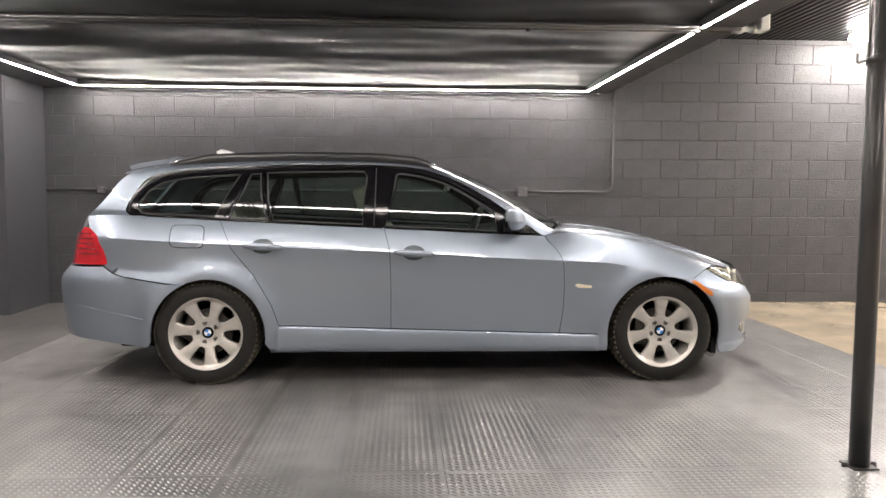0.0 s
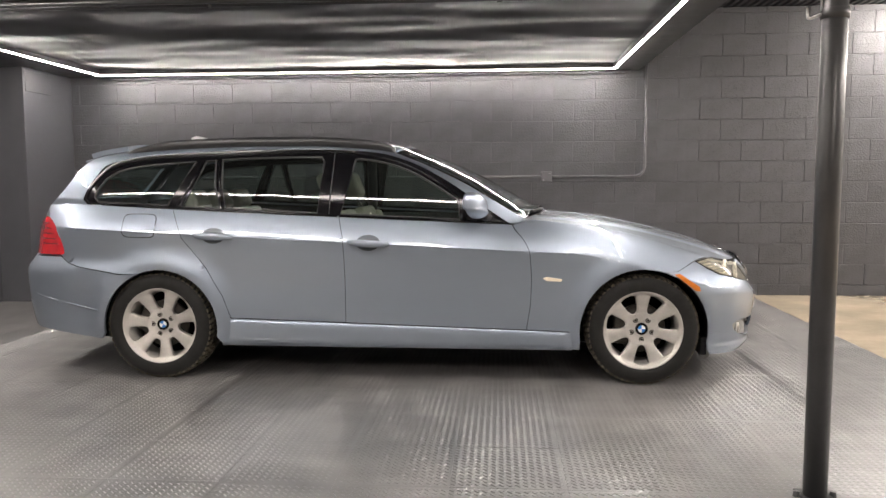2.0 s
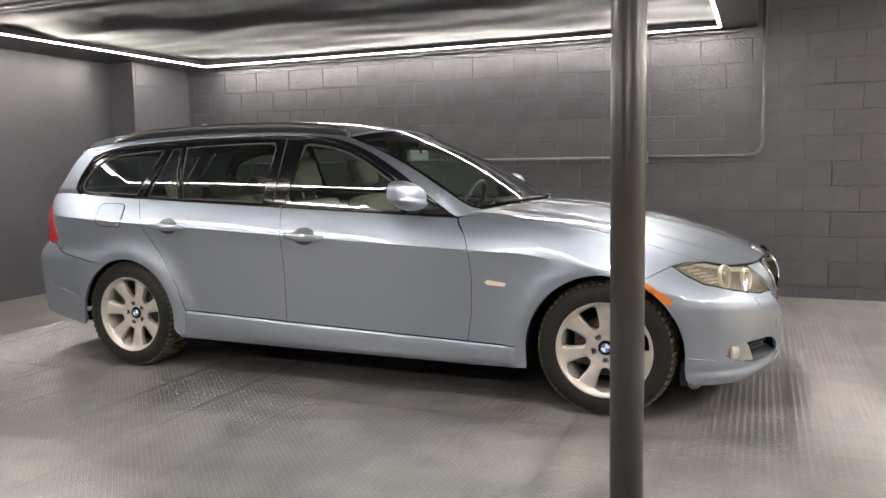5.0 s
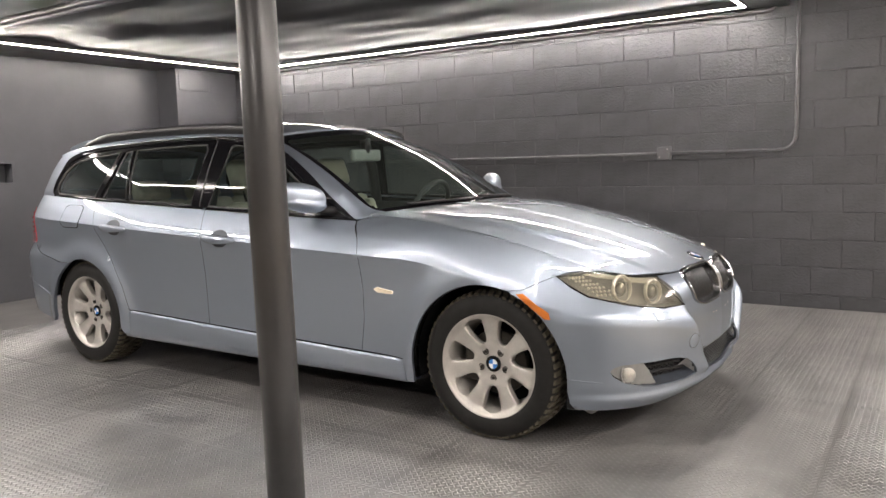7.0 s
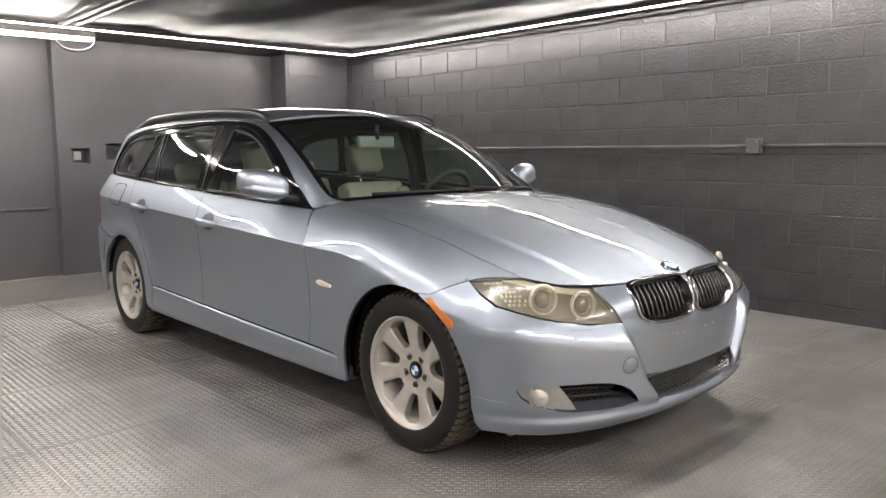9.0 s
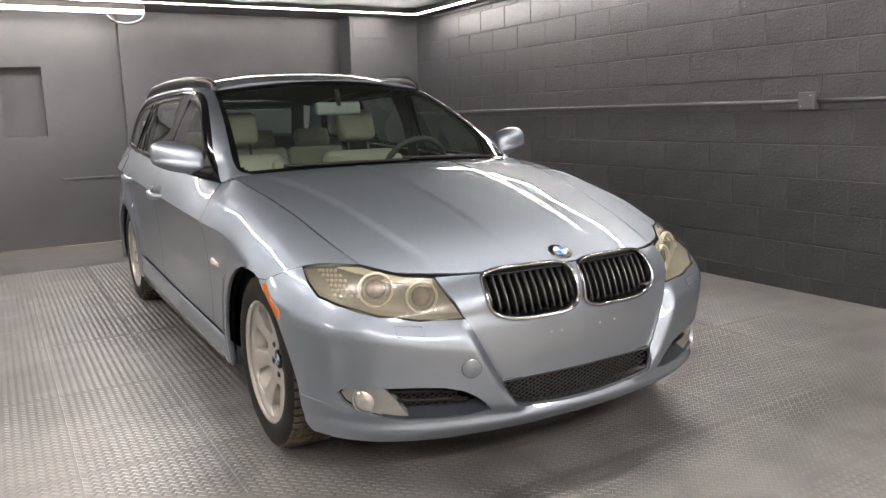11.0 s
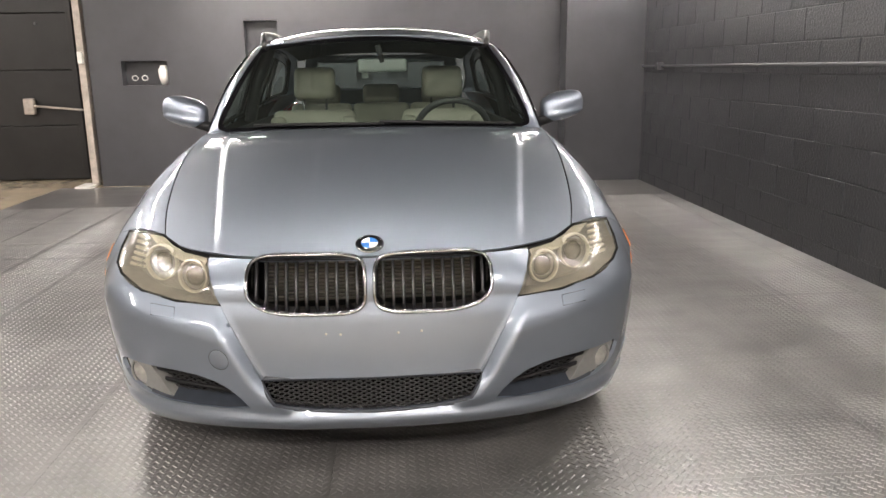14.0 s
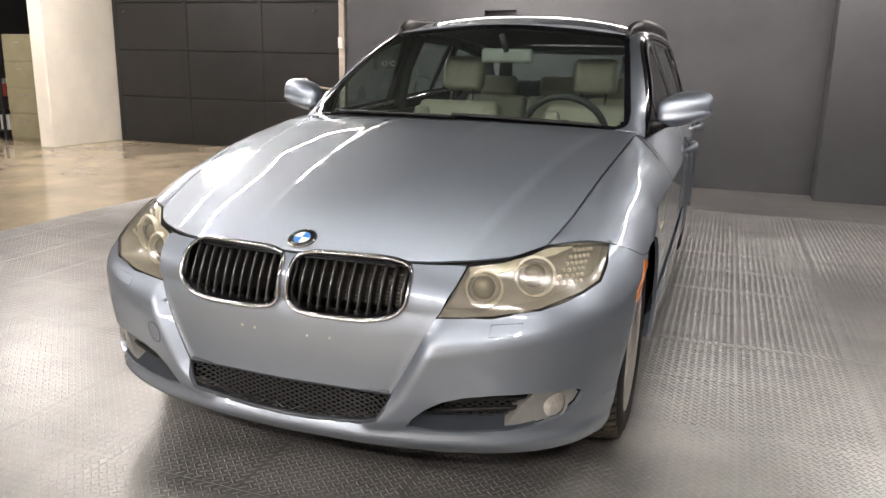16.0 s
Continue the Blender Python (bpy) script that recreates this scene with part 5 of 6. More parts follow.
bm = finish(patch(shell, inner, 0.04, scale=(1, VS)), OUT, 0.0)
pair("inner_shell", bm, M["void"])
bm = bmesh.new()
box(bm, -1.95, 1.95, -0.66, 0.66, 0.20, 0.26, 0.02)
box(bm, -1.0, 1.0, -0.80, 0.80, 0.20, 0.25, 0.01)
part("floor_pan", bm, M["void"], car)
part("engine_tray", boxed(0.78, 1.90, -0.52, 0.52, 0.26, 0.66, 0.03), M["void"], car)
part("boot_floor", boxed(-2.20, -1.0, -0.55, 0.55, 0.26, 0.66, 0.03), M["void"], car)
part("bulkhead", boxed(0.74, 0.80, -0.70, 0.70, 0.26, 0.90, 0.01), M["void"], car)
for cx, ca, r in ((AX_F, AX_F, 0.362), (-1.36, -1.36, 0.345)):
    bm = bmesh.new()
    rows = []
    for y in (0.812, 0.60, 0.50):
        rows.append([bm.verts.new((cx + r * math.cos(a), y, 0.30 + r * math.sin(a))) for a in [radians(-12 + 204 * i / 30) for i in range(31)]])
    for a, b in zip(rows, rows[1:]):
        for k in range(30):
            bm.faces.new((a[k], a[k + 1], b[k + 1], b[k]))
    bm.faces.new(rows[-1])
    pair("wheel_house", bm, M["black_plastic"])
# splash guards
for x0, x1 in ((1.735, 1.765),):
    bm = boxed(x0 - 0.03, x1 - 0.025, 0.66, 0.785, 0.162, 0.26, 0.006)
    pair("splash_guard", bm, M["black_plastic"])
    bm = bmesh.new()
    lathe(bm, [(0.0001, 0.632), (0.026, 0.632), (0.030, 0.636), (0.030, 0.668), (0.026, 0.672), (0.0001, 0.672)], 24, "y", (1.758, 0.0, 0.148))
    fix(bm)
    pair("underside_pad", bm, M["fog_housing"], None, "round grey plastic pad under the bumper")

# ---- wheels ----
R_T, R_R = 0.314, 0.212


def opening(r):
    """Half width of the gap between two spokes at radius r."""
    if not 0.092 < r < 0.2035:
        return 0.0
    wide = OPEN(r)
    end = min(1.0, (0.2035 - r) / 0.012) ** 0.5
    return wide * end


OPEN = spline([(0.092, 0.0), (0.095, 0.010), (0.102, 0.0175), (0.115, 0.0245), (0.135, 0.0310), (0.16, 0.0375), (0.19, 0.0440), (0.204, 0.047)])


def make_wheel():
    """One wheel, its outer face towards -y, centred on its hub."""
    w = new("wheel")
    w.empty_display_size = 0.05
    bm = bmesh.new()
    t = [(0.214, -0.100), (0.222, -0.106), (0.240, -0.110), (0.262, -0.1115), (0.280, -0.107), (0.295, -0.098), (0.304, -0.088),
         (0.304, 0.085), (0.290, 0.103), (0.255, 0.110), (0.215, 0.100)]
    lathe(bm, t, 72)
    bmesh.ops.recalc_face_normals(bm, faces=bm.faces)
    part("tyre", bm, M["rubber"], w, "black winter tyre")
    bm = bmesh.new()
    rows = ((-0.0975, -0.064, 0.0), (-0.060, -0.022, 0.5), (-0.018, 0.018, 0.25), (0.022, 0.060, 0.75), (0.064, 0.095, 0.0))
    n = 58
    for y0, y1, ph in rows:
        for k in range(n):
            a = 2 * math.pi * (k + ph) / n
            da = 2 * math.pi / n * 0.31
            lean = 0.028 * (1 if y0 < 0 else -1)
            vs = []
            for rr, q in ((0.293, 1.0), (R_T, 0.92)):
                for yy in (y0, y1):
                    rq = rr - (0.010 if (abs(yy) > 0.09 and rr > 0.31) else 0) - (0.02 if abs(yy) > 0.098 and rr < 0.31 else 0)
                    for sg in (-1, 1):
                        an = a + sg * da * q + lean * (yy - y0) / 0.04
                        vs.append(bm.verts.new((rq * math.cos(an), yy, rq * math.sin(an))))
            for ids in ((4, 5, 7, 6), (0, 1, 5, 4), (2, 6, 7, 3), (0, 4, 6, 2), (1, 3, 7, 5)):
                bm.faces.new([vs[i] for i in ids])
    bmesh.ops.recalc_face_normals(bm, faces=bm.faces)
    part("tread", bm, M["tread"], w, "dusty blocked tread")

    # rim: lip, barrel, and seven spokes that widen towards the lip
    bm = bmesh.new()
    lathe(bm, [(0.198, -0.066), (0.205, -0.082), (0.212, -0.090), (0.219, -0.090), (0.221, -0.094), (0.2225, -0.100), (0.219, -0.104), (0.213, -0.100), (0.208, -0.094)][::-1], 84)
    lathe(bm, [(0.198, -0.066), (0.190, -0.02), (0.185, 0.08), (0.205, 0.095)], 84)
    N = 7

    def face_y(r, s):
        dish = spline([(0.0, -0.046), (0.05, -0.050), (0.085, -0.058), (0.14, -0.071), (0.19, -0.078), (0.21, -0.086)])(r)
        return dish + 0.005 * s * s

    for k in range(N):
        a0 = math.pi / 2 + 2 * math.pi * k / N
        grid = []
        for i in range(41):
            r = 0.034 + (0.2085 - 0.034) * i / 40
            half = math.pi / N - (opening(r) / r if 0.079 < r < 0.204 else 0)
            full = opening(r) < 0.003
            row = []
            for j in range(9):
                s = -1 + j / 4
                bow = 0 if full else s
                row.append(bm.verts.new((r * math.cos(a0 + half * s), face_y(r, bow * (1 if 0.079 < r < 0.204 else 0)), r * math.sin(a0 + half * s))))
            grid.append(row)
        for i in range(40):
            for j in range(8):
                f = bm.faces.new((grid[i][j], grid[i][j + 1], grid[i + 1][j + 1], grid[i + 1][j]))
                f.smooth = True
        for j in (0, 8):
            back = []
            for i in range(41):
                c = grid[i][j].co
                back.append(bm.verts.new((c.x, c.y + 0.028, c.z)))
            for i in range(40):
                r = 0.034 + (0.2085 - 0.034) * i / 40
                if 0.074 < r < 0.20:
                    bm.faces.new((grid[i][j], grid[i + 1][j], back[i + 1], back[i]))
    bmesh.ops.remove_doubles(bm, verts=bm.verts, dist=1e-5)
    bmesh.ops.recalc_face_normals(bm, faces=bm.faces)
    for v in [v for v in bm.verts if not v.link_faces]:
        bm.verts.remove(v)
    part("rim", bm, M["alloy"], w, "silver seven-spoke alloy rim")
    bm = bmesh.new()
    lathe(bm, [(0.0001, -0.020), (0.135, -0.020), (0.138, -0.012), (0.138, 0.008), (0.0001, 0.008)], 48)
    part("brake_disc", bm, M["brake"], w)
    part("brake_caliper", boxed(-0.15, -0.06, -0.035, 0.05, -0.09, 0.09, 0.015), M["brake"], w)
    bm = bmesh.new()
    lathe(bm, [(0.0001, 0.06), (0.19, 0.06)], 40)
    part("backing_plate", bm, M["void"], w)
    for k in range(5):
        a = math.pi / 2 + 2 * math.pi * (k + 0.5) / 5
        c = (0.060 * math.cos(a), 0, 0.060 * math.sin(a))
        bm = bmesh.new()
        lathe(bm, [(0.0145, -0.0525), (0.0145, -0.0545), (0.0100, -0.0535), (0.0100, -0.046)], 14, "y", c)
        lathe(bm, [(0.0001, -0.0555), (0.0078, -0.0555), (0.0078, -0.046)], 6, "y", c)
        part("wheel_bolt", bm, M["brake"], w, "dark wheel bolt")
    cap = bmesh.new()
    lathe(cap, [(0.0345, -0.045), (0.0345, -0.0535), (0.031, -0.055), (0.0001, -0.0552)], 36)
    cp = part("hub_cap", cap, M["black_trim"], w)
    for q in range(4):
        bm = bmesh.new()
        vs = [bm.verts.new((0, -0.0562, 0))] + [bm.verts.new((0.0205 * math.cos(a), -0.0562, 0.0205 * math.sin(a))) for a in [math.pi / 2 * q + math.pi / 16 * i for i in range(9)]]
        lo = [bm.verts.new((v.co.x, -0.0545, v.co.z)) for v in vs]
        bm.faces.new(vs)
        for i in range(len(vs)):
            bm.faces.new((vs[i], vs[(i + 1) % len(vs)], lo[(i + 1) % len(vs)], lo[i]))
        bmesh.ops.recalc_face_normals(bm, faces=bm.faces)
        part("cap_quarter", bm, M["blue"] if q % 2 else M["white_enamel"], cp)
    return w


def flatten_caps(w):
    """The quarters are a fourth level in the car, so they sit beside the cap under the wheel."""
    for o in list(w.children_recursive):
        if o.parent is not w:
            o.parent = w


w0 = make_wheel()
flatten_caps(w0)
HUB_Z = R_T - 0.006
places = [(AX_F, -0.735, 0, 0), (AX_R, -0.742, 0, 20), (AX_F, 0.735, 180, 10), (AX_R, 0.742, 180, 40)]
first = True
for x, y, turn, spin in places:
    m = pose(x, y, HUB_Z, 0, 0, turn) @ pose(0, 0, 0, 0, spin, 0)
    if first:
        w0.matrix_basis = m
        wheel = w0
        first = False
    else:
        wheel = copy_thing(w0, m)
    wheel.parent = car

# ---- nose fittings ----
def normal_at(u, v, f=None):
    f = f or whole_nose
    a, b = f(u + 0.004, v) - f(u - 0.004, v), f(u, min(v + 0.004, 1)) - f(u, v - 0.004)
    n = a.cross(b).normalized()
    p = f(u, v)
    if n.dot(Vector((1, p.y * 0.5, 0))) < 0:
        n = -n
    return n


# sheet set back in an opening; its near-black colour replaces the shade inside
def shade_sheet(loop, back, step=0.02):
    bm = patch(loop, lambda u, v: whole_nose(u, v) - Vector((back, 0, 0)), step, scale=(1, VS))
    return finish(bm, lambda c: Vector((1, 0, 0)), 0.0)


def flip(pts):
    return [(2 * UM - u, v) for u, v in pts]


def in_loop(loop, u, v):
    c = False
    for (x0, y0), (x1, y1) in zip(loop, loop[1:] + loop[:1]):
        if (y0 > v) != (y1 > v) and u < (x1 - x0) * (v - y0) / (y1 - y0) + x0:
            c = not c
    return c


face_ys, face_zs = [0.04 * i for i in range(20)], [0.225 + 0.0325 * i for i in range(5)]
face_xs = [[skin(u_front(y, z), v_at(u_front(y, z), z)).x for z in face_zs] for y in face_ys]


def nose_face(y, z):
    """The point of the lower nose at (y, z), between a few places of the skin."""
    a, b = min(abs(y) / 0.04, 18.999), min(max((z - 0.225) / 0.0325, 0.0), 3.999)
    i, j = int(a), int(b)
    a, b = a - i, b - j
    x = (face_xs[i][j] * (1 - b) + face_xs[i][j + 1] * b) * (1 - a) + (face_xs[i + 1][j] * (1 - b) + face_xs[i + 1][j + 1] * b) * a
    return Vector((x, y, z))


def lattice(loop, back, pitch, slope, r):
    """Crossing wires in a diamond pattern, cut to an opening given by (y, z) corners."""
    bm = bmesh.new()
    ys, zs = [p[0] for p in loop], [p[1] for p in loop]
    y0, y1, z0, z1 = min(ys), max(ys), min(zs), max(zs)
    h = z1 - z0
    for sgn in (1, -1):
        k = int((y1 - y0 + h * slope) / pitch) + 2
        for i in range(-int(h * slope / pitch) - 2, k):
            run = []
            for j in range(25):
                q = j / 24
                y = (y0 + i * pitch + q * h * slope) if sgn > 0 else (y1 - i * pitch - q * h * slope)
                z = z0 + q * h
                if in_loop(loop, y, z):
                    run.append(nose_face(y, z) - Vector((back, 0, 0)))
                else:
                    if len(run) > 1:
                        tube(bm, run, r, 4, caps=False)
                    run = []
            if len(run) > 1:
                tube(bm, run, r, 4, caps=False)
    return bm


grille = part("lower_grille", shade_sheet(mesh_loop, 0.055), M["void"], car, "lower air intake, its depth a near-black sheet for shade")
low_half = V_LINE[-1:] + MESH_LOW
low_yz = low_half + [(0.0, 0.232)] + [(-y, z) for y, z in low_half[::-1]] + [(0.0, 0.338)]
part("grille_mesh", lattice(low_yz, 0.018, 0.0275, 2.15, 0.0021), M["mesh_plastic"], grille, "black diamond mesh")
bm = bmesh.new()
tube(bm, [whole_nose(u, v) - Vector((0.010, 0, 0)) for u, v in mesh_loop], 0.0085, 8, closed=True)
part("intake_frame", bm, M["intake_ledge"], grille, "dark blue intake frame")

recess_low = [(0.356, 0.256), (0.42, 0.2475), (0.50, 0.2485), (0.60, 0.2525), (0.66, 0.262)]
for side_loop, s in ((fog_loop, 1), (flip(fog_loop), -1)):
    intake = part("side_intake", shade_sheet(side_loop, 0.085), M["void"], car, "side air intake, its depth a near-black sheet for shade")
    mesh_part = [(s * y, z) for y, z in ((0.66, 0.340), (0.56, 0.338), (0.49, 0.328), (0.43, 0.305), (0.385, 0.276), (0.43, 0.272), (0.50, 0.273), (0.61, 0.274))]
    part("intake_mesh", lattice(mesh_part, 0.050, 0.0265, 2.0, 0.0021), M["mesh_plastic"], intake)
    for zz in (0.300, 0.330):
        bm = bmesh.new()
        pts = [whole_nose(u if s > 0 else 2 * UM - u, v) for u, v in yz([(0.655, zz + 0.005), (0.58, zz + 0.003), (0.50, zz), (0.445 if zz > 0.31 else 0.41, zz - 0.008)])]
        tube(bm, [p - Vector((0.034, 0, 0)) for p in pts], 0.0065, 8)
        part("intake_bar", bm, M["black_plastic"], intake)
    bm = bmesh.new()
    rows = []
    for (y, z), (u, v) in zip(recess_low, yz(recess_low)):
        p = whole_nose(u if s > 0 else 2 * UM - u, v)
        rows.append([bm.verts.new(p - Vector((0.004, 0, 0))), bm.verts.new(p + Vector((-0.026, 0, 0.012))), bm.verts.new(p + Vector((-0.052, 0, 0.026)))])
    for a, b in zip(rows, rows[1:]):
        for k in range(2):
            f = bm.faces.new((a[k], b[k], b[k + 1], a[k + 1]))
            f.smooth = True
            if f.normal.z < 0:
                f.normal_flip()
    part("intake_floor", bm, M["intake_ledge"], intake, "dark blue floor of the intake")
    lamp_loop = yz([(0.764, 0.331), (0.756, 0.343), (0.740, 0.350), (0.70, 0.352), (0.668, 0.352), (0.636, 0.312), (0.600, 0.258), (0.672, 0.264), (0.720, 0.282), (0.753, 0.309)])
    lamp_loop = lamp_loop if s > 0 else flip(lamp_loop)
    bm = patch(lamp_loop, lambda u, v: whole_nose(u, v) - Vector((0.010, 0.011 * s, 0)), 0.010, scale=(1, VS))
    fog = part("fog_lamp", finish(bm, lambda c: Vector((1, 0, 0)), 0.04), M["fog_housing"], car, "fog lamp in a dull silver surround")
    u, v = yz([(0.697, 0.312)])[0]
    u = u if s > 0 else 2 * UM - u
    c, n = whole_nose(u, v) - Vector((0.026, 0.008 * s, 0)), Vector((0.90, 0.42 * s, 0.05)).normalized()
    m = Matrix.Translation(c) @ n.to_track_quat("Z", "Y").to_matrix().to_4x4()
    bm = bmesh.new()
    lathe(bm, [(0.0001, 0.018), (0.018, 0.016), (0.034, 0.009), (0.041, 0.002), (0.043, -0.02)], 28, "z")
    bmesh.ops.transform(bm, matrix=m, verts=bm.verts)
    part("fog_lens", bm, M["fog_lens"], fog, "clear silvered round lens")
    ring_pts = [m @ Vector((0.0455 * math.cos(a), 0.0455 * math.sin(a), 0.002)) for a in [2 * math.pi * i / 32 for i in range(32)]]
    bm = bmesh.new()
    tube(bm, ring_pts, 0.0035, 6, closed=True)
    part("lens_rim", bm, M["fog_housing"], fog)

# kidney grilles
for loop, s in ((kid_loop, 1), (flip(kid_loop), -1)):
    kg = part("kidney_grille", shade_sheet(loop, 0.17), M["void"], car, "kidney grille with a chrome surround")
    rim_p = [whole_nose(u, v) + Vector((0.003, 0, max(0.0, z - t))) for (u, v), (y, z), t in zip(loop, kid_pts, Z_TOP_K)]
    c0 = sum(rim_p, Vector()) / len(rim_p)
    bm = bmesh.new()
    rows = []
    for i, p in enumerate(rim_p):
        t_ = rim_p[(i + 1) % len(rim_p)] - rim_p[i - 1]
        d = Vector((0, t_.z, -t_.y)).normalized()
        if d.dot(p - c0) < 0:
            d = -d
        rows.append([bm.verts.new(p + a) for a in (d * 0.003 - Vector((0.006, 0, 0)), d * 0.003 + Vector((0.006, 0, 0)), d * 0.0005 + Vector((0.010, 0, 0)), d * -0.004 + Vector((0.010, 0, 0)), d * -0.008 + Vector((0.004, 0, 0)), d * -0.013 - Vector((0.040, 0, 0)))])
    for i in range(len(rows)):
        a, b = rows[i], rows[(i + 1) % len(rows)]
        for k in range(5):
            f = bm.faces.new((a[k], a[k + 1], b[k + 1], b[k]))
            f.smooth = k not in (0, 4)
    bmesh.ops.recalc_face_normals(bm, faces=bm.faces)
    part("surround", bm, M["chrome"], kg, "chrome surround")
    ys = [p.y for p in rim_p]
    y0, y1 = min(abs(y) for y in ys) + 0.012, max(abs(y) for y in ys) - 0.012
    for k in range(11):
        y = y0 + (y1 - y0) * (k + 0.5) / 11
        zs = [a.z + (b.z - a.z) * (y * s - a.y) / (b.y - a.y) for a, b in zip(rim_p, rim_p[1:] + rim_p[:1]) if (a.y - y * s) * (b.y - y * s) < 0]
        if len(zs) < 2:
            continue
        za, zb = min(zs) + 0.006, max(zs) - 0.006
        xa = max(p.x for p in rim_p if abs(p.z - za) < 0.09)
        bm = bmesh.new()
        rows = []
        for i in range(6):
            z = za + (zb - za) * i / 5
            x = NOSE(z) - 0.018 - 0.30 * max(0, y - 0.1) ** 2 - 0.12 * max(0.0, z - 0.60)
            rows.append([bm.verts.new((x + dx, s * (y + dy), z)) for dx, dy in ((0.004, 0.0), (0.001, 0.0045), (-0.035, 0.003), (-0.035, -0.003), (0.001, -0.0045))])
        for a, b in zip(rows, rows[1:]):
            for i in range(5):
                f = bm.faces.new((a[i], a[(i + 1) % 5], b[(i + 1) % 5], b[i]))
                f.smooth = True
        bm.faces.new(rows[0])
        bm.faces.new(rows[-1])
        bmesh.ops.recalc_face_normals(bm, faces=bm.faces)
        part("grille_slat", bm, M["grille_slat"], kg)
rad = part("radiator", boxed(1.90, 1.93, -0.33, 0.33, 0.50, 0.64, 0.004), M["void"], car)
for k in range(11):
    bm = boxed(1.93, 1.945, -0.31, 0.31, 0.520 + 0.011 * k, 0.5255 + 0.011 * k)
    part("radiator_fin", bm, M["radiator"], rad)

# headlamps
def ring_at(c, n, r0, r1, depth, mat, parent, name, label=""):
    bm = bmesh.new()
    lathe(bm, [(r0, -depth), (r0, depth * 0.4), ((r0 + r1) / 2, depth), (r1, depth * 0.4), (r1, -depth)], 40, "z")
    bmesh.ops.transform(bm, matrix=Matrix.Translation(c) @ n.to_track_quat("Z", "Y").to_matrix().to_4x4(), verts=bm.verts)
    bmesh.ops.recalc_face_normals(bm, faces=bm.faces)
    return part(name, bm, mat, parent, label)


def dome_at(c, n, r, h, mat, parent, name, label=""):
    bm = bmesh.new()
    lathe(bm, [(r * math.cos(a), h * math.sin(a)) for a in [math.pi / 2 * i / 8 for i in range(9)]][:-1] + [(0.0001, h)], 36, "z")
    bmesh.ops.transform(bm, matrix=Matrix.Translation(c) @ n.to_track_quat("Z", "Y").to_matrix().to_4x4(), verts=bm.verts)
    return part(name, bm, mat, parent, label)


for s in (1, -1):
    lp = lamp if s > 0 else flip(lamp)
    bm = patch(lp, lambda u, v: whole_nose(u, v) - Vector((0.075, 0.03 * s, 0)), 0.02, scale=(1, VS))
    hl = part("headlamp", finish(bm, lambda c: Vector((1, c.y * 0.3, 0)), 0.0), M["lamp_inner"], car, "headlamp with a yellowed hazed lens")
    wall = bmesh.new()
    top_, bot_ = [], []
    for u, v in lp:
        p = whole_nose(u, v)
        top_.append(wall.verts.new(p - Vector((0.004, 0, 0))))
        bot_.append(wall.verts.new(p - Vector((0.078, 0.03 * s, 0))))
    for i in range(len(lp)):
        j = (i + 1) % len(lp)
        wall.faces.new((top_[i], top_[j], bot_[j], bot_[i]))
    part("lamp_wall", wall, M["lamp_inner"], hl)
    o = shrink(lp, 0.002)
    bm = patch(o, whole_nose, 0.010, scale=(1, VS))
    part("lens", finish(bm, lambda c: Vector((1, c.y * 0.3, 0)), 0.0), M["lamp_lens"], hl, "yellowed clear lens")
    # black outline round the lens stands for the shade in its gap
    bm = bmesh.new()
    tube(bm, [whole_nose(u, v) - Vector((0.002, 0, 0)) for u, v in lp], 0.0045, 6, closed=True)
    part("lamp_seal", bm, M["gap_shade"], hl)
    for y, z, r in ((0.632, 0.632, 0.055), (0.520, 0.610, 0.050)):
        u, v = yz([(y, z)])[0]
        u = u if s > 0 else 2 * UM - u
        n = Vector((0.93, 0.34 * s, 0.10)).normalized()
        c = whole_nose(u, v) - Vector((0.040, 0.010 * s, 0))
        ring_at(c, n, r - 0.007, r, 0.008, M["lamp_ring"], hl, "light_ring", "pale light ring")
        ring_at(c - n * 0.012, n, 0.030, r - 0.010, 0.004, M["lamp_inner"], hl, "reflector_cup")
        dome_at(c - n * 0.012, n, 0.030, 0.020, M["lamp_dark"], hl, "projector_lens", "dark projector lens")
    for k in range(6):
        z = 0.618 + 0.0125 * k
        u0 = u_front(0.693 + 0.004 * k, z)
        bm = bmesh.new()
        for i in range(5):
            u = u0 - 0.0165 * i
            p = whole_nose(u if s > 0 else 2 * UM - u, v_at(u, z)) - Vector((0.028, 0.016 * s, 0))
            cell = bmesh.new()
            bmesh.ops.create_icosphere(cell, subdivisions=1, radius=0.0062)
            bmesh.ops.translate(cell, vec=p, verts=cell.verts)
            for f in cell.faces:
                f.smooth = True
            join(bm, cell)
        part("indicator_cells", bm, M["lamp_ring"], hl, "row of small clear indicator cells")
    brow = [(u_h - 0.006, 0.988), (u_front(0.56, 0.66), 0.981), (u_front(0.478, 0.655), 0.970)] + yz([(0.480, 0.640), (0.56, 0.650), (0.635, 0.672), (0.70, 0.694)])
    brow = brow if s > 0 else flip(brow)
    bm = patch(brow, lambda u, v: whole_nose(u, v) - Vector((0.016, 0.004 * s, 0)), 0.008, scale=(1, VS))
    part("lamp_brow", finish(bm, lambda c: Vector((1, c.y * 0.3, 0)), 0.004), M["lamp_ring"], hl, "pale brow along the lamp's top")
    # washer cover, tow-eye cover
    w_loop = yz([(0.552, 0.538), (0.626, 0.543), (0.624, 0.516), (0.552, 0.512)])
    w_loop = w_loop if s > 0 else flip(w_loop)
    bm = finish(patch(w_loop, whole_nose, 0.006, scale=(1, VS)), lambda c: Vector((1, 0, 0)), 0.004, 0.0008)
    cover = part("washer_cover", bm, M["paint"], bumper)
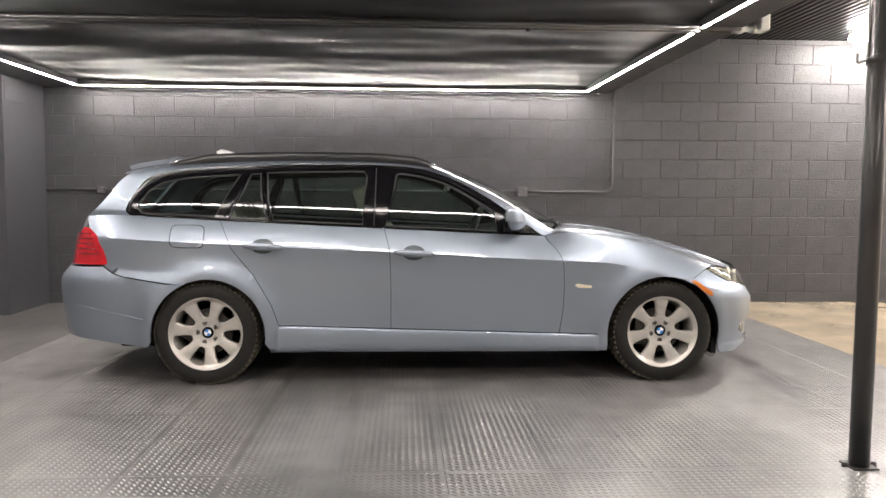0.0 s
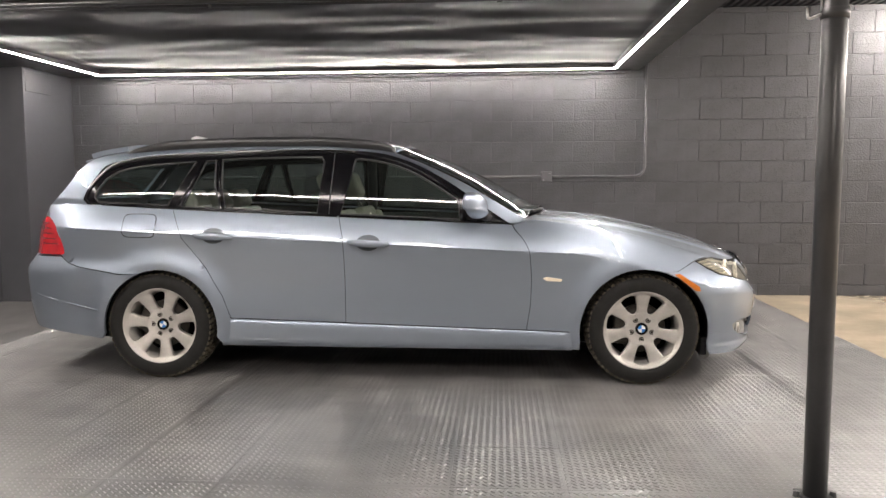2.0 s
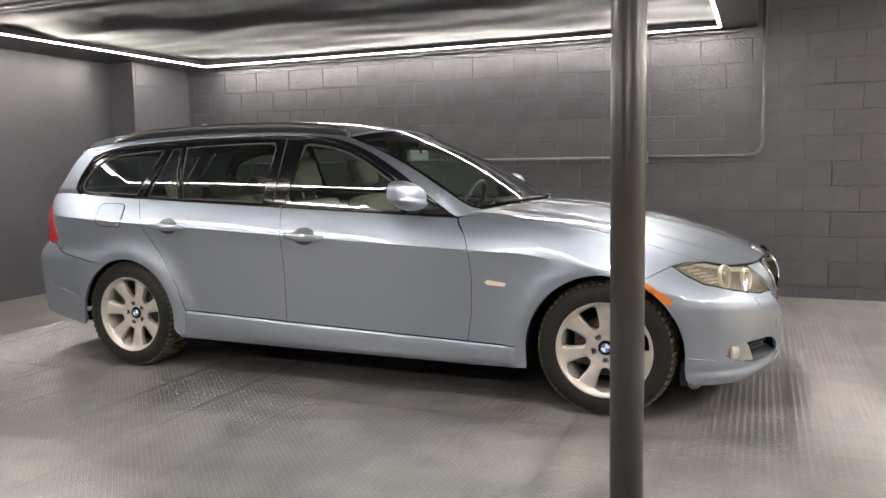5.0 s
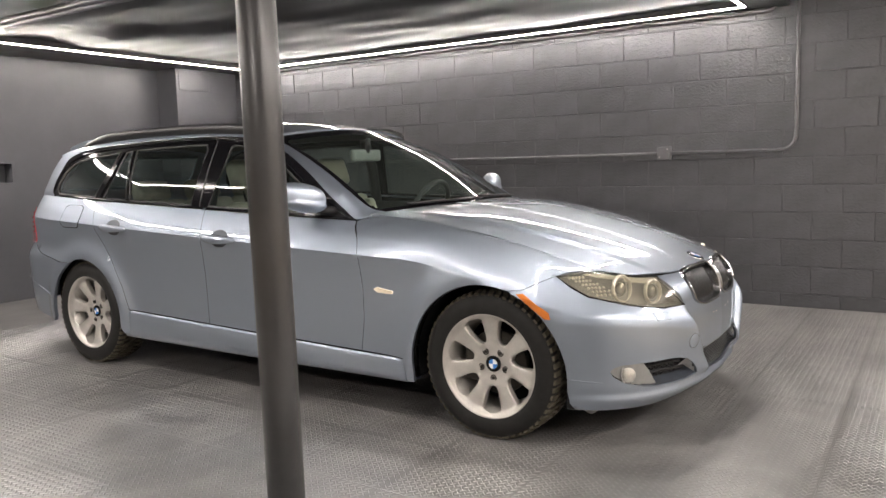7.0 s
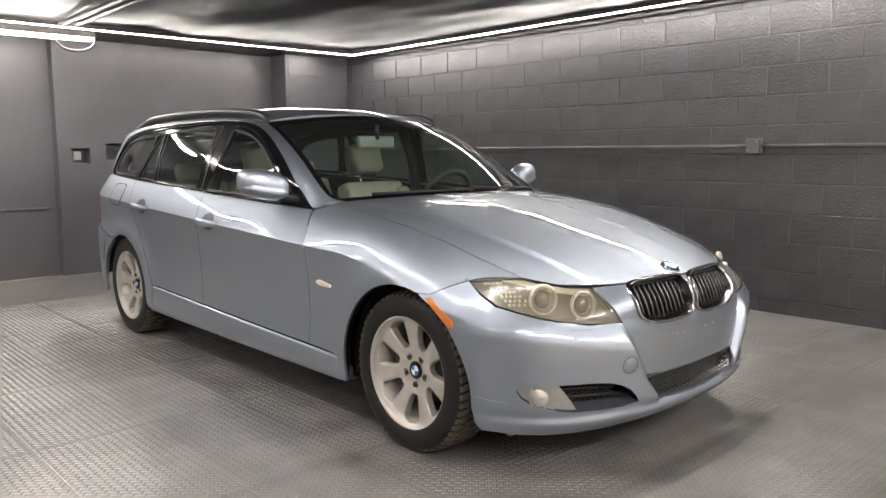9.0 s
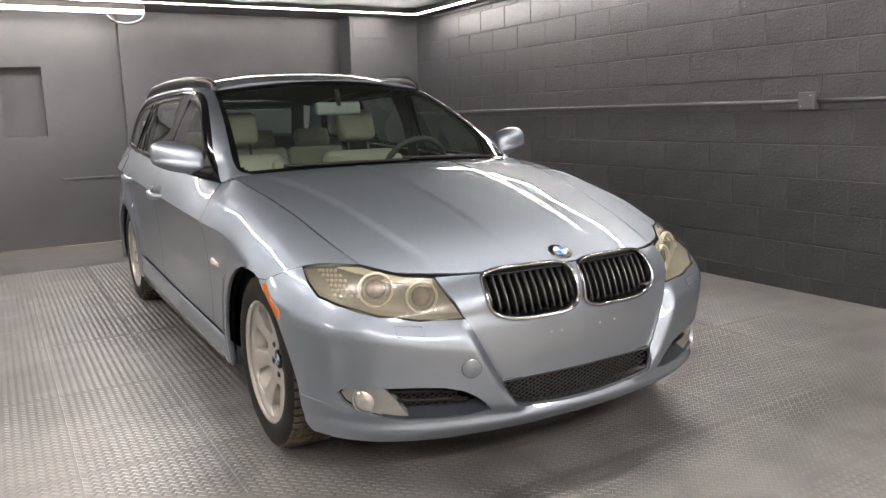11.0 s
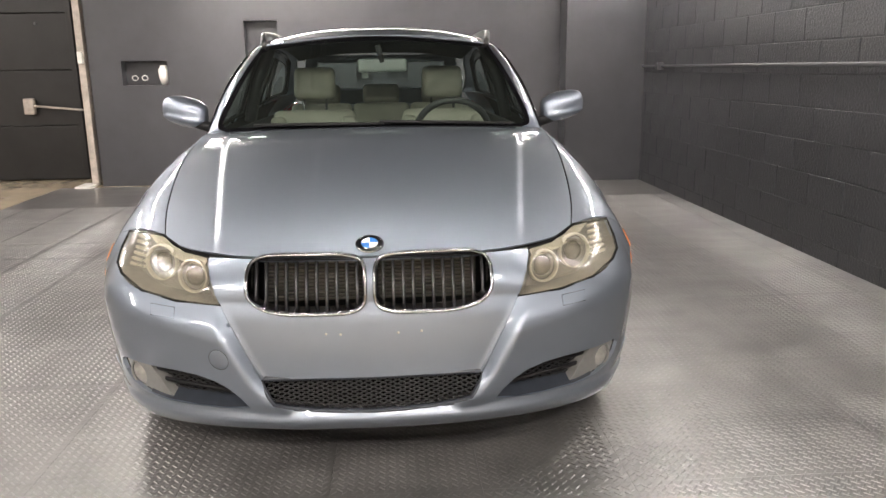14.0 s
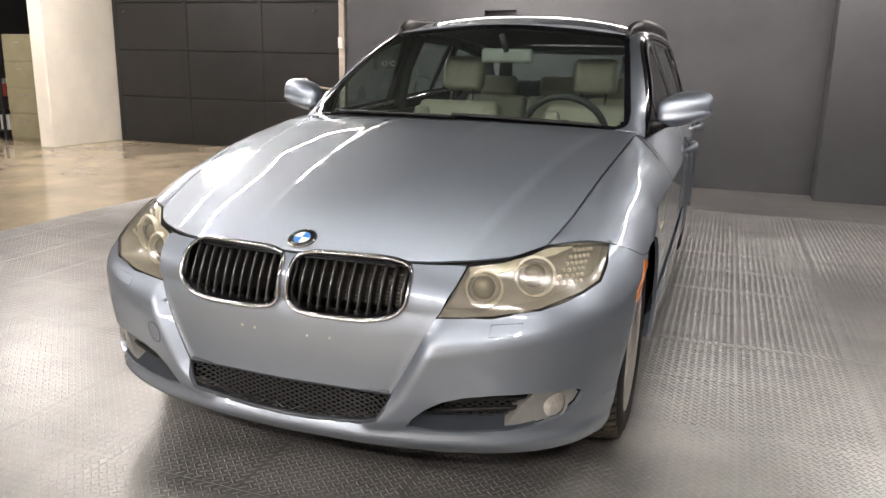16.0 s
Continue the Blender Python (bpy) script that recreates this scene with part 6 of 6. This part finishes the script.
    # thin black ring drawn as the gap's shade round the cover
    bm = bmesh.new()
    tube(bm, [whole_nose(u, v) for u, v in w_loop], 0.0012, 6, closed=True)
    part("cover_gap", bm, M["void"], cover)
cu, cv = yz([(0.425, 0.405)])[0]
c = whole_nose(2 * UM - cu, cv)
n = normal_at(2 * UM - cu, cv)
bm = bmesh.new()
lathe(bm, [(0.0001, 0.0014), (0.0285, 0.0012), (0.0298, 0.0002), (0.0300, -0.01)], 32, "z")
bmesh.ops.transform(bm, matrix=Matrix.Translation(c) @ n.to_track_quat("Z", "Y").to_matrix().to_4x4(), verts=bm.verts)
tow = part("tow_eye_cover", bm, M["paint"], bumper, "round painted cover")
# black ring that paints the shade round the tow-eye cover
bm = bmesh.new()
lathe(bm, [(0.0300, 0.0004), (0.0310, 0.0004), (0.0310, -0.008)], 32, "z")
bmesh.ops.transform(bm, matrix=Matrix.Translation(c) @ n.to_track_quat("Z", "Y").to_matrix().to_4x4(), verts=bm.verts)
part("cover_gap", bm, M["gap_shade"], tow)
for y, z in ((-0.125, 0.470), (-0.085, 0.468), (0.075, 0.468), (0.14, 0.470)):
    u = u_front(y, z)
    p = whole_nose(u if y > 0 else 2 * UM - u, v_at(u, z))
    bm = bmesh.new()
    lathe(bm, [(0.0001, 0.002), (0.0035, 0.001), (0.0045, -0.002)], 10, "x", (p.x, p.y, p.z))
    part("screw_plug", bm, M["alloy"], bumper)

# roundel on the bonnet
bx = 1.995
c = Vector((bx, 0, bonnet_z(bx, 0) + 0.001))
n = Vector((-(bonnet_z(bx + 0.01, 0) - bonnet_z(bx - 0.01, 0)) / 0.02, 0, 1)).normalized()
yv = Vector((0, 1, 0))
wv = n.cross(yv)
mm = Matrix.Translation(c) @ Matrix(((yv.x, wv.x, n.x), (yv.y, wv.y, n.y), (yv.z, wv.z, n.z))).to_4x4()
bm = bmesh.new()
lathe(bm, [(0.041, -0.004), (0.041, 0.003), (0.038, 0.005), (0.0355, 0.004)], 40, "z")
bmesh.ops.transform(bm, matrix=mm, verts=bm.verts)
roundel = part("badge", bm, M["chrome"], car, "round badge with chrome rim")
bm = bmesh.new()
lathe(bm, [(0.0365, 0.0025), (0.030, 0.0045), (0.0001, 0.0055)], 40, "z")
bmesh.ops.transform(bm, matrix=mm, verts=bm.verts)
part("badge_disc", bm, M["black_trim"], roundel)
for q in range(4):
    bm = bmesh.new()
    vs = [bm.verts.new((0, 0, 0.0066))] + [bm.verts.new((0.0235 * math.cos(a), 0.0235 * math.sin(a), 0.0058)) for a in [math.pi / 2 * q + math.pi / 16 * i for i in range(9)]]
    lo_ = [bm.verts.new((v.co.x, v.co.y, 0.003)) for v in vs]
    bm.faces.new(vs)
    for i in range(len(vs)):
        bm.faces.new((vs[i], vs[(i + 1) % len(vs)], lo_[(i + 1) % len(vs)], lo_[i]))
    bmesh.ops.transform(bm, matrix=mm, verts=bm.verts)
    bmesh.ops.recalc_face_normals(bm, faces=bm.faces)
    part("badge_quarter", bm, M["blue"] if q % 2 == 0 else M["white_enamel"], roundel)

# crease at the foot of the bumper's sides
for s in (1, -1):
    bm = bmesh.new()
    us = [u_x(1.742, 0.3) + 0.02 * i for i in range(9)]
    pts = [skin(u, v_at(u, 0.298 - 0.0015 * i)) for i, u in enumerate(us)]
    tube(bm, [(p.x, s * p.y, p.z) for p in pts], lambda q: 0.0028 * (1 - q) + 0.0006, 6)
    part("bumper_crease", bm, M["paint"], bumper)
# amber reflectors and side markers
amb = xz([(1.535, 0.625), (1.565, 0.628), (1.672, 0.560), (1.678, 0.535), (1.655, 0.535)])
pair("side_reflector", body_panel(amb, 0.008, 0.006, 0.003, inset=0), M["amber_lens"], bumper, "amber side reflector")
mk = xz([(0.825, 0.600), (0.845, 0.609), (0.930, 0.596), (0.925, 0.583), (0.845, 0.586)])
pair("side_marker", body_panel(mk, 0.006, 0.006, 0.006, inset=0), M["pale_lens"], None, "pale side marker lamp")
# fuel flap on the right side
ff = xz([(-1.4775 + 0.097 * math.copysign(abs(math.cos(a)) ** 0.36, math.cos(a)), 0.888 - 0.02 * math.cos(a) * 0.2 + 0.065 * math.copysign(abs(math.sin(a)) ** 0.36, math.sin(a))) for a in [2 * math.pi * i / 48 for i in range(48)]])
bm = body_panel(ff, 0.012, 0.006, 0.0026, inset=0)
part("fuel_flap", mirrored(bm), M["paint"], quarters[0])
# black outline added as the shade in the flap's gap
bm2 = bmesh.new()
tube(bm2, [Vector((p.x, -p.y - 0.0005, p.z)) for p in [skin(u, v) for u, v in ff]], 0.0030, 6, closed=True)
part("flap_gap", bm2, M["void"], quarters[0])

# door handles
def handle(x, z, doors):
    for d, s in zip(doors, (-1, 1)):
        v = v_at(x, z)
        p = skin(x, v)
        bm = bmesh.new()
        rows = []
        for i in range(17):
            q = i / 16
            xx = x - 0.118 + 0.236 * q
            pp = skin(xx, v_at(xx, z - 0.011 * (q - 0.5)))
            prof_ = math.sin(math.pi * q) ** 0.42 if 0 < q < 1 else 0.0
            hh, oo = 0.005 + 0.0170 * prof_, 0.006 + 0.044 * math.sin(math.pi * q) ** 0.6 if 0 < q < 1 else 0.004
            ring = []
            for k in range(10):
                a = 2 * math.pi * k / 10
                ring.append(bm.verts.new((xx, s * (pp.y + oo - 0.010 + 0.012 * math.cos(a)), z - 0.011 * (q - 0.5) * 2 * 0.5 + hh * math.sin(a))))
            rows.append(ring)
        for a, b in zip(rows, rows[1:]):
            for k in range(10):
                f = bm.faces.new((a[k], a[(k + 1) % 10], b[(k + 1) % 10], b[k]))
                f.smooth = True
        bm.faces.new(rows[0])
        bm.faces.new(rows[-1])
        bmesh.ops.recalc_face_normals(bm, faces=bm.faces)
        part("door_handle", bm, M["paint"], d)
        # flat dark oval on the door stands for the bowl's shade
        loop = [(x + 0.068 * math.cos(a), z + 0.044 * math.sin(a)) for a in [2 * math.pi * i / 24 for i in range(24)]]
        cb = body_panel(xz(loop), 0.008, 0.0, 0.0015, inset=0)
        if s < 0:
            c2 = mirrored(cb)
            cb.free()
            cb = c2
        part("handle_recess", cb, M["handle_recess"], d)


handle(-1.035, 0.832, doors_r)
handle(-0.148, 0.795, doors_f)

# mirrors
def mirror_cap(s):
    bm = bmesh.new()
    n, k = 32, 32
    rows = []
    for i in range(n + 1):
        a = math.pi * i / n
        row = []
        for j in range(k):
            b = 2 * math.pi * j / k
            r = math.sin(a) ** 0.50
            cx, cy, cz = math.copysign(abs(math.cos(b)) ** 0.85, math.cos(b)) * r, math.cos(a), math.copysign(abs(math.sin(b)) ** 0.85, math.sin(b)) * r
            x = 0.425 + (0.088 if cx > 0 else 0.025) * cx + (0.012 if cz < -0.35 else 0.0)
            y = 0.888 + 0.106 * cy
            z = 0.998 + (0.080 * (0.94 + 0.06 * cy) if cz > 0 else 0.070 * (0.92 - 0.16 * cy)) * cz + 0.013 * cy
            row.append(bm.verts.new((x - 0.025 * cy, s * y, z)))
        rows.append(row)
    for a, b in zip(rows, rows[1:]):
        for j in range(k):
            try:
                f = bm.faces.new((a[j], a[(j + 1) % k], b[(j + 1) % k], b[j]))
                f.smooth = True
            except ValueError:
                pass
    fix(bm)
    mir = part("door_mirror", bm, M["paint"], car, "silver blue door mirror")
    g = bmesh.new()
    lathe(g, [(0.0001, 0), (1, 0)], 32, "x")
    bmesh.ops.scale(g, vec=(1, 0.080, 0.054), verts=g.verts)
    bmesh.ops.translate(g, vec=(0.3975, s * 0.888, 0.997), verts=g.verts)
    part("mirror_glass", g, M["chrome"], mir)
    f = bmesh.new()
    tube(f, [(0.52, s * 0.745, 0.930), (0.50, s * 0.79, 0.938), (0.475, s * 0.85, 0.952)], lambda q: 0.026 - 0.008 * q, 12)
    part("mirror_foot", f, M["black_plastic"], mir)


for s in (-1, 1):
    mirror_cap(s)
tri = patch([(0.60, belt_z(0.60) + 0.008), (0.41, 1.005), (0.40, sill_z(0.40))], lambda x, z: side_glass(x, z) + Vector((0, 0.006, 0)), 0.012)
pair("mirror_triangle", finish(tri, lambda c: Vector((0, 1, 0)), 0.006), M["black_plastic"])

# wipers
for y0, y1, b0 in ((-0.52, 0.04, 0.0), (0.02, 0.60, 0.0)):
    wp = part("wiper", bmesh.new(), M["black_plastic"], car, "black wiper at rest")
    bm = bmesh.new()
    pts = []
    for i in range(13):
        q = i / 12
        y = y0 + (y1 - y0) * q
        b = y / 0.718
        pts.append(screen(0.008 + 0.018 * (1 - q), b) + Vector((0.012, 0, 0.008)))
    tube(bm, pts, lambda q: 0.008 - 0.004 * q, 8)
    bm.to_mesh(wp.data)
    bm.free()
    bm = bmesh.new()
    tube(bm, [p + Vector((-0.012, 0, 0.003)) for p in pts[1:]], 0.004, 6)
    part("blade", bm, M["rubber"], wp)

# ---- cabin ----
def cushion(bm, x0, x1, y0, y1, z0, z1, bevel=0.04, m=None):
    tmp = bmesh.new()
    bmesh.ops.create_cube(tmp, size=1)
    bmesh.ops.scale(tmp, vec=(x1 - x0, y1 - y0, z1 - z0), verts=tmp.verts)
    bmesh.ops.bevel(tmp, geom=list(tmp.edges), offset=bevel, segments=4, affect="EDGES", profile=0.6)
    bmesh.ops.translate(tmp, vec=((x0 + x1) / 2, (y0 + y1) / 2, (z0 + z1) / 2), verts=tmp.verts)
    if m is not None:
        bmesh.ops.transform(tmp, matrix=m, verts=tmp.verts)
    for f in tmp.faces:
        f.smooth = True
    join(bm, tmp)
    return bm


def seat(y, x):
    st = part("front_seat", cushion(bmesh.new(), x - 0.05, x + 0.46, y - 0.24, y + 0.24, 0.42, 0.56), M["leather"], car, "beige leather front seat")
    lean = pose(x - 0.02, 0, 0.48, 0, -20, 0)
    part("seat_back", cushion(bmesh.new(), -0.07, 0.06, y - 0.235, y + 0.235, 0.0, 0.50, 0.05, lean), M["leather"], st)
    for sg in (-1, 1):
        part("side_bolster", cushion(bmesh.new(), 0.0, 0.10, y + sg * 0.20 - 0.045, y + sg * 0.20 + 0.045, 0.05, 0.45, 0.04, lean), M["leather"], st)
    part("headrest", cushion(bmesh.new(), -0.05, 0.055, y - 0.118, y + 0.118, 0.57, 0.755, 0.045, lean), M["leather"], st)
    for sg in (-1, 1):
        bm = bmesh.new()
        tube(bm, [lean @ Vector((0.0, y + sg * 0.065, 0.48)), lean @ Vector((0.0, y + sg * 0.065, 0.60))], 0.007, 8)
        part("headrest_post", bm, M["chrome"], st)


seat(-0.37, -0.22)
seat(0.37, -0.22)
bench = part("rear_bench", cushion(bmesh.new(), -1.10, -0.62, -0.62, 0.62, 0.42, 0.56, 0.05), M["leather"], car, "beige leather rear bench")
lean = pose(-1.08, 0, 0.50, 0, -24, 0)
for y0, y1 in ((-0.61, -0.20), (-0.19, 0.19), (0.20, 0.61)):
    part("bench_back", cushion(bmesh.new(), -0.07, 0.06, y0, y1, 0.0, 0.49, 0.045, lean), M["leather"], bench)
    ym = (y0 + y1) / 2
    part("bench_headrest", cushion(bmesh.new(), -0.045, 0.045, ym - 0.125, ym + 0.125, 0.50, 0.63, 0.04, lean), M["leather"], bench)
# dashboard and wheel
bm = bmesh.new()
rows = []
for i in range(25):
    b = -1 + i / 12
    xr = 0.76 - 0.15 * b * b
    hump = 0.030 * math.exp(-((b - 0.52) / 0.22) ** 2)
    rows.append([bm.verts.new((xr + dx, b * 0.70, z + (hump if k in (2, 3) else 0))) for k, (dx, z) in enumerate(((0.05, 0.70), (0.05, 0.900), (-0.14, 0.915), (-0.24, 0.905), (-0.30, 0.86), (-0.32, 0.62)))])
for a, b in zip(rows, rows[1:]):
    for k in range(5):
        f = bm.faces.new((a[k], a[k + 1], b[k + 1], b[k]))
        f.smooth = True
bmesh.ops.recalc_face_normals(bm, faces=bm.faces)
part("dashboard", bm, M["dash"], car, "black dashboard")
sw = bmesh.new()
tube(sw, [(0.185 * math.cos(a), 0.185 * math.sin(a), 0) for a in [2 * math.pi * i / 40 for i in range(40)]], 0.016, 10, closed=True)
lathe(sw, [(0.0001, 0.02), (0.05, 0.018), (0.07, 0.0), (0.07, -0.02)], 24, "z")
for a in (0, math.pi, -math.pi / 2):
    tube(sw, [(0.05 * math.cos(a), 0.05 * math.sin(a), 0), (0.18 * math.cos(a), 0.18 * math.sin(a), 0)], 0.014, 8)
bmesh.ops.transform(sw, matrix=look((0.30, 0.37, 0.865), (-0.60, 0.37, 1.28)) @ Matrix.Scale(-1, 4, (0, 0, 1)), verts=sw.verts)
bmesh.ops.recalc_face_normals(sw, faces=sw.faces)
part("steering_wheel", sw, M["dash"], car, "black steering wheel")
# inner mirror
im = part("inner_mirror", cushion(bmesh.new(), 0.075, 0.115, -0.095, 0.155, 1.168, 1.236, 0.018), M["grey_plastic"], car, "black inner mirror")
part("inner_mirror_glass", boxed(0.070, 0.076, -0.085, 0.145, 1.174, 1.230, 0.004), M["chrome"], im)
bm = bmesh.new()
tube(bm, [(0.11, 0.03, 1.22), (0.135, 0.01, 1.30)], 0.014, 8)
part("mirror_stalk", bm, M["dash"], im)
# headliner, cabin floor and door linings
part("headliner", sheet(lambda a, b: roof(0.03 + 0.95 * a, b * 0.97) - Vector((0, 0, 0.03)), 0, 1, 24, -1, 1, 16, lambda c: Vector((0, 0, -1)), 0.0), M["headliner"], car, "dark headliner")
part("cabin_floor", boxed(-1.2, 0.8, -0.70, 0.70, 0.26, 0.32), M["dash"], car)
part("cargo_cover", boxed(-2.05, -1.28, -0.60, 0.60, 0.90, 0.915, 0.006), M["dash"], car, "black cargo cover")
bm = bmesh.new()
box(bm, -1.25, 0.62, 0.70, 0.725, 0.32, 0.90, 0.01)
pair("door_lining", bm, M["dash"])
for x in (-0.385,):
    for s in (1, -1):
        bm = bmesh.new()
        tube(bm, [(x, s * 0.74, 0.90), (x + 0.01, s * 0.69, 1.12), (x + 0.02, s * 0.60, 1.31)], 0.035, 8)
        part("inner_pillar", bm, M["dash"], car)

# ---- block wall, piece by piece ----
structure(mesh_object("wall_north", boxed(PIER_X - 0.1, EAST, WALL_Y + 0.0045, WALL_Y + 0.2, -0.008, CEIL), M["mortar"]), "dark grey painted concrete block wall", "wall")
wall_north = bpy.data.objects["wall_north"]
BW, BH, J = 0.4064, 0.2032, 0.0055

def block_bmesh(w, h, d=0.03, c=0.003):
    """A block's face with softened edges, standing in the wall."""
    bm = bmesh.new()
    a = [bm.verts.new((x, 0, z)) for x, z in ((c, c), (w - c, c), (w - c, h - c), (c, h - c))]
    b = [bm.verts.new((x, c, z)) for x, z in ((0, 0), (w, 0), (w, h), (0, h))]
    e = [bm.verts.new((x, d, z)) for x, z in ((0, 0), (w, 0), (w, h), (0, h))]
    bm.faces.new(a)
    for p, q in ((a, b), (b, e)):
        for i in range(4):
            bm.faces.new((p[i], q[i], q[(i + 1) % 4], p[(i + 1) % 4]))
    bmesh.ops.recalc_face_normals(bm, faces=bm.faces)
    return bm

shared = {}
rest_v, rest_f = [], []
rng = random.Random(4)
Z0 = 2.543 - 13 * BH
row = 0
z = Z0
while z < CEIL:
    hz = min(BH - J, CEIL - z - 0.002)
    zz = max(z, -0.006)
    hz = hz - (zz - z)
    x = 4.163 - 22 * BW + (0 if row % 2 else BW / 2)
    while x < EAST:
        xa, xb = max(x, PIER_X + 0.002), min(x + BW - J, EAST)
        if xb - xa > 0.03 and hz > 0.02:
            y = WALL_Y + rng.uniform(-0.0015, 0.0015)
            key = (round(xb - xa, 3), round(hz, 3))
            if xa < 4.3:
                if key not in shared:
                    b_ = block_bmesh(xb - xa, hz)
                    me = bpy.data.meshes.new("block")
                    b_.to_mesh(me)
                    b_.free()
                    me.materials.append(M["block"])
                    shared[key] = me
                ob = new("block", shared[key])
                ob.parent = wall_north
                ob.location = (xa, y, zz)
            else:
                b_ = block_bmesh(xb - xa, hz)
                n0 = len(rest_v)
                rest_v += [(v.co.x + xa, v.co.y + y, v.co.z + zz) for v in b_.verts]
                b_.verts.index_update()
                rest_f += [tuple(n0 + v.index for v in f.verts) for f in b_.faces]
                b_.free()
        x += BW
    z += BH
    row += 1
me = bpy.data.meshes.new("far_blocks")
me.from_pydata(rest_v, [], rest_f)
me.materials.append(M["block"])
ob = new("far_blocks", me)
ob.parent = wall_north
tagged(ob, "further painted blocks of the wall", "", kind="stuff")

# ---- floor tiles, piece by piece: all lie a little unevenly ----
def tile_mesh(w, d):
    me = bpy.data.meshes.new("tile")
    c, g = 0.0007, 0.00015
    low_, top_ = [(g, g), (w - g, g), (w - g, d - g), (g, d - g)], [(g + c, g + c), (w - g - c, g + c), (w - g - c, d - g - c), (g + c, d - g - c)]
    v = [(x - w / 2, y - d / 2, -0.004) for x, y in low_] + [(x - w / 2, y - d / 2, -0.0005) for x, y in low_] + [(x - w / 2, y - d / 2, 0.0) for x, y in top_]
    f = [(0, 1, 5, 4), (1, 2, 6, 5), (2, 3, 7, 6), (3, 0, 4, 7), (4, 5, 9, 8), (5, 6, 10, 9), (6, 7, 11, 10), (7, 4, 8, 11), (8, 9, 10, 11)]
    me.from_pydata(v, [], f)
    me.materials.append(M["tile"])
    return me


tiles, rng = {}, random.Random(9)
for xb, xa in zip(seams_x, seams_x[1:]):
    for ya, yb in zip(seams_y, seams_y[1:]):
        key = (round(xb - xa, 3), round(yb - ya, 3))
        if key not in tiles:
            tiles[key] = tile_mesh(*key)
        ob = new("tile", tiles[key])
        ob.parent = mat_floor
        ob.matrix_basis = pose((xa + xb) / 2, (ya + yb) / 2, rng.uniform(-0.0003, 0.0), rng.uniform(-0.045, 0.045), rng.uniform(-0.045, 0.045), 0)

# ---- raised bars of the diamond-plate floor covering ----
P, TURN_F = 0.0215, radians(45)
ca, sa = math.cos(TURN_F), math.sin(TURN_F)
nn = 400
ii, jj = np.meshgrid(np.arange(-nn, nn), np.arange(-nn, nn), indexing="ij")
cx, cy = (ii + 0.5) * P, (jj + 0.5) * P
wx, wy = cx * ca - cy * sa, cx * sa + cy * ca
odd = ((ii + jj) % 2).ravel()
wx, wy = wx.ravel(), wy.ravel()
gapx = np.min(np.abs(wx[:, None] - np.array(seams_x)[None]), axis=1)
gapy = np.min(np.abs(wy[:, None] - np.array(seams_y)[None]), axis=1)
keep = (wx > -2.9) & (wx < TILE_X - 0.01) & (wy > TILE_Y + 0.01) & (wy < WALL_Y - 0.01) & (np.minimum(gapx, gapy) > 0.009)
wx, wy, odd = wx[keep], wy[keep], odd[keep]
ang = TURN_F + np.where(odd == 1, math.pi / 2, 0.0)
hl, hw = 0.0146, 0.0031
base = np.array([(-hl, 0, 0), (-hl * 0.55, -hw, 0), (hl * 0.55, -hw, 0), (hl, 0, 0), (hl * 0.55, hw, 0), (-hl * 0.55, hw, 0),
                 (-hl * 0.7, 0, 0.0016), (hl * 0.7, 0, 0.0016)])
co, si = np.cos(ang)[:, None], np.sin(ang)[:, None]
vx = wx[:, None] + base[None, :, 0] * co - base[None, :, 1] * si
vy = wy[:, None] + base[None, :, 0] * si + base[None, :, 1] * co
vz = np.broadcast_to(base[None, :, 2], vx.shape)
verts_ = np.stack([vx, vy, vz], axis=2).reshape(-1, 3)
tri_ = np.array([(0, 1, 6), (0, 6, 5), (3, 7, 2), (3, 4, 7)])
quad_ = np.array([(1, 2, 7, 6), (5, 6, 7, 4)])
off = (np.arange(len(wx)) * 8)[:, None, None]
faces_ = (tri_[None] + off).reshape(-1, 3).tolist() + (quad_[None] + off).reshape(-1, 4).tolist()
me = bpy.data.meshes.new("tread_bars")
me.from_pydata(verts_.tolist(), [], faces_)
me.materials.append(M["tile_bar"])
ob = new("tread_bars", me)
ob.parent = mat_floor
tagged(ob, "small raised bars of the floor covering", "", kind="stuff")
